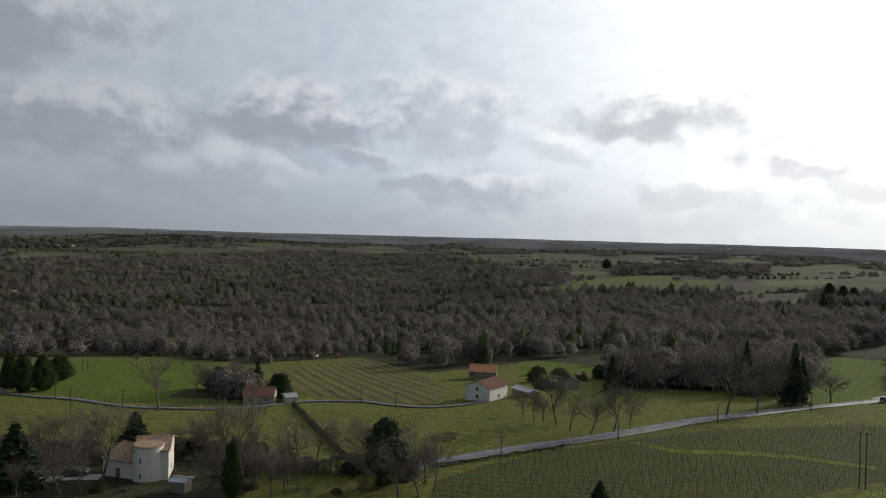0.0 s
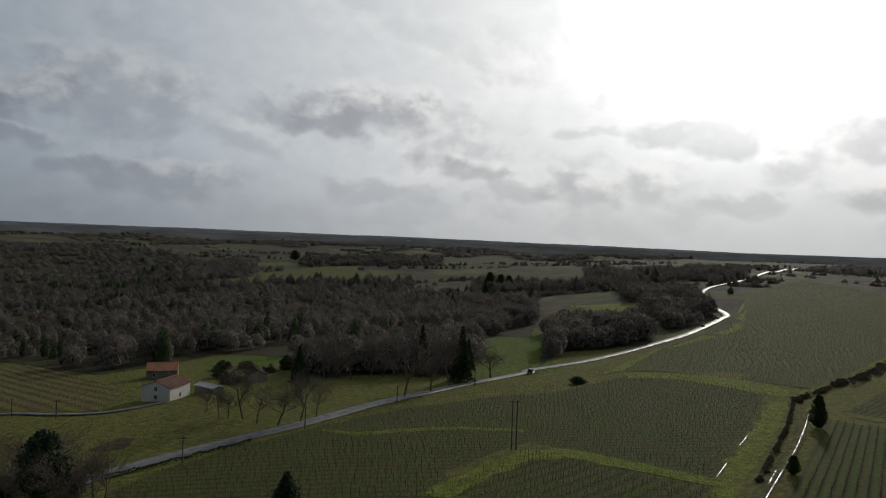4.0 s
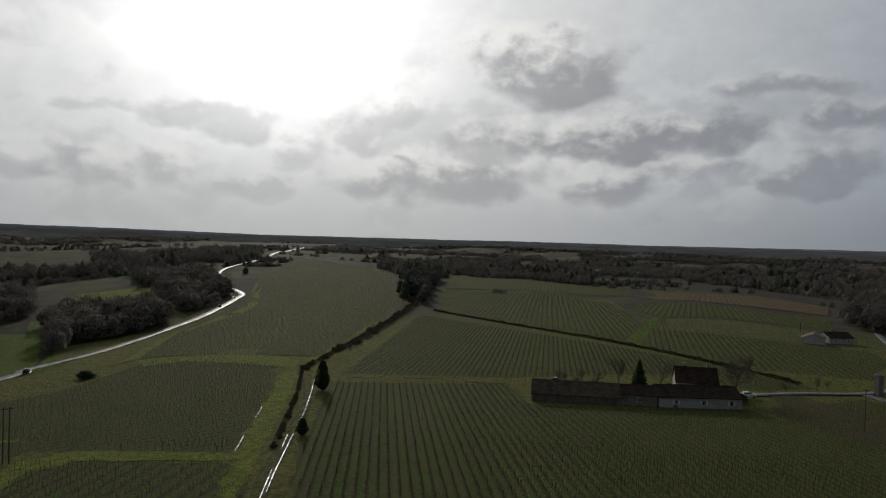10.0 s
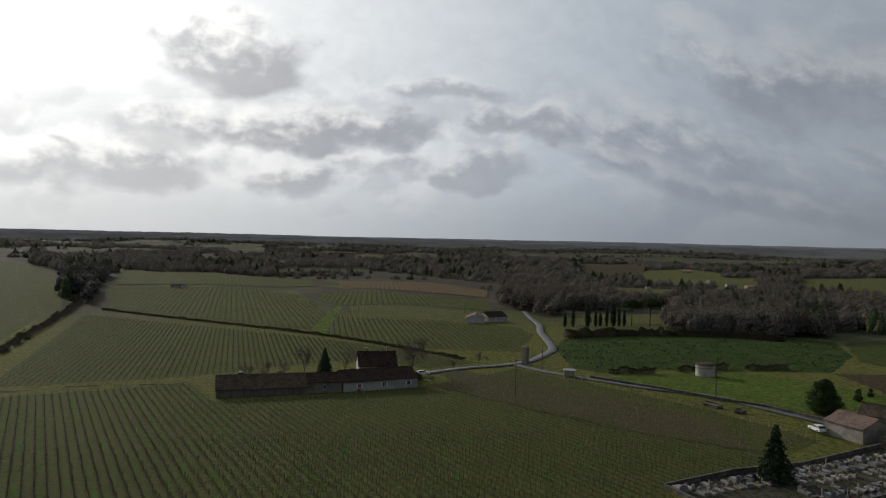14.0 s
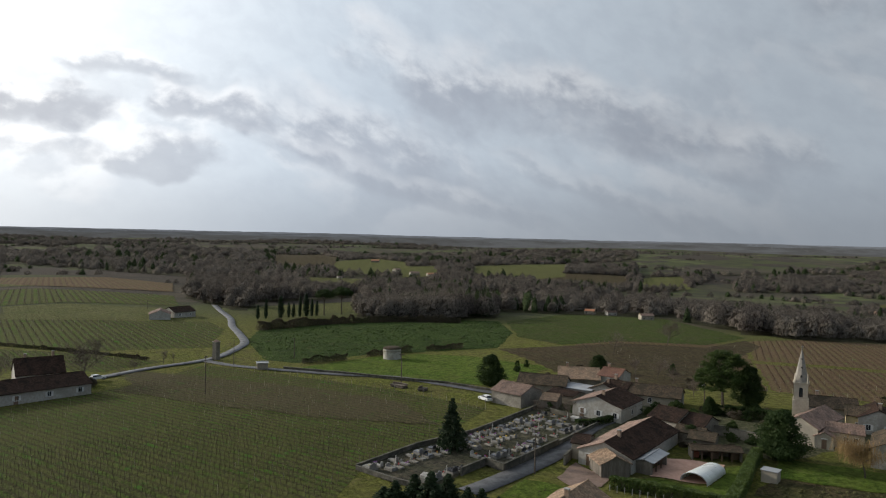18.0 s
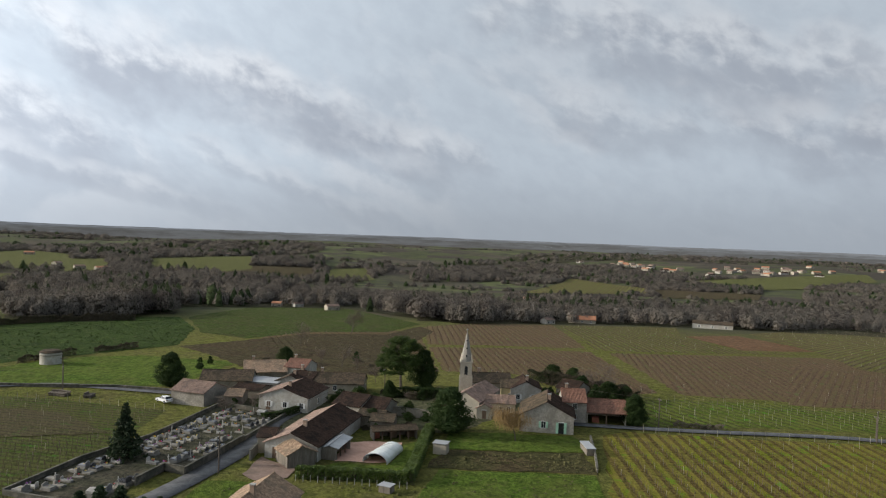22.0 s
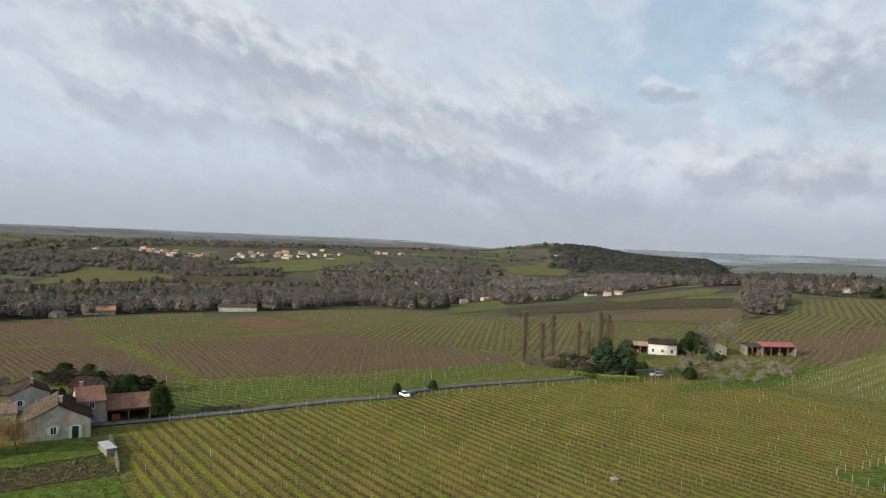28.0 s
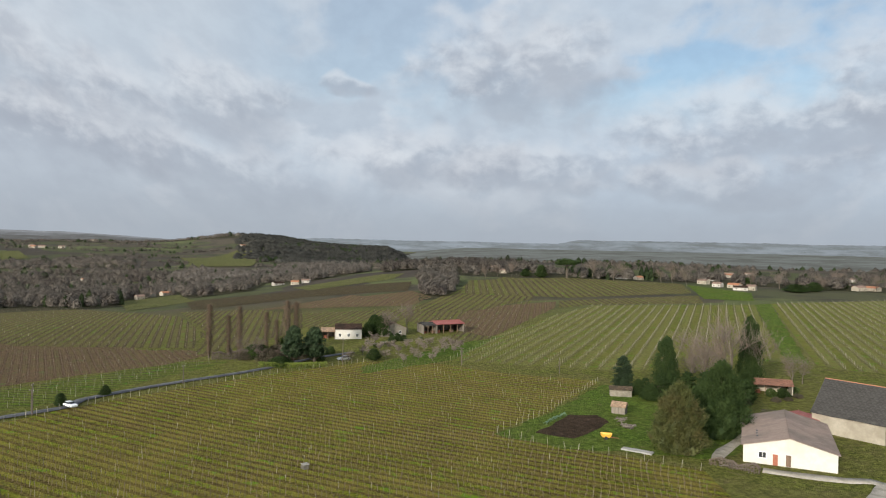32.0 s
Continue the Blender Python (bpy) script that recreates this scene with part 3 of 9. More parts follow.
field("vineyard", "brown_soil", 117.0, 2.6, "far", [(250.5, -150.7), (270.2, -175.5), (247.4, -237.9), (202.2, -199.3), (152.1, -156.2), (169.2, -153.5), (201.3, -142.7)])
field("vineyard", "brown_soil", 133.5, 2.6, "far", [(262.7, -257.3), (269.6, -298.1), (249.4, -350.5), (160.1, -249.8), (182.9, -226.7), (202.9, -201.5)])
field("vineyard", "brown_soil", 131.5, 2.2, "b", [(196.0, -195.3), (177.9, -220.6), (152.6, -241.0), (93.6, -182.8), (98.5, -172.4), (126.4, -179.3), (151.0, -157.6)])
field("vineyard", "far_vines", 137.1, 2.6, "far", [(244.3, -349.2), (205.6, -421.4), (163.0, -341.0), (120.7, -303.3), (93.0, -323.3), (151.0, -250.0), (156.5, -251.4)])
field("vineyard", "brown_soil", 144.8, 2.2, "b", [(146.5, -244.8), (90.3, -314.0), (63.8, -323.8), (33.0, -310.9), (25.0, -238.8), (64.4, -204.4), (88.1, -185.8)])
field("red_soil_field", "red_soil", None, 2.2, "", [(165.5, -349.5), (154.3, -386.9), (97.6, -339.1), (120.0, -308.1)])
field("vineyard", "far_vines", 178.1, 3, "far", [(157.3, -411.5), (161.9, -574.9), (112.8, -571.1), (21.3, -404.7), (6.5, -317.5), (9.5, -270.3), (71.5, -291.3), (89.4, -320.5)])
field("vineyard", "lush_grass", 111.2, 2.6, "posts", [(92.5, -166.4), (86.3, -178.6), (63.1, -200.3), (60.5, -195.3), (12.2, -241.5), (-2.9, -238.5), (33.5, -189.3), (53.4, -172.9), (75.0, -150.7), (77.4, -146.2)])
field("vineyard", "vine_soil", 136.7, 2.35, "b", [(80.0, -132.1), (77.8, -139.0), (49.9, -161.8), (29.3, -182.5), (-9.3, -211.3), (-44.8, -230.7), (-61.8, -231.3), (-81.5, -204.8), (-106.4, -186.7), (-72.2, -152.4), (-55.1, -140.8), (-65.1, -126.9), (-82.7, -108.4), (-77.9, -95.0), (-47.5, -82.3), (7.4, -84.7), (46.0, -79.7), (57.1, -98.7)])
field("vineyard", "row_turf", 38.3, 4.4, "rows", [(-103.6, -273.7), (-174.5, -349.9), (-216.0, -388.1), (-322.4, -374.3), (-189.6, -204.0), (-143.2, -200.4), (-119.5, -199.4), (-70.7, -229.0)])
field("vineyard", "row_turf", 38.3, 4.4, "rows", [(-338.9, -378.1), (-438.4, -381.4), (-372.8, -305.5), (-209.5, -171.1), (-196.5, -184.4), (-194.3, -197.4)])
field("vineyard", "far_vines", 19.1, 5, "far", [(-199.2, -569.5), (-306.1, -604.1), (-383.4, -535.8), (-331.0, -448.7), (-222.2, -429.7), (-155.3, -467.1)])
field("ploughed_field", "brown_soil", None, 2.2, "", [(26.5, -583.2), (-63.9, -590.6), (-152.7, -580.9), (-128.5, -501.5), (-55.0, -507.2), (17.0, -457.9)])
field("vineyard", "brown_soil", 21.7, 4, "far", [(-17.3, -426.6), (-87.1, -495.6), (-110.0, -428.2), (-104.2, -405.3)])
field("meadow", "dry_grass", None, 2.2, "", [(-59.5, -640.0), (-152.4, -696.5), (-171.1, -680.1), (-145.1, -620.7), (-67.1, -579.9)])
field("vineyard", "brown_soil", 167.7, 2.2, "b", [(90.6, -275.5), (54.5, -278.4), (9.3, -265.9), (2.5, -255.3), (15.6, -236.5), (42.4, -218.4), (64.6, -197.6)])
field("vineyard", "far_vines", 5.6, 3, "far", [(23.5, -445.6), (-20.6, -426.5), (-42.2, -385.9), (-33.9, -318.9), (-11.7, -277.5), (7.9, -254.9), (5.1, -313.4)])
field("vineyard", "far_vines", 23.2, 3, "far", [(-44.0, -389.2), (-103.0, -389.6), (-129.5, -369.7), (-115.4, -328.7), (-87.5, -304.6), (-87.2, -338.2), (-76.1, -356.0), (-59.4, -335.2), (-40.9, -307.9), (-36.3, -329.5)])
field("vineyard", "far_vines", 28.7, 4, "far", [(-104.4, -395.0), (-165.4, -493.6), (-322.5, -714.9), (-193.2, -426.7), (-135.5, -371.8), (-102.6, -377.7)])
field("vineyard", "brown_soil", 25.4, 3, "far", [(-137.5, -387.2), (-203.1, -411.7), (-184.8, -378.0), (-108.8, -279.5), (-104.7, -283.5), (-98.1, -310.1)])
field("vineyard", "far_vines", 15.9, 4, "far", [(-206.5, -414.7), (-323.9, -432.7), (-293.0, -385.5), (-217.6, -391.0), (-188.2, -377.7)])
field("meadow", "lush_grass", None, 2.2, "", [(-42.4, -221.5), (-81.4, -256.9), (-118.1, -284.8), (-105.3, -270.5), (-74.5, -228.4), (-40.4, -210.4)])
field("meadow", "lush_grass", None, 2.2, "", [(-322.7, -374.1), (-338.7, -378.3), (-193.7, -197.6), (-188.3, -202.1)])
field("meadow", "lush_grass", None, 2.2, "", [(-380.2, -523.4), (-380.1, -444.5), (-338.2, -392.6), (-312.0, -410.7)])
field("ploughed_field", "brown_soil", None, 2.2, "", [(601.9, -1132.1), (422.6, -1154.3), (382.6, -1033.6), (482.2, -939.1)])
field("meadow", "dry_grass", None, 2.2, "", [(654.0, -1365.0), (454.0, -1881.3), (383.5, -1677.7), (424.9, -1346.3), (480.6, -1253.3)])
field("meadow", "dry_grass", None, 2.2, "", [(102.2, -1845.8), (-57.6, -2222.0), (-130.7, -2156.5), (-50.2, -1306.1), (52.7, -1342.5)])
field("meadow", "dry_grass", None, 2.2, "", [(82.2, -658.0), (38.8, -723.8), (19.5, -578.6), (56.1, -482.2)])
field("vineyard", "brown_soil", 24.8, 4, "far", [(-102.8, -399.8), (-91.0, -477.3), (-131.0, -497.4), (-131.3, -448.8)])
field("vineyard", "far_vines", 27.4, 3, "far", [(-135.5, -371.8), (-189.8, -419.0), (-106.0, -273.4), (-80.1, -259.9), (-118.1, -329.8)])
field("vineyard", "far_vines", 153.5, 6, "far", [(639.1, -811.1), (825.5, -1219.5), (609.1, -1145.7), (544.0, -1006.8), (618.2, -878.4)])
field("meadow", "lush_grass", None, 2.2, "", [(-139.3, 240.0), (-171.9, 337.0), (-148.4, 357.1), (-114.3, 352.0), (-81.5, 248.9), (-58.6, 215.7), (-97.3, 214.5)])
field("vineyard", "far_vines", 159.9, 5, "rows2", [(-73.4, 314.4), (-69.0, 341.4), (-26.6, 390.5), (5.0, 250.8), (-2.3, 212.3), (-24.1, 226.8), (-44.1, 237.8)])
field("meadow", "lush_grass", None, 2.2, "", [(143.5, 270.7), (203.9, 358.4), (267.1, 437.9), (274.1, 430.3), (155.0, 248.8), (119.5, 225.1)])
field("meadow", "verge_grass", None, 2.2, "", [(402.8, 577.2), (441.1, 523.8), (370.8, 436.4), (349.7, 484.2)])
field("meadow", "dry_grass", None, 2.2, "", [(235.0, 1291.9), (410.2, 1442.6), (385.6, 1336.7), (218.2, 1148.2)])
field("meadow", "dry_grass", None, 2.2, "", [(392.7, -45.3), (450.0, -113.8), (557.3, -168.1), (590.4, -149.0), (484.1, -55.6)])
field("dung_heap", "brown_soil", None, 2.2, "", [(-3.4, 159.4), (2.3, 168.2), (5.6, 165.8), (3.4, 156.7), (-0.9, 155.4)])
field("meadow", "lush_grass", None, 2.2, "", [(38.7, 338.9), (101.1, 421.3), (67.8, 312.3), (34.6, 282.6)])
field("ploughed_field", "brown_soil", None, 2.2, "", [(251.4, -121.1), (254.1, -149.5), (259.8, -184.6), (240.0, -212.3), (265.8, -258.5), (239.5, -241.6), (184.5, -166.8), (158.0, -136.2), (174.5, -127.6), (196.5, -114.5), (222.2, -119.3)])
field("meadow", "verge_grass", None, 2.2, "", [(176.1, 149.8), (183.9, 149.5), (150.4, 124.6), (103.3, 92.9), (81.5, 77.7), (79.3, 80.4), (100.6, 96.3), (153.3, 133.3)])
field("meadow", "verge_grass", None, 2.2, "", [(174.7, 214.3), (187.1, 203.8), (201.6, 171.7), (198.1, 160.2), (185.4, 152.8), (178.3, 194.1), (165.9, 200.5)])
field("meadow", "verge_grass", None, 2.2, "", [(198.1, 160.2), (210.4, 162.7), (265.7, 186.4), (327.8, 215.2), (313.8, 203.8), (241.3, 174.9), (195.8, 153.8)])
field("meadow", "verge_grass", None, 2.2, "", [(334.1, 313.7), (472.7, 433.8), (490.2, 443.0), (350.8, 319.5), (317.9, 296.2), (241.5, 263.5), (176.6, 216.7), (160.6, 212.1), (236.9, 266.3)])
field("meadow", "lush_grass", None, 2.2, "", [(127.4, 249.4), (176.1, 332.5), (255.5, 446.4), (292.3, 467.0), (161.2, 237.5), (138.6, 226.2), (129.4, 231.6)])
field("meadow", "dry_grass", None, 2.2, "", [(93.6, 1069.1), (223.8, 1229.4), (406.1, 1389.0), (530.4, 1315.3), (387.3, 1165.4), (221.1, 1116.4)])
field("meadow", "lush_grass", None, 2.2, "", [(77.1, 369.3), (114.8, 435.4), (141.7, 386.1), (125.6, 342.0), (89.7, 329.4)])
field("vineyard", "green_vines", 70.2, 4, "far", [(581.0, 304.4), (846.8, 436.3), (983.6, 377.8), (902.9, 216.2), (721.9, 166.7), (674.5, 189.5), (654.1, 251.0)])
field("vineyard", "green_vines", 81.3, 4, "far", [(607.1, 137.5), (661.9, 98.6), (591.3, -5.2), (475.7, -8.0), (499.8, 58.1), (468.0, 90.4), (507.7, 114.9)])
field("vineyard", "brown_soil", 82.3, 5, "far", [(895.9, 181.2), (924.5, 64.3), (801.0, -6.8), (644.5, -5.6), (706.4, 105.3), (744.4, 147.3)])
field("vineyard", "green_vines", 70.9, 4, "far", [(561.3, 292.2), (618.9, 231.3), (568.4, 144.4), (492.2, 128.5), (492.4, 196.5), (476.2, 252.4)])
field("meadow", "lush_grass", None, 2.2, "", [(354.5, 81.4), (466.0, 93.8), (462.9, 89.4), (307.9, 67.5), (315.9, 74.5)])
field("track", "verge_grass", None, 2.2, "", [(49.8, 108.1), (62.3, 116.4), (77.3, 125.2), (87.3, 123.5), (101.1, 97.2), (97.7, 93.1), (82.7, 116.8), (73.8, 117.3), (54.4, 105.2), (50.4, 101.1), (44.6, 104.8)])
field("track", "verge_grass", None, 2.2, "", [(44.0, 156.8), (49.9, 150.3), (61.3, 151.4), (74.2, 149.9), (87.6, 142.2), (86.3, 140.1), (72.8, 147.1), (60.0, 148.1), (48.8, 147.1), (43.2, 154.1)])
field("meadow", "dry_grass", None, 2.2, "", [(1057.3, -193.9), (1056.6, -280.9), (754.3, -198.2), (762.2, -142.5)])
field("meadow", "dry_grass", None, 2.2, "", [(1536.1, -329.8), (1704.6, -475.8), (1526.5, -504.8), (1234.2, -408.7), (1202.4, -319.4), (1257.1, -282.7)])
field("meadow", "dry_grass", None, 2.2, "", [(1422.1, -454.4), (1407.8, -532.0), (1141.7, -431.9), (1113.4, -360.5)])
field("meadow", "dry_grass", None, 2.2, "", [(1394.0, -602.5), (1470.8, -880.3), (1150.3, -686.9), (1082.2, -572.4), (1108.4, -484.5)])
field("meadow", "lush_grass", None, 2.2, "", [(761.1, -326.6), (770.3, -371.6), (654.0, -343.4), (552.4, -282.3), (572.0, -248.2)])
field("ploughed_field", "brown_soil", None, 2.2, "", [(1157.5, -612.0), (1213.7, -739.9), (1154.5, -834.0), (939.3, -668.1), (912.4, -500.8)])
field("ploughed_field", "brown_soil", None, 2.2, "", [(1806.7, -248.5), (2195.0, -449.3), (1729.6, -399.5), (1379.0, -300.8), (1324.7, -182.8)])
field("meadow", "dry_grass", None, 2.2, "", [(1112.8, -824.2), (1138.2, -942.9), (922.0, -784.5), (891.4, -666.4)])
ROADS["road_main"] = [(-5.8, 130.2), (-2.8, 133.6), (14.9, 146.8), (42.0, 164.6), (75.3, 191.5), (113.8, 217.4), (146.1, 234.7), (149.6, 240.1), (189.9, 253.4), (247.6, 281.5), (291.9, 304.7), (364.4, 352.3), (397.9, 379.0), (453.1, 452.5), (543.6, 549.4), (638.3, 628.6), (810.3, 733.6), (1055.0, 912.7), (1161.6, 974.8), (1857.8, 1503.3)]
ROADS["lane_valley"] = [(-153.6, 238.8), (-128.3, 224.2), (-111.0, 218.1), (-90.9, 205.8), (-77.5, 202.7), (-57.3, 205.0), (-40.9, 221.2), (-23.5, 221.6), (-14.2, 213.6), (-0.6, 207.5), (14.8, 217.3)]
ROADS["road_east"] = [(223.4, 17.4), (235.7, 4.6), (243.9, -8.3), (253.7, -17.3), (274.0, -25.4), (289.3, -29.3), (318.2, -29.8), (349.0, -29.4), (386.2, -31.6), (431.4, -30.3), (487.7, -29.7)]
ROADS["lane_village"] = [(245.3, -13.0), (233.5, -20.4), (221.5, -32.5), (207.3, -48.5), (198.8, -62.7), (184.2, -72.6), (170.1, -81.5)]
ROADS["road_west"] = [(89.4, -134.2), (80.3, -141.0), (66.5, -152.6), (47.0, -170.4), (32.6, -180.4), (31.5, -186.8), (14.7, -202.1), (-9.6, -219.8), (-28.4, -238.4), (-44.5, -249.0)]
ROADS["track"] = [(70.6, 63.6), (89.6, 79.8), (109.3, 92.4), (141.7, 112.7), (159.8, 126.3), (184.3, 149.0)]
ROADS["ditch"] = [(108.2, 93.6), (151.4, 123.4), (184.7, 148.5), (228.2, 165.4), (334.9, 208.7), (398.4, 234.8), (478.7, 275.9)]
ROADS["lane_cem"] = [(103.3, -45.0), (107.3, -52.9), (118.0, -70.1), (131.9, -86.0), (136.6, -94.5)]
ROADS["lane_farm"] = [(-86.3, -80.5), (-108.3, -93.2), (-103.9, -96.9), (-98.1, -100.9), (-93.5, -105.3)]
ROADS["yard_track"] = [(-89.4, -112.7), (-94.5, -117.2), (-103.6, -123.4), (-116.4, -132.3), (-127.8, -140.6)]

FIELD_LABELS = {
    "track": "grassy headland track across the vineyard", "vineyard": "vineyard floor of grass lanes and bare strips", "meadow": "green winter meadow", "pasture": "bright green sheep pasture",
    "scrub_field": "dark green rough field with tufts", "green_crop": "field of green winter crop",
    "dung_heap": "brown trampled patch in the meadow", "red_soil_field": "bare reddish ploughed soil", "ploughed_field": "brown ploughed field",
}
# weedy_vines and green_vines: greener, and darkened in colour for the backlit sunward side
SOILS = {"vine_soil": ((0.095, 0.064, 0.028), (0.140, 0.152, 0.017), (0.195, 0.162, 0.036)),
         "row_turf": ((0.135, 0.125, 0.05), (0.112, 0.125, 0.024), (0.140, 0.130, 0.036)),
         "weedy_vines": ((0.060, 0.054, 0.026), (0.064, 0.086, 0.018), (0.082, 0.080, 0.028)),
         "far_vines": ((0.080, 0.060, 0.036), (0.118, 0.122, 0.032), (0.132, 0.116, 0.044)),
         "green_vines": ((0.064, 0.056, 0.027), (0.066, 0.094, 0.019), (0.088, 0.092, 0.028)),
         "brown_soil": ((0.116, 0.074, 0.048), (0.128, 0.092, 0.054), (0.124, 0.096, 0.045)),
         "lush_grass": ((0.075, 0.078, 0.026), (0.088, 0.125, 0.018), (0.12, 0.135, 0.028))}
for k, (kind, soil, heading, spacing, style, poly) in enumerate(FIELDS):
    mat = GRASS[soil] if heading is None else rowed("vineyard_floor", heading, spacing, *SOILS[soil])
    patch(kind, poly, mat, lift_at(poly, k), FIELD_LABELS[kind], kind.replace("_", " "))


patch("vineyard", [(237.8, 14.0), (218.0, -9.0), (190.0, -37.0), (167.0, -54.0), (143.2, -55.4), (154.9, -35.2), (173.9, -14.2), (203.0, 12.0), (210.0, 8.0)], rowed("vineyard_floor", 57.4, 1.8, (0.070, 0.056, 0.034), (0.080, 0.078, 0.030), (0.088, 0.074, 0.040)), 0.16, "vineyard floor with bare brown strips", "vineyard")


def ribbon(name, points, width, mat, lift, label, category="road", step=4.0, edge=0.0):
    line = glide(points, step)
    rows, faces = [], []
    for i, p in enumerate(line):
        a, b = line[max(i - 1, 0)], line[min(i + 1, len(line) - 1)]
        way = (b - a).normalized()
        side = Vector((way.y, -way.x))
        far = 0.0016 * max(0, p.length - 300)
        mid = ground(p.x, p.y)
        for s in (-0.5, -0.48, 0.0, 0.48, 0.5):
            q = p + side * (width * s + edge * math.sin(i * 1.7 + s * 9))
            down = -0.12 if abs(s) == 0.5 else (0.04 if s == 0 else 0.0)
            rows.append((q.x, q.y, max(ground(q.x, q.y), mid - 0.3) + lift + far + down))
    for i in range(len(line) - 1):
        for j in range(4):
            faces.append((i * 5 + j, i * 5 + j + 1, i * 5 + j + 6, i * 5 + j + 5))
    me = mesh_of(name, rows, np.array(faces)[:, ::-1], [mat], True)
    return tagged(new(name, me), label, category, kind="structure")


ribbon("road", ROADS["road_main"], 4.7, M_ASPHALT, 0.30, "wet grey country road winding through vineyards")
ribbon("road", ROADS["lane_valley"], 2.6, M_ASPHALT, 0.32, "narrow wet lane across the meadows")
ribbon("road", ROADS["road_east"], 3.5, M_ASPHALT, 0.34, "wet pale lane curving past a farm")
ribbon("road", ROADS["lane_village"], 2.9, M_ASPHALT, 0.33, "narrow lane leading to the hamlet")
ribbon("road", ROADS["road_west"], 2.5, M_ASPHALT, 0.35, "narrow country road between vineyards")
ribbon("road", ROADS["lane_cem"], 4.2, M_ASPHALT, 0.24, "wet lane beside the cemetery wall")
ribbon("track", ROADS["track"], 2.6, GRASS["dry_grass"], 0.16, "grassy farm track between vineyards", "track")
ribbon("track", ROADS["lane_farm"], 3.0, M_GRAVEL, 0.22, "pale gravel farm drive", "track", edge=0.15)
ribbon("track", ROADS["yard_track"], 2.4, M_GRAVEL, 0.21, "worn gravel track to the farmyard", "track", edge=0.2)

# ---- vines ----
rng = np.random.default_rng(5)


def prism(p0, p1, r0, r1, sides=3):
    """Verts and triangles of a tapered stick."""
    p0, p1 = np.array(p0, float), np.array(p1, float)
    w = p1 - p0
    w = w / (np.linalg.norm(w) + 1e-9)
    u = np.cross(w, [0, 0, 1.0] if abs(w[2]) < 0.9 else [1.0, 0, 0])
    u /= np.linalg.norm(u)
    v = np.cross(w, u)
    a = np.arange(sides) * 2 * math.pi / sides
    ring = np.cos(a)[:, None] * u + np.sin(a)[:, None] * v
    verts = np.concatenate([p0 + ring * r0, p1 + ring * r1])
    faces = []
    for i in range(sides):
        j = (i + 1) % sides
        faces += [(i, j, sides + j), (i, sides + j, sides + i)]
    for i in range(1, sides - 1):
        faces.append((sides, sides + i, sides + i + 1))
    return verts, np.array(faces)


def vine_template(k):
    r = random.Random(k)
    lean = r.uniform(-0.12, 0.12)
    bits = [prism((0, 0, -0.05), (lean, r.uniform(-0.06, 0.06), 0.66), 0.046, 0.036)]
    # short arms of a goblet, each with its pruned cane
    for k in range(4):
        a, reach = r.uniform(0, 6.283), r.uniform(0.14, 0.3)
        end = (lean + math.cos(a) * reach * 0.5, math.sin(a) * reach, r.uniform(0.85, 1.15))
        bits.append(prism((lean, 0, 0.58), end, 0.026, 0.012))
    return join(bits)


VINES = [vine_template(k) for k in range(5)]
SIMPLE_VINE = join([prism((0, 0, -0.05), (0.03, 0, 0.9), 0.04, 0.025), prism((0, -0.25, 0.72), (0, 0.25, 0.78), 0.022, 0.018)])
STAKE = prism((0, 0, -0.1), (0.02, 0.0, 1.4), 0.03, 0.027, 4)


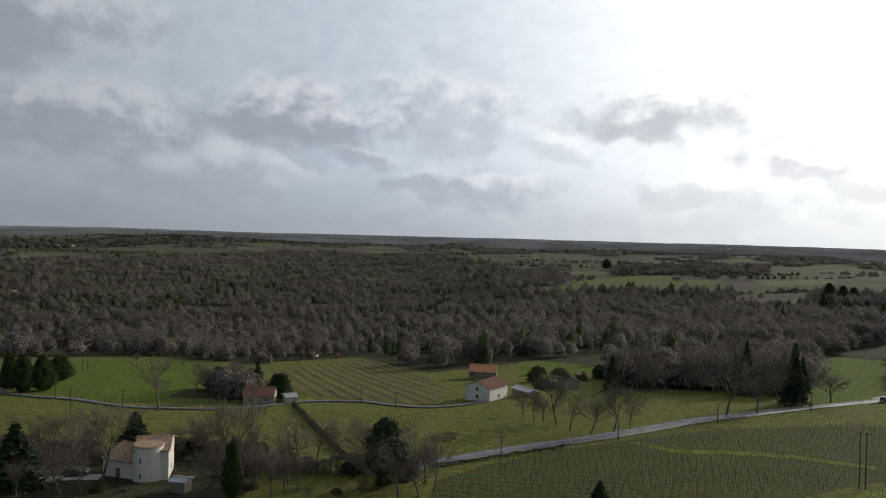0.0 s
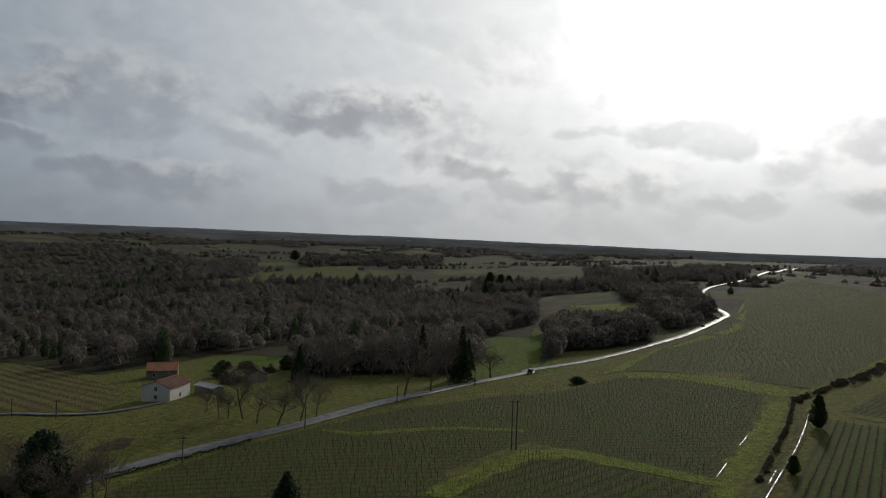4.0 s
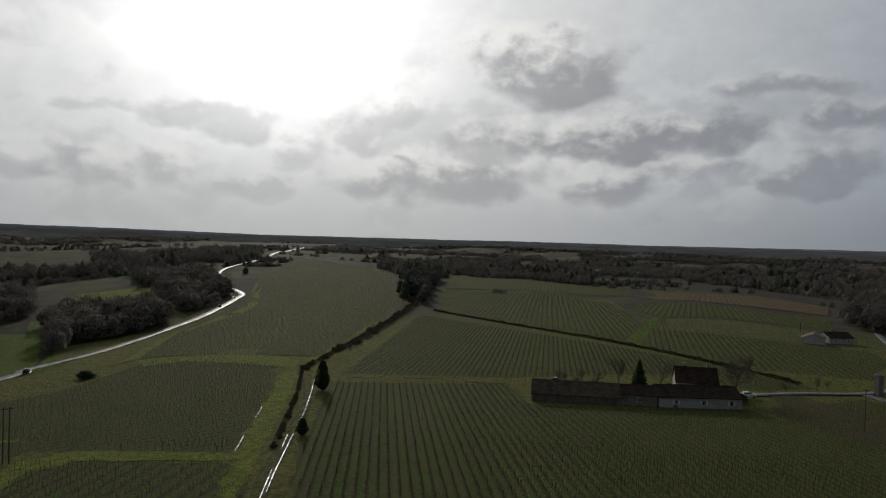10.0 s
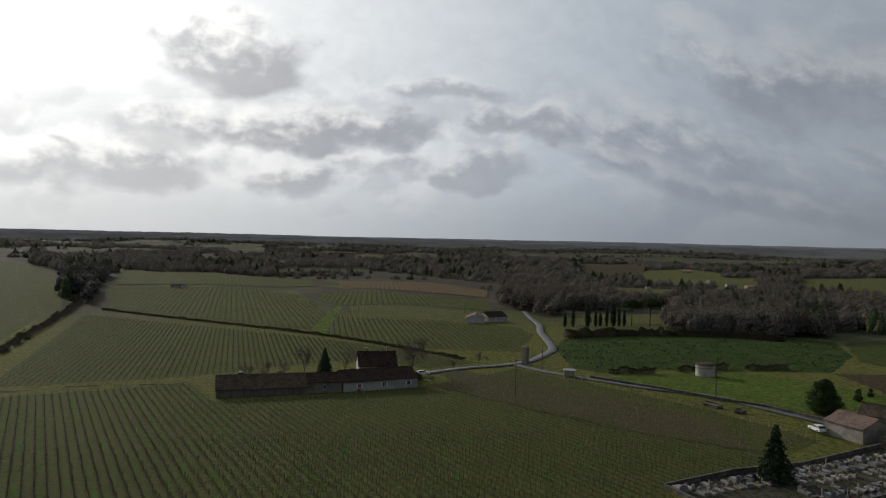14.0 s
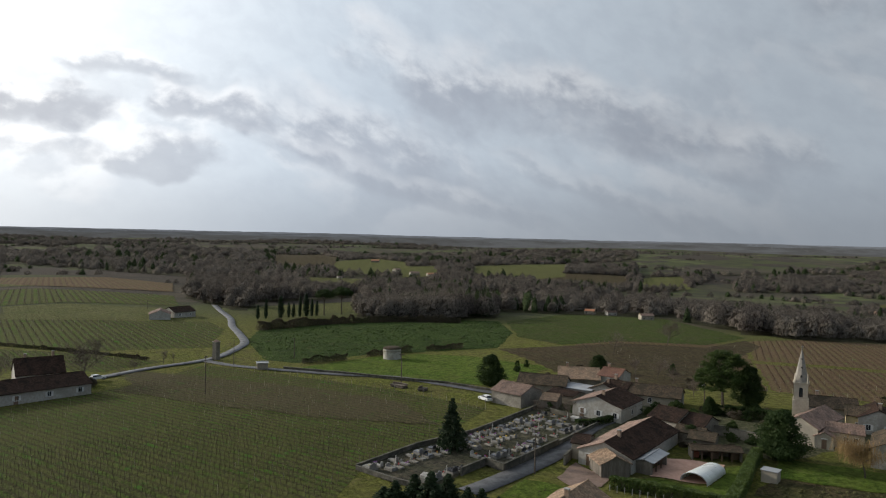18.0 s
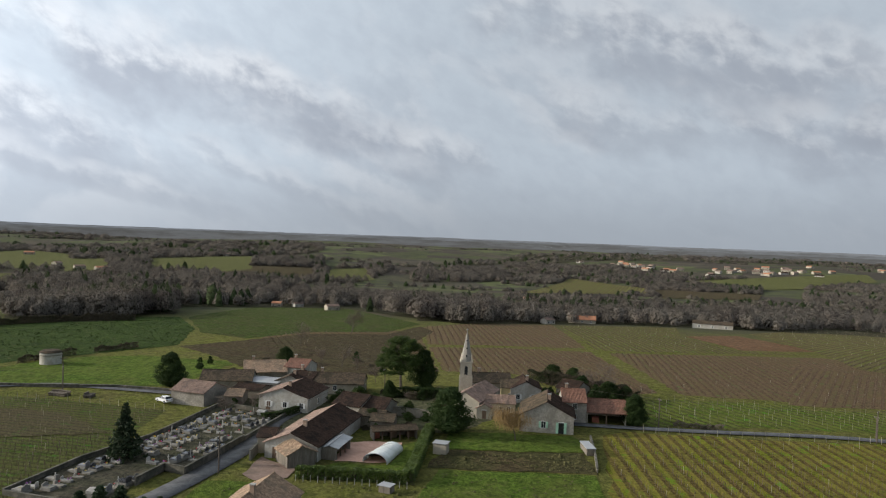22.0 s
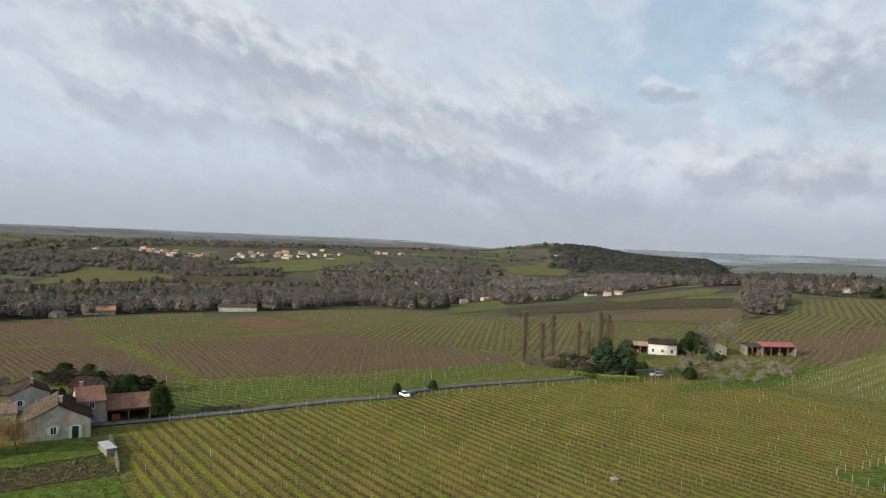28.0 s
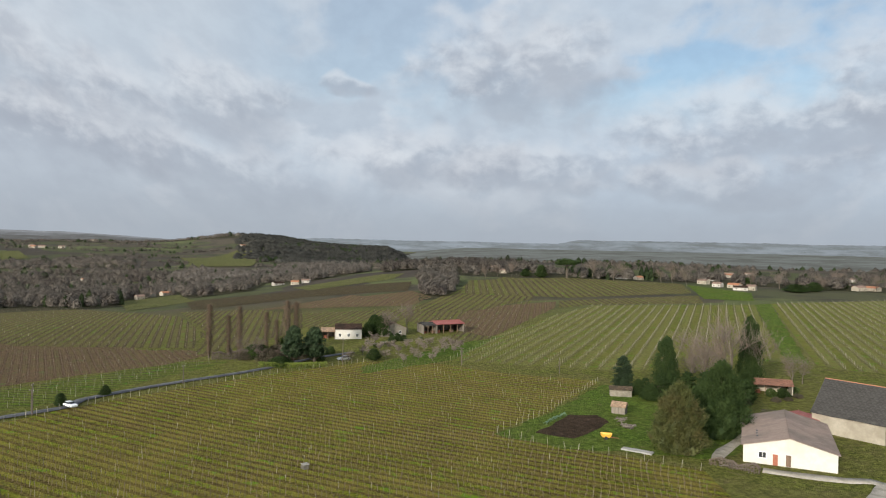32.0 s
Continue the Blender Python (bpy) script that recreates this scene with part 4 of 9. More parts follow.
def vine_rows(poly, heading, spacing, style, soil):
    h = radians(heading)
    along, across = np.array([math.sin(h), math.cos(h)]), np.array([math.cos(h), -math.sin(h)])
    pts = np.array(poly)
    s, l = pts @ across, pts @ along
    pitch = {"a": 1.3, "b": 1.2, "far": 1.9, "rows": 1.6, "rows2": 1.6, "posts": 2.4}[style]
    ii = np.arange(math.floor(s.min() / spacing), math.ceil(s.max() / spacing) + 1) * spacing
    if style == "far":
        pitch = max(pitch, np.hypot(*pts.mean(axis=0)) / 190)
    jj = np.arange(l.min(), l.max(), pitch)
    S, L = np.meshgrid(ii, jj, indexing="ij")
    S, L = S.ravel(), L.ravel()
    shift = rng.random(len(ii)) * pitch * 12
    stake = (np.round((L - l.min()) / pitch).astype(int) + np.repeat(rng.integers(0, 12, len(ii)), len(jj))) % {"a": 9, "b": 11, "posts": 2, "far": 11, "rows": 2}.get(style, 4) == 0
    if soil == "brown_soil":
        stake &= rng.random(stake.shape) < 0.2
    L = L + np.repeat(shift % pitch, len(jj))
    S = S + rng.normal(0, 0.05, S.shape)
    L = L + rng.normal(0, 0.1, L.shape)
    x, y = S * across[0] + L * along[0], S * across[1] + L * along[1]
    ok = inside(x, y, poly) & (edge_distance(x, y, poly + poly[:1]) > 1.2)
    for line in ROADS.values():
        ok &= edge_distance(x, y, line) > 4.0
    ok &= (rng.random(x.shape) > 0.05) | stake
    base = np.stack([x, y, terrain(x, y)], -1)
    turn = np.full(x.shape, -h)
    v = ok & ~(stake & (style == "posts"))
    bits = []
    plain = v & ((np.hypot(x, y) > 150) | (style == "far"))
    n = int(plain.sum())
    if n:
        bits.append(scatter(SIMPLE_VINE, base[plain], turn[plain] + rng.normal(0, 0.1, n), np.stack([rng.uniform(0.7, 1.2, n), rng.uniform(0.7, 1.1, n), rng.uniform(0.65, 1.1, n)], -1)))
    v = v & ~plain
    if v.any():
        which = rng.integers(0, len(VINES), x.shape)
        for k, tpl in enumerate(VINES):
            q = v & (which == k)
            n = int(q.sum())
            if n:
                bits.append(scatter(tpl, base[q], turn[q] + rng.normal(0, 0.12, n) + math.pi * rng.integers(0, 2, n), rng.uniform(0.8, 1.25, n)))
    vs, fs = join(bits)
    tagged(new("vine_rows", mesh_of("vine_rows", vs, fs, [M_VINE])), "pruned bare vines in long straight rows", "vines", kind="stuff")
    p = ok & stake
    n = int(p.sum())
    thick = 1.5 if style in ("rows", "rows2", "far") else 1.0
    tall = {"b": 0.95, "posts": 1.15, "rows": 1.1}.get(style, 0.9)
    sc = np.stack([np.full(n, thick), np.full(n, thick), rng.uniform(0.9, 1.1, n) * tall], -1)
    vs, fs = scatter(STAKE, base[p], rng.uniform(0, 6, n), sc, rng.normal(0, 0.04, (n, 2)))
    tagged(new("vine_stakes", mesh_of("vine_stakes", vs, fs, [M_POST])), "weathered pale wooden stakes along the vine rows", "stakes", kind="stuff")


for kind, soil, heading, spacing, style, poly in FIELDS:
    if heading is not None and style != "none":
        vine_rows(poly, heading, spacing, style, soil)


# ---- trees ----
def branches(seed, height, spread, levels=4, splits=(6, 5, 4), up=0.55, trunk_share=0.3, droop=0.0):
    """Segments (p0, p1, r0, r1, level) of a bare tree."""
    r = random.Random(seed)
    segs = []

    def grow(p, way, length, rad, level):
        q = p
        steps = 3 if level < 2 else 2
        for s in range(steps):
            way = (way + Vector((r.gauss(0, 0.16), r.gauss(0, 0.16), r.gauss(0.05, 0.1) - droop * level))).normalized()
            nq = q + way * (length / steps)
            r0, r1 = rad * (1 - 0.55 * s / steps), rad * (1 - 0.55 * (s + 1) / steps)
            segs.append((q.copy(), nq.copy(), r0, r1, level))
            if level < levels and (level > 0 or s > 0):
                for _ in range(splits[min(level, len(splits) - 1)] // (2 if level == 0 else steps) + 1):
                    a = r.uniform(0, 6.283)
                    side = Vector((math.cos(a), math.sin(a), 0)) * spread
                    nw = (way * up + side + Vector((0, 0, 0.35 * up - droop * 0.6))).normalized()
                    at = q.lerp(nq, r.uniform(0.3, 1.0))
                    grow(at, nw, length * r.uniform(0.5, 0.75), r1 * 0.55, level + 1)
            q = nq

    grow(Vector((0, 0, -0.2)), Vector((0, 0, 1)), height * (1 - trunk_share) * 0.95, height * 0.024, 0)
    return segs


def tree_meshes(segs, split_level=2, thin=0.022):
    near, far = [], []
    for p0, p1, r0, r1, level in segs:
        (near if level < split_level else far).append(prism(p0, p1, max(r0, thin), max(r1, thin * 0.6), 5 if level == 0 else 3))
    return join(near), join(far)


def leaf_cloud(seed, centres, radius, per, size, flat=1.0):
    """Small leaf triangles round the centres of clumps."""
    r = np.random.default_rng(seed)
    c = np.repeat(np.asarray(centres, float), per, axis=0)
    rad = np.repeat(np.broadcast_to(radius, (len(centres),)), per)
    d = r.normal(size=(len(c), 3))
    d /= np.linalg.norm(d, axis=1)[:, None]
    p = c + d * (rad * r.uniform(0.45, 1.05, len(c)))[:, None] * np.array([1, 1, flat])
    out = []
    a = r.normal(size=(len(c), 3))
    a /= np.linalg.norm(a, axis=1)[:, None]
    b = np.cross(a, d + 0.3 * r.normal(size=(len(c), 3)))
    b /= np.linalg.norm(b, axis=1)[:, None] + 1e-9
    k = (size * r.uniform(0.6, 1.4, len(c)))[:, None]
    verts = np.stack([p + a * k, p - a * k * 0.5 + b * k * 0.8, p - a * k * 0.5 - b * k * 0.8], 1).reshape(-1, 3)
    return verts, np.arange(len(verts)).reshape(-1, 3)


def make_tree(name, trunk, crown, mats, label, category="tree", parts=("trunk", "crown")):
    root = new(name)
    root.empty_display_size = 0.3
    for pname, geo, mat in zip(parts, (trunk, crown), mats):
        ob = new(pname, mesh_of(pname, geo[0], geo[1], [mat]))
        ob.parent = root
    return tagged(root, label, category)


def bare(seed, height, label, mats=None, **kw):
    segs = branches(seed, height, **kw)
    return make_tree("bare_tree", *tree_meshes(segs), mats or (M_BARK, M_TWIG), label)


def bulk(seed, height, width, clumps, per, size, base=0.15, top=0.0, power=0.6, flat=0.8, clump=0.2):
    """Clump centres filling an egg, cone or column."""
    r = np.random.default_rng(seed)
    h = base + (1 - base) * r.random(clumps)
    f = (h - base) / (1 - base)
    prof = np.maximum((1 - f) ** power * (0.35 + 0.65 * np.minimum(f * 5, 1)), top)
    a = r.uniform(0, 6.283, clumps)
    q = width / 2 * prof * np.sqrt(r.uniform(0.25, 1, clumps)) * (1 + 0.18 * np.sin(a * 3 + seed))
    c = np.stack([np.cos(a) * q, np.sin(a) * q, h * height], -1)
    rad = width * clump * (0.35 + 0.65 * prof) * r.uniform(0.7, 1.2, clumps)
    return leaf_cloud(seed, c, rad, per, size, flat)


def conifer(seed, height, width, label, mat=None):
    r = random.Random(seed)
    trunk = join([prism((0, 0, -0.2), (0, 0, height * 0.96), height * 0.018, 0.02, 6)])
    cs, rs = [], []
    tiers = int(height * 1.9)
    for t in range(tiers):
        f = (t + 0.5) / tiers
        z = height * (0.1 + 0.88 * f)
        reach = width / 2 * (1 - f) ** 0.85 * r.uniform(0.8, 1.12)
        n = max(3, int(9 * (1 - f)) + 2)
        for i in range(n):
            a = i / n * 6.283 + r.uniform(-0.3, 0.3) + t
            for q in (0.35, 0.68, 1.0):
                cs.append((math.cos(a) * reach * q, math.sin(a) * reach * q, z - reach * q * 0.28))
                rs.append(0.16 * width * (0.35 + (1 - f) * 0.6) * (1.1 - 0.4 * q))
    crown = leaf_cloud(seed, cs, np.array(rs), 9, 0.27, 0.45)
    return make_tree("conifer", trunk, crown, (M_BARK, mat or M_NEEDLE), label)


def rounded(seed, height, width, label, mat=None, name="evergreen_tree", base=0.12, core=0.44, **kw):
    trunk = join([prism((0, 0, -0.2), (0.1, 0, height * 0.45), width * 0.035, width * 0.02, 6)] +
                 [prism((0.05, 0, height * 0.25), (math.cos(a) * width * 0.25, math.sin(a) * width * 0.25, height * 0.6), width * 0.016, 0.03) for a in (0.3, 1.9, 3.1, 4.6)])
    crown = bulk(seed, height, width, kw.pop("clumps", 130), kw.pop("per", 42), kw.pop("size", 0.3), base=base, **kw)
    if core:
        crown = join([lumpy_dome(np.random.default_rng(seed), width * core, height * 0.7, height * max(base, 0.06), 9), crown])
    return make_tree(name, trunk, crown, (M_BARK, mat or M_LEAF), label)


def umbrella_pine(seed, height, width, label):
    r = random.Random(seed)
    sticks = [prism((0, 0, -0.2), (0.3, 0.1, height * 0.62), height * 0.028, height * 0.02, 6)]
    cs, rs = [], []
    for k in range(26):
        a, q = k * 2.4, width / 2 * math.sqrt((k + 0.5) / 26) * 0.88
        z = height * (0.9 - 0.16 * (q / (width / 2)) ** 2) + r.uniform(-0.7, 0.3)
        cs.append((math.cos(a) * q, math.sin(a) * q, z))
        rs.append(width * r.uniform(0.1, 0.15))
        if k % 2 == 0:
            sticks.append(prism((0.3, 0.1, height * r.uniform(0.5, 0.62)), cs[-1], height * 0.009, 0.04))
    return make_tree("umbrella_pine", join(sticks), leaf_cloud(seed, cs, np.array(rs) * 1.35, 330, 0.24, 0.75), (M_BARK, M_LEAF), label)


def stand(proto, x, y, scale=1.0, turn=None, sink=0.0, tall=1.0):
    """A copy of a thing on the ground."""
    turn = random.uniform(0, 360) if turn is None else turn
    m = pose(x, y, ground(x, y) - sink, 0, 0, turn) @ Matrix.Diagonal((scale, scale, scale * tall, 1))
    return copy_thing(proto, m)


def plant(proto, spots, low=0.85, high=1.15, group=""):
    """Puts the first thing of a kind at the first spot and copies at the others. Spots: x, y and, if known, height in metres over the model's."""
    first = None
    for spot in spots:
        k = spot[2] if len(spot) > 2 else random.uniform(low, high)
        if first is None:
            first = spot, k
            continue
        ob = stand(proto, spot[0], spot[1], k)
        if group:
            ob["group"] = group
    (spot, k) = first
    proto.matrix_basis = pose(spot[0], spot[1], ground(spot[0], spot[1]), 0, 0, random.uniform(0, 360)) @ Matrix.Scale(k, 4)
    if group:
        proto["group"] = group
    return proto

# ---- woods: many bare and evergreen crowns, joined wood by wood ----
def lumpy_dome(r, width, high, base, sides=8, rings=3, taper=1.0):
    """A closed, uneven crown: verts and triangles."""
    v, f = [], []
    for k in range(rings):
        t = k / rings
        rad = width / 2 * (0.92, 1.0, 0.72, 0.5)[k] * (1 - (1 - taper) * t)
        z = base + (high - base) * (0.0, 0.36, 0.74, 0.9)[k]
        for i in range(sides):
            a = (i + 0.5 * k) * 6.2832 / sides
            q = rad * r.uniform(0.72, 1.25)
            v.append((math.cos(a) * q, math.sin(a) * q, z + (0 if k == 0 else r.uniform(-0.1, 0.1) * high)))
    v.append((0, 0, high))
    for k in range(rings - 1):
        for i in range(sides):
            j, o = (i + 1) % sides, k * sides
            f += [(o + i, o + j, o + sides + j), (o + i, o + sides + j, o + sides + i)]
    o = (rings - 1) * sides
    f += [(o + i, o + (i + 1) % sides, rings * sides) for i in range(sides)]
    return np.array(v), np.array(f)


def twigs_on(r, count, width, base, long, thick):
    """Slender shoots standing out from a crown a metre high."""
    a = r.uniform(0, 6.283, count)
    z = base + (0.97 - base) * r.random(count) ** 0.7
    q = width / 2 * np.sqrt(np.clip(1 - ((z - 0.48) / 0.52) ** 2, 0.02, 1)) * r.uniform(0.8, 1.06, count)
    p = np.stack([np.cos(a) * q, np.sin(a) * q, z - 0.03], -1)
    out = np.stack([np.cos(a) * 0.55, np.sin(a) * 0.55, r.uniform(0.5, 1.3, count)], -1)
    out /= np.linalg.norm(out, axis=1)[:, None]
    side = np.stack([-np.sin(a), np.cos(a), 0 * a], -1)
    l, w = r.uniform(0.6, 1.3, count)[:, None] * long, thick * r.uniform(0.7, 1.4, count)[:, None]
    v = np.stack([p - side * w, p + side * w, p + out * l], 1).reshape(-1, 3)
    return v, np.arange(len(v)).reshape(-1, 3)


def far_tree(seed, kind):
    """A crown a metre high and wide: verts, faces and the rounded normals of the whole crown."""
    r = np.random.default_rng(seed)
    if kind == "green":
        bits = [lumpy_dome(r, 0.62, 0.95, 0.05, taper=r.uniform(0.45, 1.0)), bulk(seed, 1.0, 0.66, 8, 3, 0.07, base=0.1, clump=0.2)]
    elif kind == "far":
        bits = [lumpy_dome(r, 0.9, 0.9, 0.0, 7, 2), twigs_on(r, 9, 0.92, 0.3, 0.16, 0.02)]
    else:
        # a rounded mass of twigs round a denser heart, on a bare stem
        bits = [prism((0, 0, 0), (0, 0, 0.4), 0.016, 0.012), lumpy_dome(r, 0.74, 0.88, 0.18, 8), lumpy_dome(r, 0.42, 0.68, 0.2, 6), twigs_on(r, 74, 0.82, 0.22, 0.21, 0.0062)]
    geo = join(bits)
    nrm = geo[0] - np.array([0, 0, 0.10]) + 0.10 * r.normal(size=geo[0].shape) + np.array([0, 0, 0.2])
    nrm /= np.linalg.norm(nrm, axis=1)[:, None]
    # every face looks outwards, as the crown does
    tri = geo[0][geo[1]]
    flat = np.cross(tri[:, 1] - tri[:, 0], tri[:, 2] - tri[:, 0])
    inward = (flat * nrm[geo[1]].mean(axis=1)).sum(axis=1) < 0
    faces = np.where(inward[:, None], geo[1][:, ::-1], geo[1])
    return geo[0], faces, nrm


FAR_BARE = [far_tree(k, "bare") for k in range(8)]
FAR_SPARE = [far_tree(k + 60, "far") for k in range(6)]
FAR_GREEN = [far_tree(k + 40, "green") for k in range(5)]
M_TWIG_FAR = surface("woodland_twigs", (0.098, 0.084, 0.069), (0.165, 0.145, 0.120), 0.35, 0.95, 0.2, c=(0.078, 0.064, 0.055), big=0.06, spread=0.9, stretch=(1, 1, 0.5), spec=0.03, thin=0.2, gaps=0.5, mesh_size=1.3)
M_WOOD_GREEN = surface("woodland_evergreen", (0.028, 0.043, 0.019), (0.056, 0.072, 0.030), 0.5, 0.9, 0.3, big=0.06, spread=0.9, spec=0.03, thin=0.15, gaps=0.3, mesh_size=1.2)
M_WOOD_PALE = surface("pale_woodland_twigs", (0.125, 0.108, 0.090), (0.195, 0.172, 0.146), 0.35, 0.95, 0.2, big=0.06, spread=0.9, stretch=(1, 1, 0.5), spec=0.03, thin=0.2, gaps=0.5, mesh_size=1.3)
M_WOOD_DARK = surface("dense_woodland", (0.046, 0.046, 0.040), (0.078, 0.074, 0.062), 0.4, 0.95, 0.3, big=0.06, spread=0.9, spec=0.03, thin=0.15, gaps=0.35, mesh_size=0.8)


def crowd(tpls, places, scales, mat, label, name="woodland", r=None):
    """Many crowns joined into one mesh, shaded as rounded crowns."""
    bits, ns = [], []
    n = len(places)
    turns, which = r.uniform(0, 6.283, n), r.integers(0, len(tpls), n)
    for k, (v, f, nrm) in enumerate(tpls):
        q = which == k
        if q.any():
            bits.append(scatter((v, f), places[q], turns[q], scales[q]))
            ns.append(scatter((nrm, f), np.zeros((int(q.sum()), 3)), turns[q], np.ones(int(q.sum())))[0])
    me = mesh_of(name, *join(bits), [mat], True)
    me.normals_split_custom_set_from_vertices(np.concatenate(ns).astype(np.float32))
    return tagged(new(name, me), label, name, kind="stuff")


def in_fields(x, y):
    hit = np.zeros(np.shape(x), bool)
    for *_, poly in FIELDS:
        hit |= inside(x, y, poly)
    for line in ROADS.values():
        hit |= edge_distance(x, y, line) < 6.0
    return hit


def wood(count, kind, poly):
    patch("woodland_floor", poly, M_LITTER, 0.03 + np.mean(np.hypot(*np.array(poly).T)) * 0.0003, "brown leaf litter under bare woodland", "woodland floor")
    count = int(count * (1.15 if np.mean(np.hypot(*np.array(poly).T)) < 800 else 1.9))
    pts = np.array(poly)
    lo, hi = pts.min(axis=0), pts.max(axis=0)
    # as many again as the outline needs, so that near and far ends fill alike
    x, y = rng.uniform(lo[0], hi[0], count * 14), rng.uniform(lo[1], hi[1], count * 14)
    ok = inside(x, y, poly) & ~in_fields(x, y)
    d = np.hypot(x, y)
    gap = np.sin(x / 37 + 2) * np.sin(y / 43) + 0.6 * np.sin((x + y) / 17)
    ok &= gap > -0.92
    weight = 1 / np.maximum(d, 150) ** 0.9
    ok &= rng.random(x.shape) < weight / weight.max()
    x, y = x[ok][:count], y[ok][:count]
    n = len(x)
    if not n:
        return
    z = terrain(x, y)
    low_side = np.where(np.degrees(np.arctan2(x, y)) % 360 > 140, 0.76, 1.0)
    high = low_side * rng.uniform(9.0, 17.0, n) * np.clip(0.95 + gap[ok][:count] * 0.12, 0.8, 1.2)
    # evergreens stand in groups
    group = np.sin(x / 61 + 1) + np.sin(y / 53) + 0.7 * np.sin((x - y) / 23)
    green = rng.random(n) < {"mixed": 0.30, "dark": 0.6, "bare": 0.12, "pale": 0.0}[kind] * np.clip(group - 0.1, 0, 1.2)
    far = d[ok][:count] > 800
    bare_mat = {"pale": M_WOOD_PALE, "dark": M_WOOD_DARK}.get(kind, M_TWIG_FAR)
    wide = high * rng.uniform(0.75, 1.2, n) * np.clip(d[ok][:count] / 1000, 1.0, 2.4)
    base, size = np.stack([x, y, z - 0.3], -1), np.stack([wide, wide, high], -1)
    for use, tpls, mat, label in ((~green & ~far, FAR_BARE, bare_mat, "leafless grey-brown winter woodland"), (~green & far, FAR_SPARE, bare_mat, "leafless grey-brown winter woodland"),
                                  (green, FAR_GREEN, M_WOOD_GREEN, "dark evergreen trees among bare woodland")):
        if use.any():
            crowd(tpls, base[use], size[use] * (np.array([0.8, 0.8, 1.1]) if mat is M_WOOD_GREEN else 1.0), mat, label, r=rng)


def bluff_wood():
    """The dense wood over the steep bluff."""
    r = np.random.default_rng(77)
    n = 2000
    a, d = np.radians(181.0 + 13.8 * r.random(n) ** 0.8), r.uniform(1960, 2620, n)
    x, y = d * np.sin(a), d * np.cos(a)
    z = terrain(x, y)
    high = r.uniform(9, 15, n)
    crowd(FAR_GREEN, np.stack([x, y, z - 2], -1), np.stack([high * 2.4, high * 2.4, high], -1), M_WOOD_DARK, "dense dark wood over a steep bluff", r=r)


bluff_wood()
TREES = {}
TREES.setdefault("spruce", []).extend([(-59.4, 140.7, 8.6, 8.4), (-67.8, 115.1, 10.7, 10.0), (58.2, 239.1, 12.6, 6.2), (110.8, 221.8, 19.8, 8.2), (112.4, 226.1, 17.2, 6.4), (130.1, 254.7, 13.3, 5.9), (125.7, -51.3, 10.1, 6.0), (214.8, 46.8, 8.7, 5.2), (106.0, 245.6, 19.4, 7.2), (25.1, 108.8, 4.6, 4.0), (101.6, -30.8, 3.1, 5.0), (98.8, -34.6, 5.5, 5.8), (96.9, -39.2, 5.7, 5.8), (94.0, -43.3, 4.1, 4.5), (92.1, -45.1, 3.4, 3.2), (25.4, 109.6, 4.5, 4.4), (99.9, -32.0, 4.5, 5.0), (95.8, -36.1, 6.7, 6.5), (93.8, -41.0, 4.6, 4.8), (-59.6, 236.0, 11.6, 6.7)])
TREES.setdefault("black_pine", []).extend([(-8.7, 119.5, 11.1, 7.1), (-22.0, -228.5, 12.0, 7.0), (-28.6, -229.6, 11.4, 7.4)])
TREES.setdefault("bare", []).extend([(-77.5, 199.5, 13.7), (-36.4, 113.7, 9.3), (-32.0, 118.9, 11.2), (-23.1, 138.2, 8.0), (-18.8, 138.4, 7.6), (-56.4, 120.8, 10.5), (-68.9, 140.3, 6.3), (-52.1, 139.6, 7.0), (-47.2, 140.0, 6.4), (-5.8, 114.0, 8.8), (-2.5, 114.1, 8.2), (-25.9, 112.9, 6.8), (-11.1, 116.8, 6.9), (-42.5, 144.7, 5.8), (-76.9, 142.7, 5.7), (-94.6, 161.2, 5.1), (-80.3, 142.7, 5.4), (0.0, 117.2, 6.5), (-22.1, 116.2, 6.4), (-3.8, 123.1, 6.6), (-56.0, 113.2, 4.9), (-8.1, 136.2, 8.2)])
TREES.setdefault("bare", []).extend([(-45.6, 137.6, 8.5), (-65.1, 111.0, 4.4), (-66.3, 131.5, 8.8), (-13.4, 138.0, 9.2), (-73.5, 132.2, 6.5), (-7.2, 133.0, 6.4), (-35.2, 127.1, 5.7), (-22.6, 116.9, 4.7), (-63.3, 126.0, 7.5), (-58.9, 112.4, 7.4), (-42.0, 139.9, 8.6), (-67.4, 134.3, 7.3), (-11.1, 125.8, 6.1), (-66.3, 117.6, 5.7), (-13.9, 126.2, 6.5), (-31.2, 121.8, 5.3), (-28.9, 116.7, 5.0), (-27.1, 140.9, 7.4), (-24.2, 114.9, 6.6), (-1.6, 121.1, 6.4), (-33.9, 116.7, 6.4), (-80.9, 139.0, 6.5)])
TREES.setdefault("bare", []).extend([(-25.0, 120.8, 7.1), (-34.6, 116.3, 5.4), (-28.5, 122.0, 6.8), (-12.4, 135.3, 6.4), (-29.5, 122.0, 7.3), (26.6, 180.0, 8.2), (29.7, 176.9, 10.1), (31.6, 169.5, 8.3), (35.7, 165.5, 10.2), (41.3, 167.2, 9.4), (46.1, 170.3, 8.3), (23.2, 193.6, 6.3), (24.8, 182.7, 5.8), (79.3, 195.9, 15.0), (90.6, 202.1, 13.6), (102.4, 213.5, 14.2), (108.3, 246.2, 13.2), (89.5, 243.1, 11.1), (85.2, 244.4, 12.7), (78.0, 243.3, 12.9), (72.3, 243.4, 12.3), (69.1, 245.7, 13.0)])
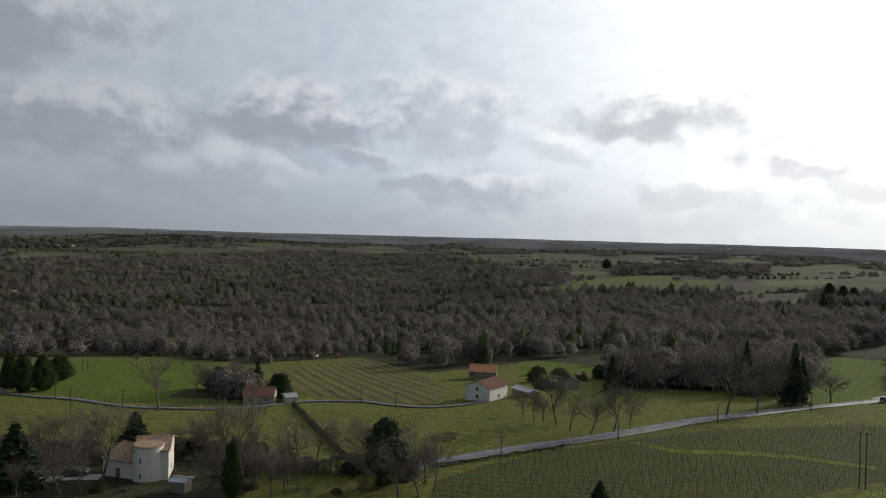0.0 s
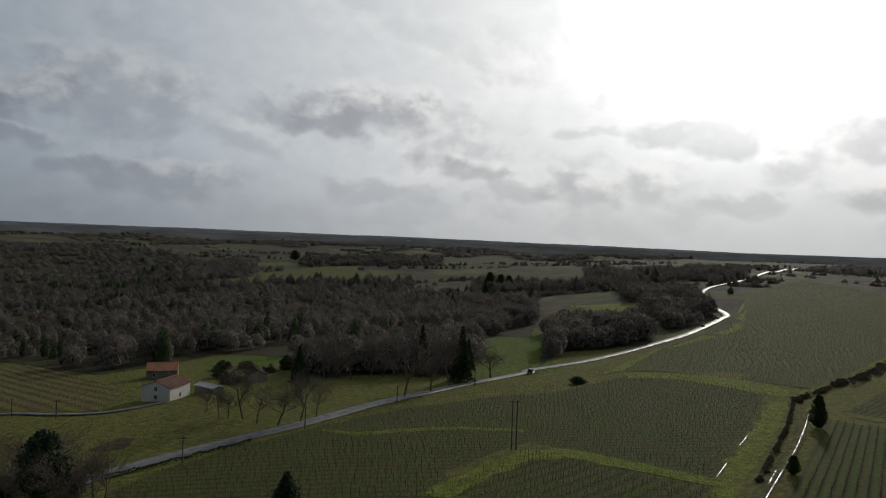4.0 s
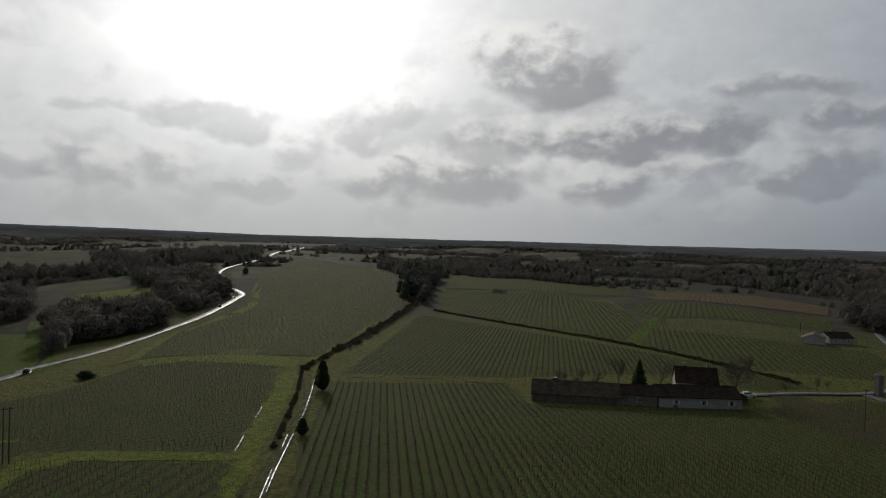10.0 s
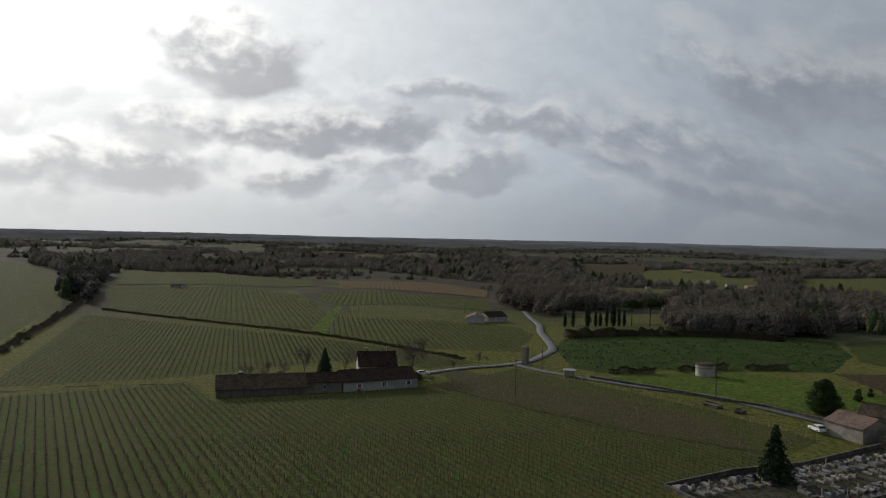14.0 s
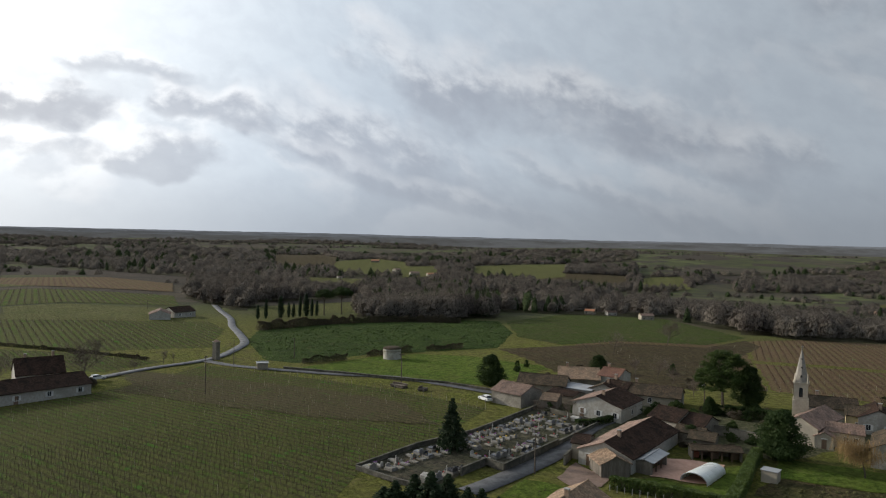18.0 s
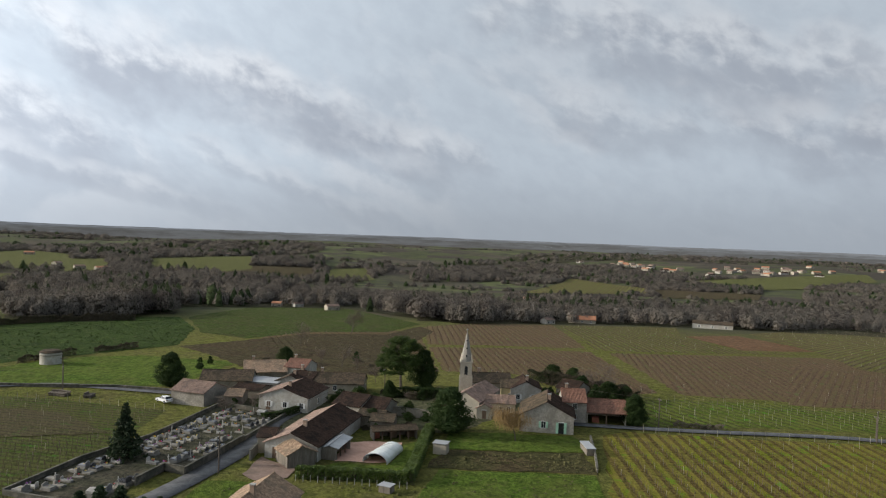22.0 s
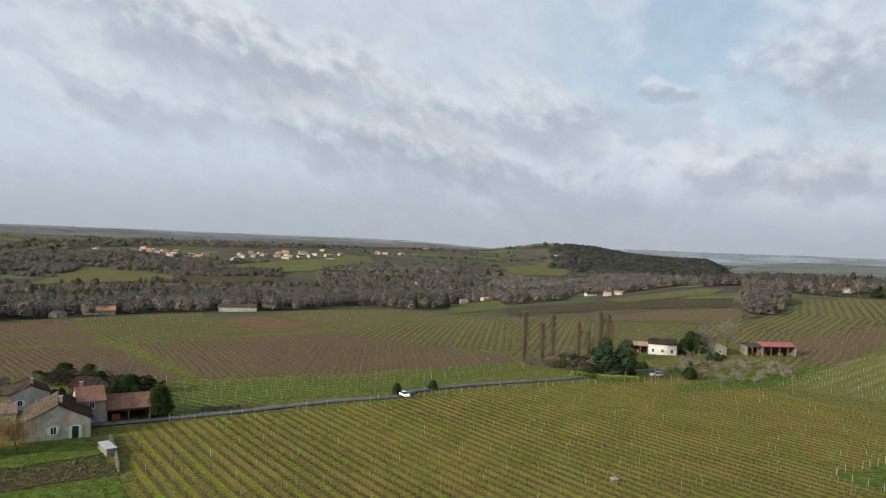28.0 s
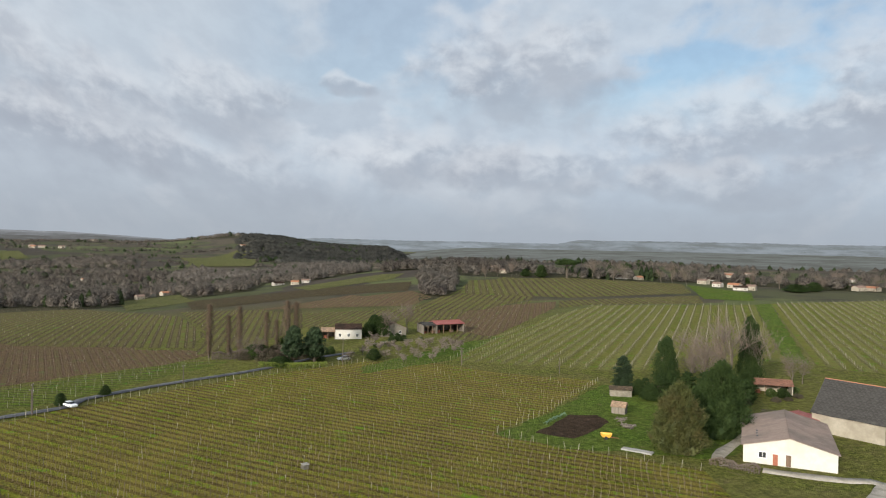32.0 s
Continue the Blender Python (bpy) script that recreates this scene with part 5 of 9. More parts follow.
TREES.setdefault("bare", []).extend([(94.8, 246.7, 13.1), (126.0, 228.8, 13.3), (109.3, 262.9, 16.6), (202.6, 67.4, 5.0), (203.5, 63.0, 4.5), (213.4, 52.1, 6.9), (216.3, 41.2, 8.1), (222.3, 21.4, 12.4), (255.2, 20.3, 6.0), (207.8, 57.7, 5.4), (251.3, -201.2, 11.8), (-76.7, -296.9, 10.1), (-129.0, -170.1, 14.3), (-130.0, -177.8, 11.5), (-131.2, -162.2, 16.8), (106.5, -175.0, 6.4), (143.9, -80.6, 4.8), (140.3, -85.3, 3.9), (228.4, -158.4, 7.6), (234.7, 8.2, 3.7), (242.7, 0.1, 3.6), (247.0, -2.8, 2.8)])
TREES.setdefault("bare", []).extend([(209.7, 68.7, 3.7), (213.9, 64.1, 3.3), (-79.1, 233.2, 9.2), (-72.1, 234.3, 11.2), (-68.0, 242.9, 9.6), (-80.7, 249.2, 9.8), (-118.2, 314.6, 3.8), (-138.0, 326.1, 4.6), (-113.7, 316.0, 3.7), (-240.6, -610.1, 12.4), (-325.3, -585.5, 13.0), (-338.4, -573.1, 14.8), (-368.1, -597.7, 15.0), (-379.1, -541.9, 12.9), (-375.7, -517.2, 13.4), (-376.3, -554.9, 13.2), (-412.3, -482.3, 11.9), (-439.5, -481.2, 12.5), (-459.6, -457.7, 14.5), (-484.0, -467.5, 12.1), (-499.3, -443.8, 12.6), (-224.8, -597.2, 11.1)])
TREES.setdefault("bare", []).extend([(-254.9, -610.9, 10.4), (-143.8, -192.5, 12.5), (-142.4, -183.8, 14.6), (-155.2, -164.6, 8.0), (-164.7, -170.4, 6.6), (-21.0, -235.8, 6.3), (-29.7, -233.6, 4.5), (-7.8, -248.7, 6.3), (-11.4, -243.8, 7.6), (-65.8, -286.5, 8.7), (-69.9, -290.6, 7.4), (-39.8, -231.9, 4.4), (-145.3, -166.6, 12.8), (103.3, -166.6, 6.4), (99.5, -167.8, 5.7), (106.5, -165.6, 4.9), (175.6, -137.3, 6.2), (168.4, -137.2, 5.4), (181.5, -134.0, 4.6), (150.2, -129.5, 4.2)])
TREES.setdefault("evergreen", []).extend([(-31.6, 111.1, 9.2, 3.6), (-50.7, 229.7, 7.8, 10.2), (-135.2, 233.1, 11.6, 8.5), (-131.4, 237.8, 11.7, 8.6), (-140.1, 264.7, 9.4, 10.6), (-143.7, 239.5, 12.4, 6.6), (179.6, -84.7, 8.7, 8.9), (102.0, -108.6, 9.2, 10.4), (136.9, -134.8, 10.1, 8.3), (191.9, -127.8, 5.4, 6.6), (121.8, -172.9, 4.7, 6.7), (115.8, -174.4, 4.5, 5.8), (97.2, -162.8, 4.8, 6.7), (80.0, -145.7, 6.7, 5.9), (94.2, -166.4, 3.7, 5.3), (34.8, -181.6, 3.1, 3.2), (26.8, -191.5, 2.6, 3.1), (-61.1, -292.6, 8.4, 8.5), (-48.6, -232.8, 3.9, 5.3), (79.9, -145.0, 5.6, 5.9), (121.2, -170.1, 3.4, 8.2)])
TREES.setdefault("evergreen", []).extend([(143.2, 198.9, 2.4, 6.5), (505.9, 930.0, 24.0, 19.0), (522.0, 925.0, 20.0, 16.0), (538.0, 930.0, 17.0, 14.0), (380.7, 1646.9, 22.0, 26.0), (93.1, -124.8, 2.8, 2.5), (116.3, -99.8, 3.6, 4.8), (-17.7, -226.5, 3.1, 9.0), (118.8, 95.1, 3.6, 2.8), (160.6, 121.9, 8.2, 4.6), (134.6, -120.5, 4.1, 3.6), (-62.1, 228.3, 8.1, 8.4), (-74.4, 241.7, 8.7, 7.0), (-142.8, -167.1, 20.3, 8.0), (-118.2, -170.8, 14.7, 8.2), (-280.4, -600.9, 11.4, 12.6), (-269.7, -612.5, 7.4, 11.6), (-439.1, -517.2, 7.3, 11.8), (-427.4, -450.2, 6.1, 22.1), (-447.1, -453.6, 7.5, 15.1), (-395.5, -592.4, 9.1, 5.6), (-343.4, -594.6, 6.3, 10.8), (-501.3, -478.4, 8.1, 10.9)])
TREES.setdefault("evergreen", []).extend([(-64.2, -288.8, 8.8, 7.9), (-57.0, -286.8, 6.1, 5.5), (-10.6, -245.8, 4.4, 7.8), (-139.3, -164.1, 5.5, 6.8), (-107.3, -167.3, 4.2, 4.7), (-106.4, -160.6, 4.3, 5.5), (-144.3, -156.0, 2.6, 4.4)])
TREES.setdefault("cypress", []).extend([(386.6, -45.5, 7.7, 2.2), (390.0, -50.2, 10.8, 2.2), (396.5, -58.9, 12.0, 3.8), (400.2, -63.8, 8.5, 2.2), (402.4, -66.8, 7.6, 2.3), (405.5, -70.9, 11.7, 2.3), (409.0, -75.0, 12.7, 3.9), (412.1, -78.9, 9.9, 2.3), (415.0, -82.4, 8.8, 2.3), (-105.0, -171.3, 9.9, 6.0), (452.0, 842.0, 20.0, 4.2)])
TREES.setdefault("umbrella", []).extend([(-304.1, -596.8, 18.2, 21.2), (419.1, -87.5, 15.5, 11.5), (430.1, -100.5, 16.8, 13.5)])
TREES.setdefault("oak", []).extend([(138.6, -128.2, 14.0, 11.8)])
TREES.setdefault("laurel", []).extend([(-85.6, -119.2, 13.4, 13.7), (-101.8, -127.3, 15.8, 16.1)])
TREES.setdefault("willow", []).extend([(89.3, -114.7, 6.5, 9.8)])
TREES.setdefault("poplar", []).extend([(3.6, -248.3, 17.6), (-2.6, -250.6, 13.7), (-6.1, -251.7, 16.5), (-15.2, -254.8, 14.2), (-22.4, -257.4, 17.9), (-25.6, -258.3, 17.2), (-18.8, -256.0, 11.3)])
TREES.setdefault("orchard", []).extend([(-48.5, -236.7, 4.9), (-53.2, -234.3, 4.8), (-59.8, -244.1, 5.0), (-63.4, -237.3, 4.8), (-70.4, -247.3, 5.0), (-71.2, -237.9, 4.8), (-76.9, -245.4, 4.9), (-79.4, -242.1, 4.9), (-63.1, -230.0, 4.6), (-57.2, -226.4, 4.6), (-67.5, -227.9, 4.6), (-54.7, -252.0, 5.2), (-47.0, -244.3, 5.0), (-51.6, -256.8, 5.3), (-59.3, -253.4, 5.2), (-65.3, -255.4, 5.2), (-70.3, -256.8, 5.2), (-75.4, -258.4, 5.2), (-80.1, -258.6, 5.2), (-83.1, -255.3, 5.1), (-56.6, -270.4, 5.5), (-85.2, -251.8, 5.0)])
POLES = [(75.3, 126.6, 10.2), (76.1, 126.1, 10.2), (190.5, -9.8, 10.0), (234.8, -20.5, 8.1), (244.2, -41.1, 7.0), (188.8, -61.5, 6.5), (108.6, -59.9, 6.9), (142.6, -126.1, 6.2), (122.4, -148.3, 5.2), (75.0, -147.3, 6.8), (38.9, -174.6, 6.9), (39.4, -176.0, 5.4), (9.4, -203.9, 5.1), (-37.4, -227.3, 8.3), (-76.2, -223.7, 3.4), (-98.8, 192.6, 7.2), (-117.5, 220.1, 7.1), (12.6, 138.0, 4.2), (40.3, 158.4, 3.5), (72.6, 184.6, 4.2), (-150.2, 302.1, 8.6), (-148.3, 302.6, 8.6), (-89.6, 203.6, 5.1), (-74.7, -218.8, 4.6), (-99.9, -199.5, 3.8), (196.4, -63.9, 7.5), (449.4, 9.7, 5.3), (-12.0, 205.4, 4.1), (-23.1, 217.8, 4.3), (110.1, 210.3, 3.8)]
FAR_HOUSES = []
FAR_HOUSES += [(-328.7, 614.4), (-313.7, 602.3), (-251.4, 926.1), (-146.4, 464.8), (-135.9, 496.1), (-531.4, 889.8), (-1174.2, 2185.9), (-1144.7, 2222.1), (442.4, 1332.5), (247.9, 479.7), (1063.3, -244.7), (1177.0, -402.5), (1152.0, -425.4), (1271.2, -399.5), (1290.8, -259.7), (836.2, -277.8), (1344.2, 311.3), (1296.4, 453.5), (1316.4, 438.0), (1324.4, 373.1), (584.7, 252.4), (470.1, -303.7), (459.9, -315.3), (414.8, -313.7), (789.4, -326.0), (1016.0, -342.5), (561.3, -640.7), (526.0, -687.9), (257.3, -358.0), (256.3, -393.6), (1535.1, -432.6), (1460.0, -806.9), (1139.9, -1729.3), (1014.6, -1762.4), (909.3, -1623.2), (879.7, -1658.8), (832.1, -1541.0), (720.5, -1733.9), (659.5, -1673.2), (655.9, -1755.7)]
FAR_HOUSES += [(621.9, -1721.1), (593.9, -1759.6), (653.8, -2128.7), (558.1, -1713.1), (502.6, -1701.2), (1409.8, -3529.7), (523.2, -3079.4), (471.7, -2996.3), (772.7, -3588.4), (917.0, -3478.5), (212.8, -490.4), (215.6, -477.5), (1135.5, -1730.0), (262.2, -409.2), (579.4, -659.6), (529.0, -690.6), (173.5, -946.5), (184.1, -1096.9), (164.0, -1120.9), (125.2, -1103.1), (1061.5, -1823.1), (982.0, -1740.6), (863.7, -1621.1), (714.8, -1655.7), (674.2, -1644.3), (625.6, -1665.1), (667.9, -1839.2), (595.9, -1787.9), (1374.7, -3491.4), (615.0, -3656.5), (457.3, -3009.8), (401.0, -2086.9), (-58.0, -2242.5), (-159.4, -1990.3), (-52.9, -717.6), (-66.9, -692.9), (-77.8, -697.6), (63.6, -713.4), (50.8, -732.4), (68.7, -680.0)]
FAR_HOUSES += [(180.7, -1114.1), (171.4, -941.5), (287.3, -428.9), (281.3, -390.3), (215.5, -497.3), (-280.1, -718.0), (-361.3, -596.5), (-370.7, -582.5), (-397.5, -505.1), (-406.8, -536.0), (-405.1, -493.7), (-403.7, -472.3), (-393.4, -472.8), (-340.5, -624.1), (-582.7, -546.4), (-494.6, -455.4), (-508.1, -454.3), (-263.8, -653.9), (-443.7, -572.2)]
village = random.Random(41)
for cx, cy, spread_x, spread_y, many in ((960, -1680, 90, 40, 5), (740, -1560, 80, 60, 7), (640, -1680, 70, 60, 8), (575, -1800, 60, 60, 5), (450, -2080, 80, 60, 4), (185, -800, 25, 30, 3), (172, -930, 30, 40, 4), (-520, -630, 30, 12, 3)):
    FAR_HOUSES += [(cx + village.uniform(-1, 1) * spread_x, cy + village.uniform(-1, 1) * spread_y) for _ in range(many)]
wood(16, "bare", [(-86.0, 226.0), (-60.0, 222.0), (-57.0, 246.0), (-72.0, 256.0), (-88.0, 250.0)])
wood(700, "mixed", [(-223.5, 347.0), (-184.7, 356.5), (-155.2, 373.5), (-82.5, 352.8), (-112.1, 512.2), (-166.8, 708.8), (-302.8, 663.7), (-409.2, 634.1)])
wood(800, "bare", [(-85.7, 366.4), (-42.7, 396.7), (-3.9, 316.1), (28.4, 345.3), (103.3, 461.3), (232.7, 562.7), (365.0, 885.6), (81.3, 847.1), (-166.8, 708.8)])
wood(600, "bare", [(213.0, 514.8), (232.0, 370.2), (300.1, 475.4), (438.7, 696.7), (380.7, 923.7)])
wood(900, "mixed", [(-409.2, 634.1), (-166.8, 708.8), (81.3, 847.1), (365.0, 885.6), (473.4, 1150.3), (203.5, 1116.5), (-200.4, 1410.6), (-764.6, 1182.1)])
wood(800, "bare", [(-902.1, 1465.6), (-764.2, 2014.4), (-352.4, 2465.4), (168.6, 1787.2), (89.3, 1249.9), (-203.6, 1432.7), (-761.9, 1238.2)])
wood(200, "bare", [(101.2, 1157.9), (214.2, 1230.0), (289.2, 1593.9), (152.9, 1617.2)])
wood(220, "bare", [(335.6, 1415.9), (686.8, 1498.5), (853.8, 1864.2), (409.6, 1674.8)])
wood(120, "mixed", [(59.0, 244.1), (103.0, 257.6), (121.2, 240.9), (178.2, 360.7), (95.4, 372.2)])
wood(110, "mixed", [(156.9, 245.4), (197.1, 290.7), (247.6, 281.5), (313.4, 362.6), (306.2, 409.8), (263.0, 402.3)])
wood(240, "bare", [(560.0, 704.4), (575.9, 589.4), (439.1, 441.9), (372.1, 362.6), (290.1, 314.9), (354.5, 417.2)])
wood(220, "bare", [(617.1, 776.5), (776.4, 713.8), (1043.3, 945.3), (883.0, 1060.2)])
wood(200, "mixed", [(41.4, 387.0), (84.9, 333.6), (99.9, 259.1), (143.5, 270.7), (288.0, 546.0), (195.4, 642.6), (65.4, 616.7)])
wood(150, "mixed", [(449.6, 879.0), (559.1, 714.7), (631.4, 807.6), (557.2, 1060.6)])
wood(160, "dark", [(401.3, 241.6), (423.4, 239.4), (723.6, 388.0), (652.0, 393.7)])
wood(150, "bare", [(982.1, 522.2), (1161.8, 528.4), (1156.8, 463.5), (1509.9, 619.1), (1349.1, 704.6)])
wood(200, "bare", [(1199.2, 450.5), (1293.0, 235.6), (1840.3, 336.1), (1590.4, 584.3)])
wood(700, "bare", [(563.6, -13.7), (447.1, -38.1), (446.3, -46.4), (537.0, -61.6), (655.5, -165.3), (567.5, -179.1), (456.0, -190.0), (892.7, -371.0), (975.2, -154.1), (828.2, -26.0)])
wood(700, "mixed", [(1293.0, 235.6), (969.7, -30.2), (1215.0, -504.3), (2031.1, -841.3), (2216.1, -348.0), (1788.8, 326.6)])
wood(160, "bare", [(371.6, -107.2), (362.5, -151.2), (429.6, -179.1), (417.5, -120.3)])
wood(350, "mixed", [(397.7, -101.6), (399.3, -189.8), (541.4, -267.6), (613.7, -161.4)])
wood(700, "bare", [(476.5, -235.7), (526.4, -372.9), (304.8, -298.5), (270.5, -296.8), (243.4, -408.3), (371.5, -622.4), (455.7, -499.3), (606.6, -458.2), (621.8, -307.3)])
wood(250, "bare", [(1111.9, -661.9), (1086.1, -792.9), (1374.0, -1002.0), (1323.8, -787.4)])
wood(250, "bare", [(883.0, -837.2), (836.6, -1106.8), (959.5, -1268.5), (1035.2, -980.8)])
wood(500, "mixed", [(1380.0, -154.5), (1257.2, -434.2), (1355.8, -806.3), (1769.2, -1051.3), (2192.2, -402.9)])
wood(300, "bare", [(613.7, -161.4), (710.3, -350.8), (741.3, -507.4), (935.0, -639.6), (875.6, -381.7)])
wood(700, "bare", [(295.5, -283.8), (264.3, -379.0), (189.2, -454.4), (60.9, -565.7), (103.9, -957.5), (314.5, -875.4), (345.6, -680.2), (364.0, -521.2), (403.1, -386.8)])
wood(250, "bare", [(924.8, -871.0), (845.9, -1110.9), (987.4, -1295.5), (1075.4, -1027.7)])
wood(200, "bare", [(647.3, -924.7), (430.6, -1169.5), (486.4, -1319.8), (755.5, -1078.4)])
wood(300, "mixed", [(1230.1, -452.3), (1700.3, -1248.8), (2425.3, -1779.8), (2084.8, -764.9)])
wood(900, "bare", [(233.4, -433.3), (148.9, -474.9), (110.4, -558.7), (23.9, -633.5), (-26.3, -664.4), (-50.7, -815.7), (80.3, -1031.4), (212.9, -1029.0), (313.7, -858.5), (369.3, -684.6)])
wood(260, "bare", [(445.6, -1162.6), (519.1, -1415.9), (766.2, -1439.1), (913.9, -1296.4), (804.2, -1274.1)])
wood(1500, "dark", [(-36.6, -1616.5), (-152.1, -1329.9), (-188.2, -995.3), (-944.2, -3610.3), (-999.2, -4176.0), (-607.1, -4470.8), (-83.3, -2227.3)])
wood(300, "pale", [(-43.5, -796.1), (-82.4, -714.8), (-161.4, -791.3), (-191.3, -1259.5), (-97.1, -1266.7)])
wood(200, "bare", [(-160.5, -733.8), (-318.4, -705.8), (-369.9, -820.4), (-195.1, -864.3)])
wood(80, "bare", [(-117.1, -429.3), (-146.3, -445.5), (-189.8, -579.8), (-170.3, -611.3)])
wood(150, "mixed", [(-176.6, -650.0), (-288.7, -569.7), (-394.7, -555.7), (-497.4, -433.0), (-556.8, -484.8), (-437.7, -616.5), (-196.8, -725.0)])
wood(500, "dark", [(-1168.7, 1805.3), (-964.5, 2540.2), (-233.1, 3623.0), (663.8, 3846.4), (738.9, 4286.1), (-560.1, 3906.5), (-1483.8, 2291.1)])
wood(300, "bare", [(462.9, 2677.4), (2000.2, 3215.6), (2252.8, 3623.1), (627.4, 3633.8)])
wood(300, "mixed", [(487.9, -180.2), (420.6, -379.3), (601.2, -541.5), (766.2, -282.4)])
wood(300, "bare", [(864.9, -318.5), (840.6, -668.8), (1116.8, -1003.1), (1372.1, -504.2)])
wood(250, "mixed", [(1137.6, -1021.6), (1173.7, -1818.6), (834.4, -2305.6), (443.1, -3995.0), (1427.9, -1870.0)])
wood(200, "bare", [(478.3, -1326.9), (149.7, -1366.5), (186.1, -1693.5), (547.9, -1518.2)])
wood(160, "bare", [(781.5, -1026.9), (713.2, -1322.5), (532.4, -1475.7), (568.0, -1573.4), (892.3, -1171.5)])
wood(250, "mixed", [(388.3, -476.3), (264.0, -490.0), (427.1, -791.2), (627.2, -768.3)])
wood(200, "bare", [(303.9, -965.3), (75.5, -1077.5), (89.5, -1268.5), (383.9, -1217.2)])
wood(120, "pale", [(75.5, -1077.5), (-45.1, -827.4), (-77.1, -1112.7), (49.7, -1270.6)])
wood(150, "bare", [(926.9, -1133.8), (837.8, -1451.4), (945.1, -1636.4), (1216.7, -1486.9)])
wood(200, "bare", [(1165.2, -3320.5), (-91.4, -2472.8), (-97.1, -2639.2), (1352.4, -3852.1)])



def wood_band(count, kind, a0, a1, d0, d1):
    """A wood across the view between two headings and two distances, with an uneven rim."""
    near = [(radians(a), d0 * (1 + 0.10 * math.sin(a * 0.9) + 0.05 * math.sin(a * 2.3))) for a in np.linspace(a0, a1, 9)]
    away = [(radians(a), d1 * (1 + 0.08 * math.sin(a * 0.7 + 1) + 0.05 * math.sin(a * 1.9))) for a in np.linspace(a1, a0, 9)]
    wood(count, kind, [(d * math.sin(a), d * math.cos(a)) for a, d in near + away])


wood_band(380, "mixed", 57, 74, 880, 1450)
wood_band(160, "bare", 36, 47, 1000, 1350)
wood_band(260, "bare", 52, 70, 1900, 2400)
wood_band(260, "mixed", 73, 92, 2000, 2500)
wood_band(240, "bare", 20, 44, 2500, 3000)
wood_band(260, "mixed", 58, 84, 3100, 3600)
wood_band(240, "bare", 84, 112, 2900, 3500)
wood_band(220, "mixed", -8, 16, 2900, 3400)

# scattered hedgerow trees over the far slopes
def hedgerows():
    r = np.random.default_rng(11)
    xs, ys = [], []
    for _ in range(460):
        a, d = radians(r.uniform(-45, 235)), math.exp(r.uniform(math.log(850), math.log(3400)))
        cx, cy, h = d * math.sin(a), d * math.cos(a), -a + r.normal(0, 0.5)
        m = int(r.integers(16, 46))
        t = np.sort(r.uniform(-1, 1, m)) * r.uniform(40, 190)
        xs.append(cx + math.cos(h) * t + r.normal(0, 4, m))
        ys.append(cy + math.sin(h) * t + r.normal(0, 4, m))
    x, y = np.concatenate(xs), np.concatenate(ys)
    ok = ~in_fields(x, y)
    x, y = x[ok], y[ok]
    n = len(x)
    high = r.uniform(4, 9, n)
    base = np.stack([x, y, terrain(x, y) - 0.3], -1)
    green = r.random(n) < 0.2
    for use, tpl, mat, label in ((~green, FAR_SPARE, M_TWIG_FAR, "bare hedgerow trees on the far slopes"), (green, FAR_GREEN, M_WOOD_GREEN, "evergreen hedgerow trees on the far slopes")):
        crowd(tpl, base[use], high[use, None] * np.array([1.5, 1.5, 1.1]), mat, label, "hedgerow", r)


hedgerows()

# ---- single trees ----
VILLA_GROUNDS = [(-108.0, 168.0), (-84.0, 150.0), (-62.0, 148.0), (-42.0, 148.0), (-32.0, 136.0), (-30.0, 114.0), (-44.0, 100.0), (-66.0, 99.0), (-96.0, 118.0)]
bare_kinds = [bare(3, 10, "leafless grey-brown deciduous tree", spread=0.75, splits=(5, 4, 3)),
              bare(8, 10, "leafless spreading deciduous tree", spread=1.0, splits=(6, 4, 3), trunk_share=0.4),
              bare(21, 10, "leafless slender deciduous tree", spread=0.5, splits=(7, 5, 3), trunk_share=0.2)]
spots = [(x, y, h / 10.0) for x, y, h in TREES["bare"]]
for k, proto in enumerate(bare_kinds):
    plant(proto, spots[k::3])


def poplar_tree():
    r = random.Random(9)
    trunk = join([prism((0, 0, -0.2), (0.1, 0.05, 8), 0.28, 0.17, 6), prism((0.1, 0.05, 8), (0, 0, 16), 0.17, 0.03, 5)])
    n = 2600
    g = np.random.default_rng(4)
    z = 0.8 + 15.0 * g.random(n)
    f = z / 16
    # a lumpy column: boughs leave the stem at their own heights
    a = g.uniform(0, 6.283, n)
    reach = (0.45 + 1.75 * np.sin(np.clip(f, 0, 1) * 2.7) ** 0.8) * (0.75 + 0.35 * np.sin(a * 2 + z * 1.3))
    q = reach * g.random(n) ** 0.6
    p = np.stack([np.cos(a) * q, np.sin(a) * q, z], -1)
    up = np.stack([np.cos(a) * 0.3 + g.normal(0, 0.15, n), np.sin(a) * 0.3 + g.normal(0, 0.15, n), np.ones(n)], -1) * g.uniform(0.4, 1.1, n)[:, None]
    sd = np.stack([-np.sin(a), np.cos(a), np.zeros(n)], -1) * 0.045
    v = np.stack([p - sd, p + sd, p + up], 1).reshape(-1, 3)
    bits = [(v, np.arange(len(v)).reshape(-1, 3))]
    for k in range(70):
        h = r.uniform(0.1, 0.9)
        c, l = r.uniform(0, 6.283), (1 - abs(h - 0.4)) * r.uniform(1.2, 2.4)
        o = Vector((0.05, 0, 16 * h))
        bits.append(prism(o, o + Vector((math.cos(c) * 0.6, math.sin(c) * 0.6, 0.9)) * l, 0.045, 0.02))
    return make_tree("poplar", trunk, join(bits), (M_BARK, surface("poplar_twigs", (0.095, 0.066, 0.044), (0.145, 0.105, 0.07), 1.0, 0.95)), "tall leafless poplar with upright brown twigs")


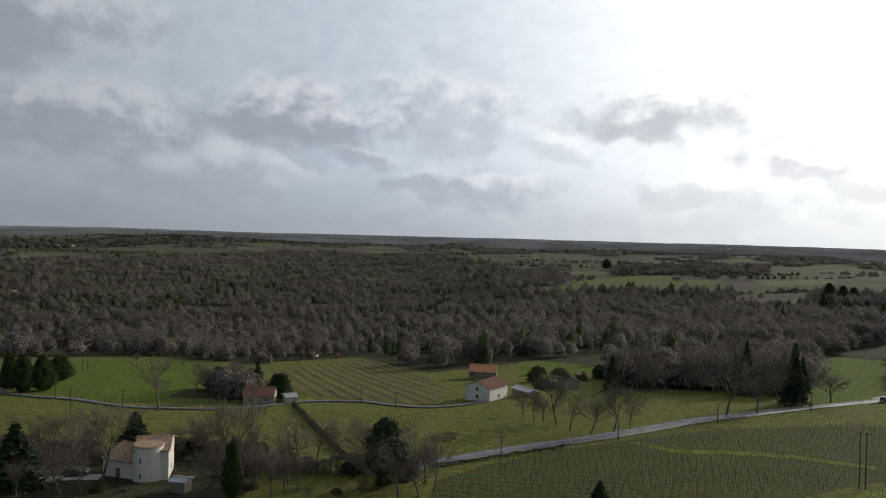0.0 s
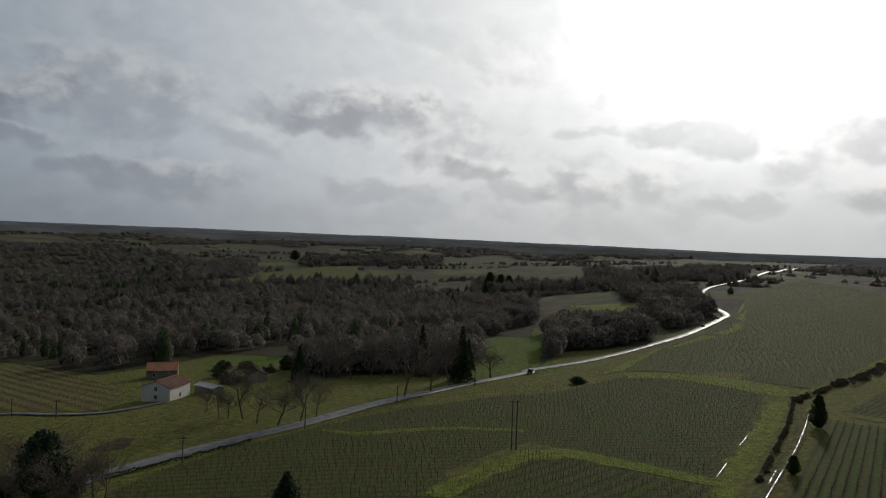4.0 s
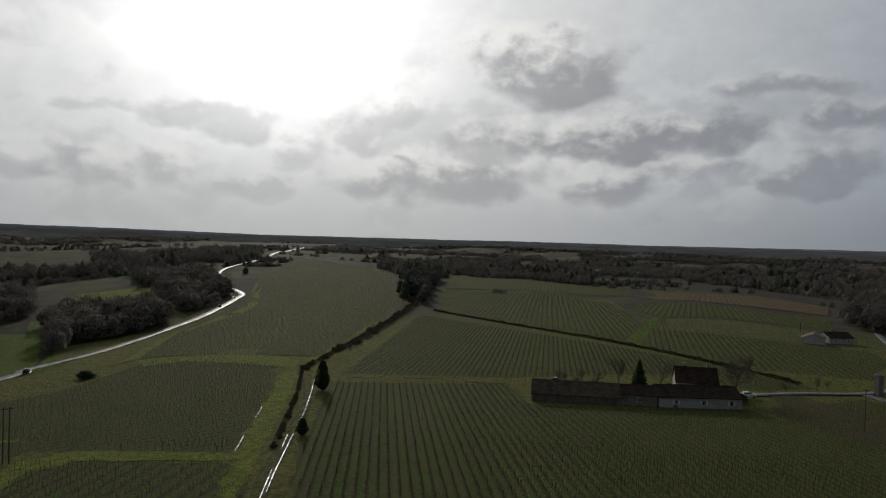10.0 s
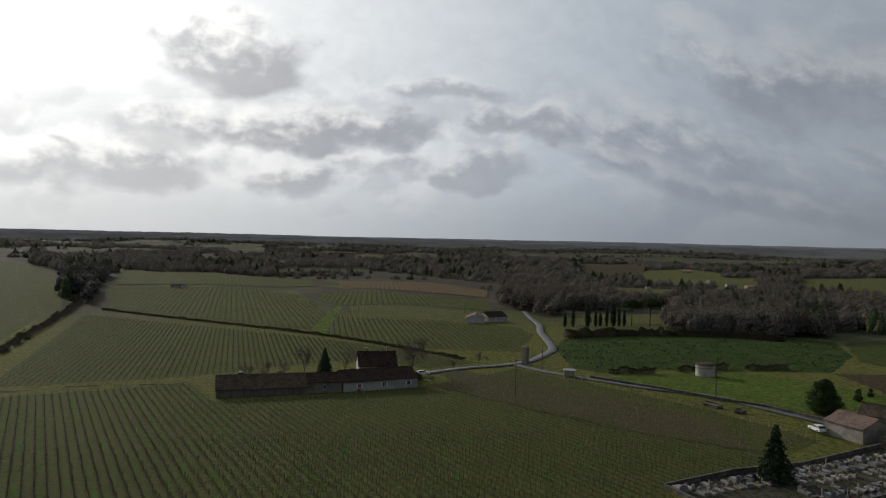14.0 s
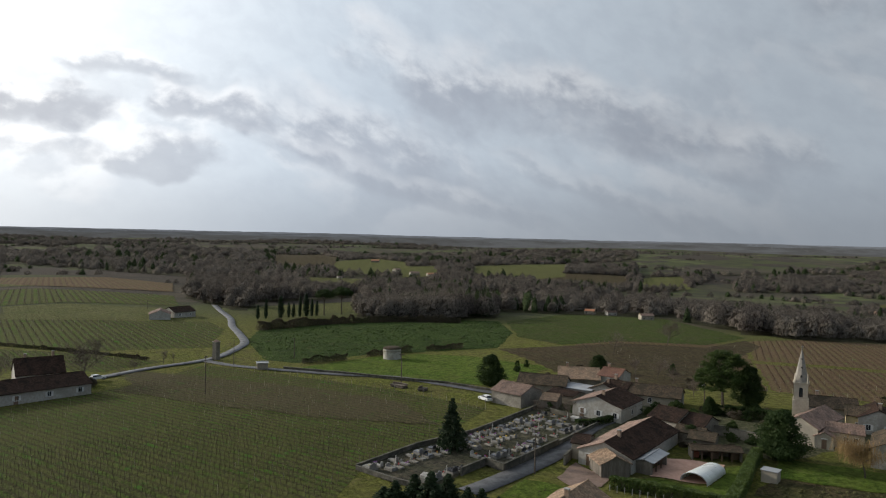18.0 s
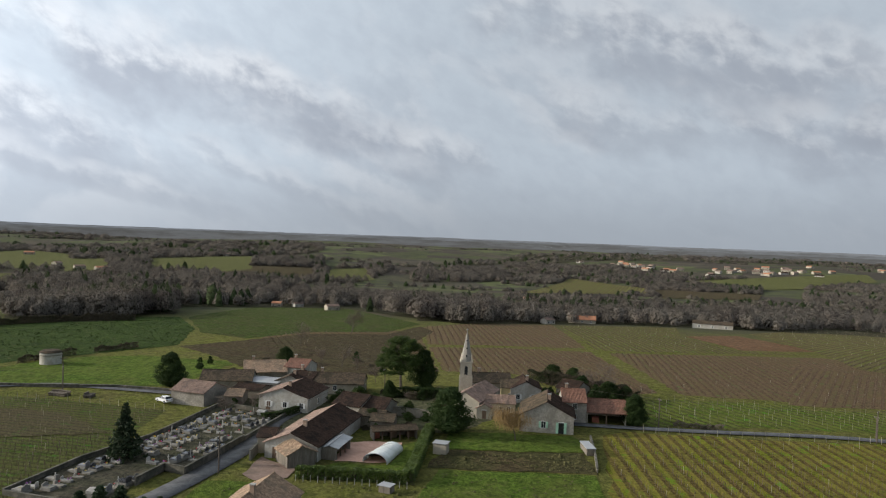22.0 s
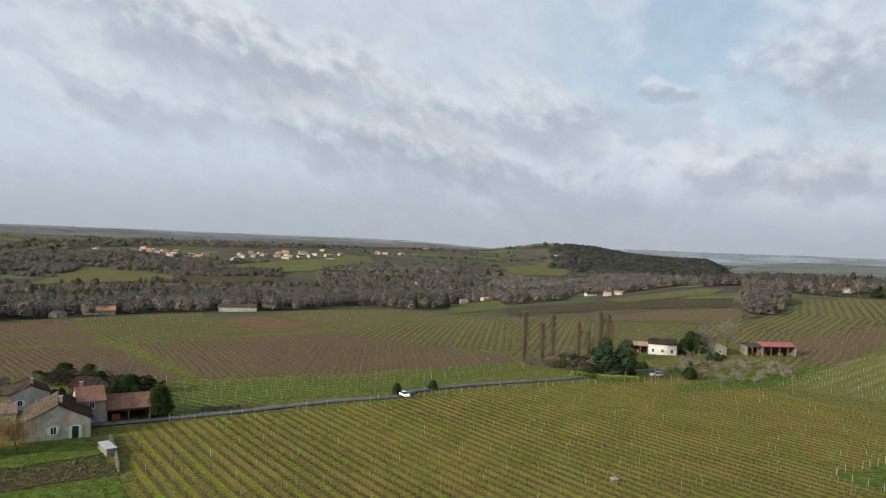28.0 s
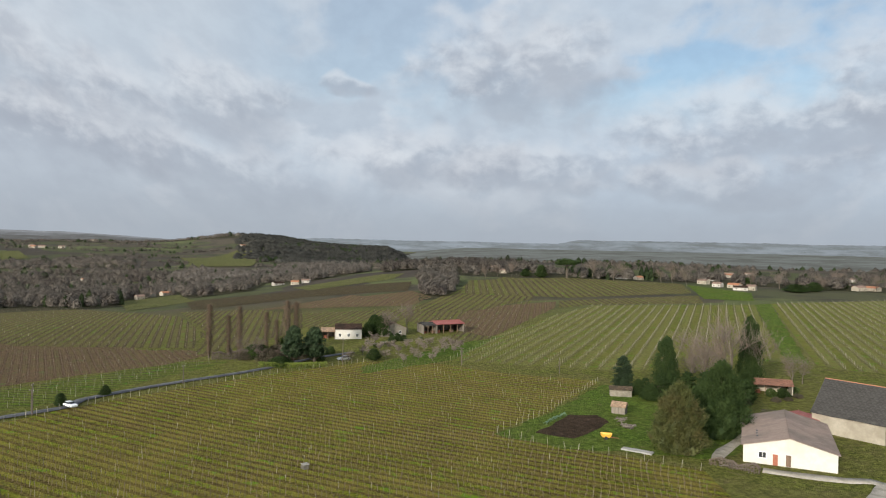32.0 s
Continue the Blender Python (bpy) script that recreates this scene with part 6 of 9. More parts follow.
poplar = poplar_tree()
plant(poplar, [(x, y, h / 16.0) for x, y, h in TREES["poplar"]], group="row of bare poplars")
orchard = bare(44, 5, "low pale leafless orchard tree", (M_BARK, M_TWIG_GREY), spread=1.3, splits=(6, 5, 3), trunk_share=0.5)
plant(orchard, [(x, y, h / 5.0) for x, y, h in TREES["orchard"]], group="pale orchard trees")


def plant_sized(make, key, high, wide, group=""):
    """Plants copies stretched to their own height and width."""
    spots = TREES[key]
    proto = make()
    obs = [copy_thing(proto, Matrix()) for _ in spots[1:]] + [proto]
    for ob, (x, y, h, w) in zip(obs, spots):
        kw = (w or h * wide / high) / wide
        ob.matrix_basis = pose(x, y, ground(x, y), 0, 0, random.uniform(0, 360)) @ Matrix.Diagonal((kw, kw, h / high, 1))
        if group:
            ob["group"] = group


plant_sized(lambda: conifer(2, 10, 6.0, "dark green conifer with drooping tiers"), "spruce", 10, 6.0)
plant_sized(lambda: rounded(6, 10, 7.0, "dark black pine with dense rounded crown", M_NEEDLE, "black_pine", base=0.25, power=0.45, clumps=150), "black_pine", 10, 7.0)
plant_sized(lambda: rounded(12, 8, 7.5, "dense dark evergreen tree", base=0.06, power=0.45, clumps=260, per=70, size=0.13, clump=0.13), "evergreen", 8, 7.5)
plant_sized(lambda: rounded(17, 10, 2.6, "narrow dark green cypress tree", M_NEEDLE, "cypress", base=0.03, power=0.5, clumps=170, per=60, size=0.12, clump=0.24), "cypress", 10, 2.6, "cypresses")
plant_sized(lambda: umbrella_pine(5, 14, 12.0, "umbrella pine with broad dark crown"), "umbrella", 14, 12.0)


def feathery_tree(seed, height, width, label, mat):
    """A dense conifer of overlapping feathery sprays on upswept boughs, clothed to the ground."""
    r = np.random.default_rng(seed)
    boughs, per = 640, 30
    f = r.random(boughs) ** 0.85
    a = r.uniform(0, 6.283, boughs)
    prof = np.clip((1 - f) ** 0.62 * (0.62 + 0.38 * np.minimum(f * 4, 1)), 0.03, 1)
    lobe = 1 + 0.16 * np.sin(a * 4 + f * 9 + seed) + 0.1 * np.sin(a * 9 - f * 17)
    q = width / 2 * prof * lobe * r.uniform(0.55, 1.0, boughs)
    tip = np.stack([np.cos(a) * q, np.sin(a) * q, height * (0.03 + 0.95 * f)], -1)
    out = np.stack([np.cos(a), np.sin(a), 0.55 + 0.9 * f], -1)
    out /= np.linalg.norm(out, axis=1)[:, None]
    c, d = np.repeat(tip, per, 0), np.repeat(out, per, 0)
    n = len(c)
    d = d + 0.55 * r.normal(size=(n, 3))
    d /= np.linalg.norm(d, axis=1)[:, None]
    c = c + 0.34 * r.normal(size=(n, 3)) - d * r.uniform(0.0, 0.7, n)[:, None]
    side = np.cross(d, r.normal(size=(n, 3)))
    side /= np.linalg.norm(side, axis=1)[:, None]
    l, w = r.uniform(0.4, 0.95, n)[:, None], r.uniform(0.05, 0.11, n)[:, None]
    v = np.stack([c - side * w, c + side * w, c + d * l], 1).reshape(-1, 3)
    heart = lumpy_dome(r, width * 0.5, height * 0.72, 0.05, 10)
    trunk = join([prism((0, 0, -0.2), (0, 0, height * 0.8), width * 0.03, 0.05, 6)])
    return make_tree("leyland_cypress", trunk, join([heart, (v, np.arange(len(v)).reshape(-1, 3))]), (M_BARK, mat), label)


for seed, (x, y, h, wide), label, mat in zip((23, 29), TREES["laurel"], ("broad olive-green leyland cypress with some browned sprays", "tall dark green leyland cypress with feathery boughs"), (M_LEAF_OLIVE, M_LEAF)):
    tree = feathery_tree(seed, h, wide, label, mat)
    tree.matrix_basis = pose(x, y, ground(x, y))


def stone_pine(seed, height, width, label):
    """A pine with a tall forked stem and broad cloud-like layers of needles with gaps between them."""
    r = random.Random(seed)
    sticks = [prism((0, 0, -0.2), (0.25, 0.1, height * 0.45), height * 0.026, height * 0.02, 6)]
    cs, rs = [], []
    for k in range(76):
        a = k * 2.4
        level = r.uniform(0.34, 0.95)
        reach = width / 2 * math.sqrt(max(0.06, 1 - ((level - 0.54) / 0.42) ** 2)) * math.sqrt(r.uniform(0.2, 1))
        c = (math.cos(a) * reach, math.sin(a) * reach, height * level + r.uniform(-0.3, 0.3))
        sticks.append(prism((0.25, 0.1, height * r.uniform(0.28, 0.55)), c, height * 0.008, 0.05))
        for _ in range(7):
            cs.append((c[0] + r.gauss(0, width * 0.06), c[1] + r.gauss(0, width * 0.06), c[2] + r.gauss(0, height * 0.018)))
            rs.append(width * r.uniform(0.06, 0.10))
    return make_tree("stone_pine", join(sticks), leaf_cloud(seed, cs, np.array(rs), 110, 0.12, 0.6), (M_BARK, M_LEAF_LIGHT), label)


for (x, y, h, wide) in TREES["oak"]:
    tree = stone_pine(15, h, wide, "large stone pine with layered cloudy dark green crown")
    tree.matrix_basis = pose(x, y, ground(x, y))


def willow():
    r = random.Random(4)
    segs = branches(51, 7.6, 0.95, levels=2, splits=(7, 4, 3), trunk_share=0.35)
    tips = [s[1] for s in segs if s[4] >= 1 and s[1].z > 2.2]
    bits = []
    for p in tips:
        for _ in range(17):
            o = Vector((p.x + r.gauss(0, 0.85), p.y + r.gauss(0, 0.85), p.z + r.uniform(-0.2, 0.6)))
            low = o - Vector((r.gauss(-0.03 * o.x, 0.2), r.gauss(-0.03 * o.y, 0.2), r.uniform(0.6, 1.7)))
            low.z = max(low.z, 1.9)
            bits.append(prism(o, low, 0.02, 0.01))
    return make_tree("weeping_willow", join([prism(a, b, max(c, 0.03), max(d, 0.02), 4) for a, b, c, d, _ in segs]), join(bits), (M_BARK, M_WILLOW), "leafless weeping willow with golden hanging shoots")


(wx, wy, wh, ww), = TREES["willow"]
tree = willow()
tree.matrix_basis = pose(wx, wy, ground(wx, wy))

# ---- building materials ----
WALLS = {
    "render_white": surface("pale_render", (0.34, 0.318, 0.275), (0.46, 0.437, 0.39), 1.8, 0.9, 0.2, (0.29, 0.268, 0.225)),
    "render_bright": surface("white_render", (0.53, 0.508, 0.45), (0.59, 0.567, 0.515), 0.8, 0.9, 0.05, (0.496, 0.464, 0.384)),
    "render_cream": surface("cream_render", (0.302, 0.269, 0.210), (0.354, 0.315, 0.249), 1.2, 0.9, 0.1, (0.216, 0.190, 0.144)),
    "render_yellow": surface("yellow_render", (0.416, 0.336, 0.176), (0.464, 0.384, 0.216), 1.2, 0.9, 0.1, (0.320, 0.256, 0.144)),
    "render_grey": surface("grey_render", (0.24, 0.215, 0.178), (0.36, 0.332, 0.286), 2.4, 0.9, 0.3, (0.19, 0.172, 0.142)),
    "stone": surface("rubble_stone", (0.173, 0.154, 0.122), (0.243, 0.218, 0.173), 3.0, 0.95, 0.5, (0.128, 0.115, 0.090)),
    "ashlar": surface("pale_limestone", (0.400, 0.352, 0.272), (0.480, 0.424, 0.328), 1.5, 0.9, 0.15, (0.288, 0.264, 0.216)),
    "boards": surface("weathered_boards", (0.136, 0.116, 0.092), (0.200, 0.176, 0.144), 2.5, 0.9, 0.3, (0.096, 0.080, 0.064), stretch=(4, 4, 0.4)),
}
ROOFS = {
    "tile_dark": surface("dark_brown_tiles", (0.022, 0.014, 0.011), (0.066, 0.040, 0.028), 2.6, 0.95, 0.6, (0.018, 0.015, 0.013), big=0.2, spec=0.08),
    "tile_lichen": surface("mossy_tiles", (0.042, 0.033, 0.024), (0.118, 0.084, 0.056), 2.6, 0.95, 0.6, (0.036, 0.034, 0.023), big=0.25, spec=0.1),
    "tile_warm": surface("weathered_orange_tiles", (0.17, 0.105, 0.066), (0.37, 0.255, 0.165), 2.6, 0.9, 0.6, (0.144, 0.112, 0.079), big=0.3),
    "tile_pink": surface("pinkish_tiles", (0.15, 0.096, 0.072), (0.29, 0.195, 0.15), 2.6, 0.9, 0.6, (0.109, 0.083, 0.066), big=0.25),
    "tile_red": surface("red_tiles", (0.112, 0.052, 0.035), (0.235, 0.115, 0.075), 2.6, 0.9, 0.6, (0.108, 0.061, 0.043), big=0.25),
    "tile_orange": surface("orange_tiles", (0.346, 0.144, 0.072), (0.389, 0.187, 0.101), 2.5, 0.85, 0.3, (0.274, 0.122, 0.072)),
    "slate": surface("grey_slates", (0.036, 0.034, 0.032), (0.066, 0.062, 0.056), 1.2, 0.9, 0.4, (0.026, 0.025, 0.023), big=0.3, spec=0.15),
    "sheet_white": surface("pale_sheet_roof", (0.277, 0.282, 0.287), (0.312, 0.318, 0.323), 1.0, 0.55, 0.0, (0.227, 0.232, 0.237)),
    "sheet_red": surface("red_sheet_roof", (0.215, 0.062, 0.050), (0.26, 0.085, 0.068), 1.0, 0.6, 0.0, (0.202, 0.050, 0.043)),
    "sheet_brown": surface("brown_fibre_sheets", (0.24, 0.175, 0.140), (0.29, 0.22, 0.18), 1.0, 0.85, 0.05, (0.158, 0.126, 0.108)),
}
M_GLASS = surface("dark_window_glass", (0.02, 0.022, 0.025), (0.035, 0.037, 0.04), 1.0, 0.12, spec=0.7)
M_FRAME = surface("painted_frames", (0.60, 0.60, 0.57), (0.68, 0.67, 0.64), 2.0, 0.6)
M_WOODDOOR = surface("brown_doors", (0.13, 0.085, 0.055), (0.18, 0.12, 0.08), 2.0, 0.7, stretch=(6, 6, 0.6))
M_RUST = surface("rust_red_doors", (0.25, 0.085, 0.05), (0.30, 0.11, 0.065), 2.0, 0.8)
M_GREEN = surface("pale_green_paint", (0.30, 0.50, 0.36), (0.36, 0.56, 0.42), 2.0, 0.6)
M_BRICK = surface("chimney_brick", (0.30, 0.20, 0.14), (0.40, 0.29, 0.21), 3.0, 0.9, 0.3)
M_WALLTOP = surface("old_boundary_wall", (0.060, 0.056, 0.044), (0.145, 0.130, 0.104), 0.9, 0.95, 0.4, (0.045, 0.046, 0.034), big=0.3)
M_POLE = surface("tarred_pole", (0.075, 0.06, 0.048), (0.11, 0.09, 0.072), 2.0, 0.9)
M_CONCRETE = surface("concrete_pole", (0.27, 0.26, 0.235), (0.35, 0.335, 0.305), 2.0, 0.85)
M_METAL = surface("grey_metal", (0.3, 0.3, 0.3), (0.36, 0.36, 0.36), 2.0, 0.45, metal=0.7)


def box_geo(x0, x1, y0, y1, z0, z1):
    v = [(x, y, z) for x in (x0, x1) for y in (y0, y1) for z in (z0, z1)]
    f = [(0, 1, 3), (0, 3, 2), (4, 6, 7), (4, 7, 5), (0, 4, 5), (0, 5, 1), (2, 3, 7), (2, 7, 6), (0, 2, 6), (0, 6, 4), (1, 5, 7), (1, 7, 3)]
    return np.array(v, float), np.array(f)


def part(name, geo, mat, parent, label=""):
    ob = new(name, mesh_of(name, geo[0], geo[1], [mat]))
    ob.parent = parent
    if label:
        ob["label"] = label
    return ob


def cyl_geo(r, z0, z1, n=12, r1=None, x=0.0, y=0.0):
    a = np.arange(n) * 2 * math.pi / n
    r1 = r if r1 is None else r1
    v = np.concatenate([np.stack([x + np.cos(a) * r, y + np.sin(a) * r, np.full(n, z0)], -1), np.stack([x + np.cos(a) * r1, y + np.sin(a) * r1, np.full(n, z1)], -1)])
    f = []
    for i in range(n):
        j = (i + 1) % n
        f += [(i, j, n + j), (i, n + j, n + i)]
    for i in range(1, n - 1):
        f += [(n, n + i, n + i + 1), (0, i + 1, i)]
    return v, np.array(f)


def gable_geo(w, d, h, rise, ridge):
    """A solid body with gable ends; the ridge runs along x or y."""
    if ridge == "y":
        v, f = gable_geo(d, w, h, rise, "x")
        return np.stack([v[:, 1], v[:, 0], v[:, 2]], -1), f[:, ::-1]
    x, y = w / 2, d / 2
    v = np.array([(-x, -y, -0.6), (x, -y, -0.6), (x, y, -0.6), (-x, y, -0.6), (-x, -y, h), (x, -y, h), (x, y, h), (-x, y, h), (-x, 0, h + rise - 0.06), (x, 0, h + rise - 0.06)])
    f = np.array([(0, 1, 5), (0, 5, 4), (2, 3, 7), (2, 7, 6), (1, 2, 6), (1, 6, 5), (5, 6, 9), (3, 0, 4), (3, 4, 7), (7, 4, 8), (4, 5, 9), (4, 9, 8), (6, 7, 8), (6, 8, 9)])
    return v, f


def roof_geo(w, d, h, rise, ridge, side, over=0.4, ripple=0.05, pitch=0.28, thick=0.12):
    """One slope of a roof with rows of round tiles running down it; side -1 or 1."""
    length, half = (w, d / 2) if ridge == "x" else (d, w / 2)
    n = max(4, int((length + 2 * over * 0.6) / pitch))
    sub = 4 if n < 110 else 2
    s = np.linspace(-length / 2 - over * 0.6, length / 2 + over * 0.6, n * sub + 1)
    wave = ripple * np.abs(np.sin(np.arange(n * sub + 1) * math.pi / sub)) if ripple else np.zeros(n * sub + 1)
    rows, slope = 5, rise / half
    t = np.linspace(0, half + over, rows)
    sag = -0.06 * np.sin(np.pi * np.arange(rows) / (rows - 1)) * (1 if ripple else 0)
    top = np.stack([np.stack([s, np.full_like(s, side * q), h + rise + thick - q * slope + wave + g + 0.03 * np.sin(s * 0.7 + q)], -1) for q, g in zip(t, sag)])
    low = top.copy()
    low[..., 2] -= thick + wave
    m = len(s)
    v = np.concatenate([top.reshape(-1, 3), low.reshape(-1, 3)])
    f, o = [], rows * m
    i, j = np.meshgrid(np.arange(rows - 1), np.arange(m - 1), indexing="ij")
    a, b, c, e = i * m + j, i * m + j + 1, (i + 1) * m + j + 1, (i + 1) * m + j
    for base in (0, o):
        f += [np.stack([a + base, b + base, c + base], -1).reshape(-1, 3), np.stack([a + base, c + base, e + base], -1).reshape(-1, 3)]
    k = np.arange(m - 1)
    last = (rows - 1) * m
    f += [np.stack([last + k, last + k + 1, o + last + k + 1], -1), np.stack([last + k, o + last + k + 1, o + last + k], -1)]
    for col in (0, m - 1):
        r = np.arange(rows - 1) * m + col
        f += [np.stack([r, r + m, r + m + o], -1), np.stack([r, r + m + o, r + o], -1)]
    if ridge == "y":
        v = np.stack([v[:, 1], v[:, 0], v[:, 2]], -1)
    return v, np.concatenate(f)


def window(parent, x, z, w, h, y, face="front", shutters=None, door=None, arch=False):
    """A framed window or a door on a wall; face front or side (+x)."""
    def put(x0, x1, o0, o1, z0, z1):
        if face == "front":
            return box_geo(x0, x1, y - o1, y - o0, z0, z1)
        return box_geo(y + o0, y + o1, x0, x1, z0, z1)
    if door:
        ob = part("door", put(x - w / 2, x + w / 2, -0.05, 0.05, z, z + h), door, parent)
        part("lintel", put(x - w / 2 - 0.12, x + w / 2 + 0.12, -0.05, 0.035, z + h, z + h + 0.16), M_FRAME, ob)
        return ob
    bits = [put(x - w / 2 - 0.08, x - w / 2, -0.05, 0.06, z, z + h), put(x + w / 2, x + w / 2 + 0.08, -0.05, 0.06, z, z + h),
            put(x - w / 2 - 0.08, x + w / 2 + 0.08, -0.05, 0.06, z + h, z + h + 0.1), put(x - w / 2 - 0.14, x + w / 2 + 0.14, -0.05, 0.1, z - 0.1, z), put(x - 0.03, x + 0.03, -0.05, 0.05, z, z + h)]
    ob = part("window", join(bits), M_FRAME, parent)
    part("pane", put(x - w / 2, x + w / 2, -0.04, 0.02, z, z + h), M_GLASS, ob)
    if shutters:
        for s in (-1, 1):
            c = x + s * (w / 2 + 0.08 + w / 4)
            part("shutter", put(c - w / 4, c + w / 4, 0.0, 0.07, z, z + h), shutters, ob)
    return ob


def chimney(parent, x, y, z, tall=1.2, mat=None):
    ob = part("chimney", box_geo(x - 0.32, x + 0.32, y - 0.25, y + 0.25, z - 0.8, z + tall), mat or M_BRICK, parent)
    part("chimney_cap", box_geo(x - 0.4, x + 0.4, y - 0.33, y + 0.33, z + tall, z + tall + 0.12), M_CONCRETE, ob)


HOUSES = []


def house(name, label, x, y, turn, w, d, wall, rise, ridge, wm, rm, wins=0, door=0, chim=0, bays=0, green=0, farm=0, villa=0, ridgecap=0, rm_back=""):
    root = new(name)
    HOUSES.append((x, y, math.hypot(w, d) / 2))
    root.empty_display_size = 0.5
    root.matrix_basis = pose(x, y, ground(x, y), 0, 0, turn)
    tagged(root, label, "outbuilding" if name == "outbuilding" else name)
    wm_, rm_ = WALLS[wm], ROOFS[rm]
    if bays:
        t = 0.25
        part("wall", box_geo(-w / 2, w / 2, d / 2 - t, d / 2, -0.6, wall), wm_, root)
        for s in (-1, 1):
            part("wall", box_geo(min(s * w / 2, s * (w / 2 - t)), max(s * w / 2, s * (w / 2 - t)), -d / 2, d / 2 - t, -0.6, wall), wm_, root)
        for k in range(1, bays + 1):
            px = -w / 2 + w * k / (bays + 1)
            part("post", box_geo(px - 0.12, px + 0.12, -d / 2 + 0.05, -d / 2 + 0.3, -0.6, wall + 0.05), M_WOODDOOR, root)
        part("beam", box_geo(-w / 2, w / 2, -d / 2, -d / 2 + 0.25, wall - 0.25, wall), M_WOODDOOR, root)
        for k in range(bays + 1):
            if k % 2 == 0:
                px = -w / 2 + w * (k + 0.5) / (bays + 1)
                part("stored_crate", box_geo(px - 0.8, px + 0.7, -d / 2 + 1.5, -d / 2 + 3.0, -0.3, 1.1), M_WOODDOOR if k else M_RUST, root)
    else:
        part("wall", gable_geo(w, d, wall, rise, ridge), wm_, root)
    flat = rm.startswith("sheet") or rm == "slate"
    for s in (-1, 1):
        part("roof", roof_geo(w, d, wall, rise, ridge, s, ripple=0.02 if flat else 0.055, pitch=0.5 if flat else 0.3), ROOFS[rm_back] if rm_back and s < 0 else rm_, root)
    length = w if ridge == "x" else d
    cap = prism((-length / 2 - 0.2, 0, wall + rise + 0.12), (length / 2 + 0.2, 0, wall + rise + 0.12), 0.13, 0.13, 6)
    if ridge == "y":
        cap = (np.stack([-cap[0][:, 1], cap[0][:, 0], cap[0][:, 2]], -1), cap[1])
    part("ridge", cap, ROOFS["tile_orange"] if ridgecap else rm_, root)
    if rm == "slate" and rise > 4:
        # courses of slates on the slope above the yard
        half, slope = d / 2, rise / (d / 2)
        tilt = math.degrees(math.atan(slope))
        nx, ny = int(w / 0.95), int(math.hypot(half, rise) / 0.62)
        slate = mesh_of("slate", *box_geo(-0.46, 0.46, -0.36, 0.36, 0.0, 0.035), [ROOFS["slate"]])
        rnd = random.Random(6)
        for i in range(nx):
            for j in range(ny):
                t = (j + 0.5) / ny * half
                ob = new("slate", slate)
                ob.parent = root
                ob.matrix_basis = pose(-w / 2 + (i + 0.5 + (j % 2) * 0.3 - 0.15) * w / nx, -t, wall + rise - t * slope + 0.17 + rnd.uniform(0, 0.02), tilt - 3, 0, rnd.uniform(-1.5, 1.5))
    front = -d / 2
    if green:
        window(root, -w * 0.06, 1.0, 0.9, 1.35, front, shutters=M_GREEN)
        dd = window(root, w * 0.27, 0.0, 1.1, 2.3, front, door=M_GLASS)
        for s in (-1, 1):
            part("shutter", box_geo(w * 0.27 + s * 0.85 - 0.27, w * 0.27 + s * 0.85 + 0.27, front - 0.08, front, 0.05, 2.3), M_GREEN, dd)
    if farm:
        window(root, -w * 0.29, 1.25, 1.2, 1.0, front)
        window(root, -w * 0.15, 0.0, 0.85, 2.1, front, door=M_RUST)
        window(root, -w * 0.01, 0.1, 0.85, 2.1, front, door=M_WOODDOOR)
        for k in range(5):
            window(root, -d * 0.4 + d * 0.2 * k, 0.4, 1.8, 2.4, w / 2, "side", door=M_WOODDOOR)
        for k in range(3):
            part("roof_pane", box_geo(-w * 0.36, -w * 0.36 + 1.2, front + 4.5 + k * 2.2, front + 5.2 + k * 2.2, wall + rise * 0.27 + 0.16, wall + rise * 0.27 + 0.2), M_GLASS, root)
    floors = 2 if wall >= 4.1 else 1
    if wins and not green:
        per = max(1, math.ceil(wins / floors))
        for fl in range(floors):
            for k in range(per):
                px = -w / 2 + w * (k + 0.5 + (0.12 if door else 0)) / per
                if abs(px) < w / 2 - 0.7:
                    window(root, px, 0.95 + fl * 2.3 if floors == 2 else 1.0, 0.85, 1.15, front, shutters=M_FRAME if wm == "render_white" and d > 8 else None)
        window(root, 0.0, 1.0, 0.8, 1.1, w / 2, "side")
    if door:
        window(root, -w * 0.3 if wins else 0.0, 0.0, 1.0, 2.1, front, door=M_WOODDOOR)
    for k in range(chim):
        along = (-0.28, 0.3)[k % 2] * length
        cx, cy = (along, 0.4) if ridge == "x" else (0.4, along)
        chimney(root, cx, cy, wall + rise + 0.1, 1.0 + 0.3 * k)
    if villa:
        part("stair_tower", cyl_geo(2.5, -0.6, wall + 0.75, 28, x=-0.6, y=front + 1.2), wm_, root)
        part("tower_cap", cyl_geo(2.65, wall + 0.75, wall + 1.0, 28, 2.4, x=-0.6, y=front + 1.2), ROOFS["tile_warm"], root)
        for z in (1.0, 3.6):
            window(root, -1.5, z, 0.45, 1.0, front - 1.12)
    return root


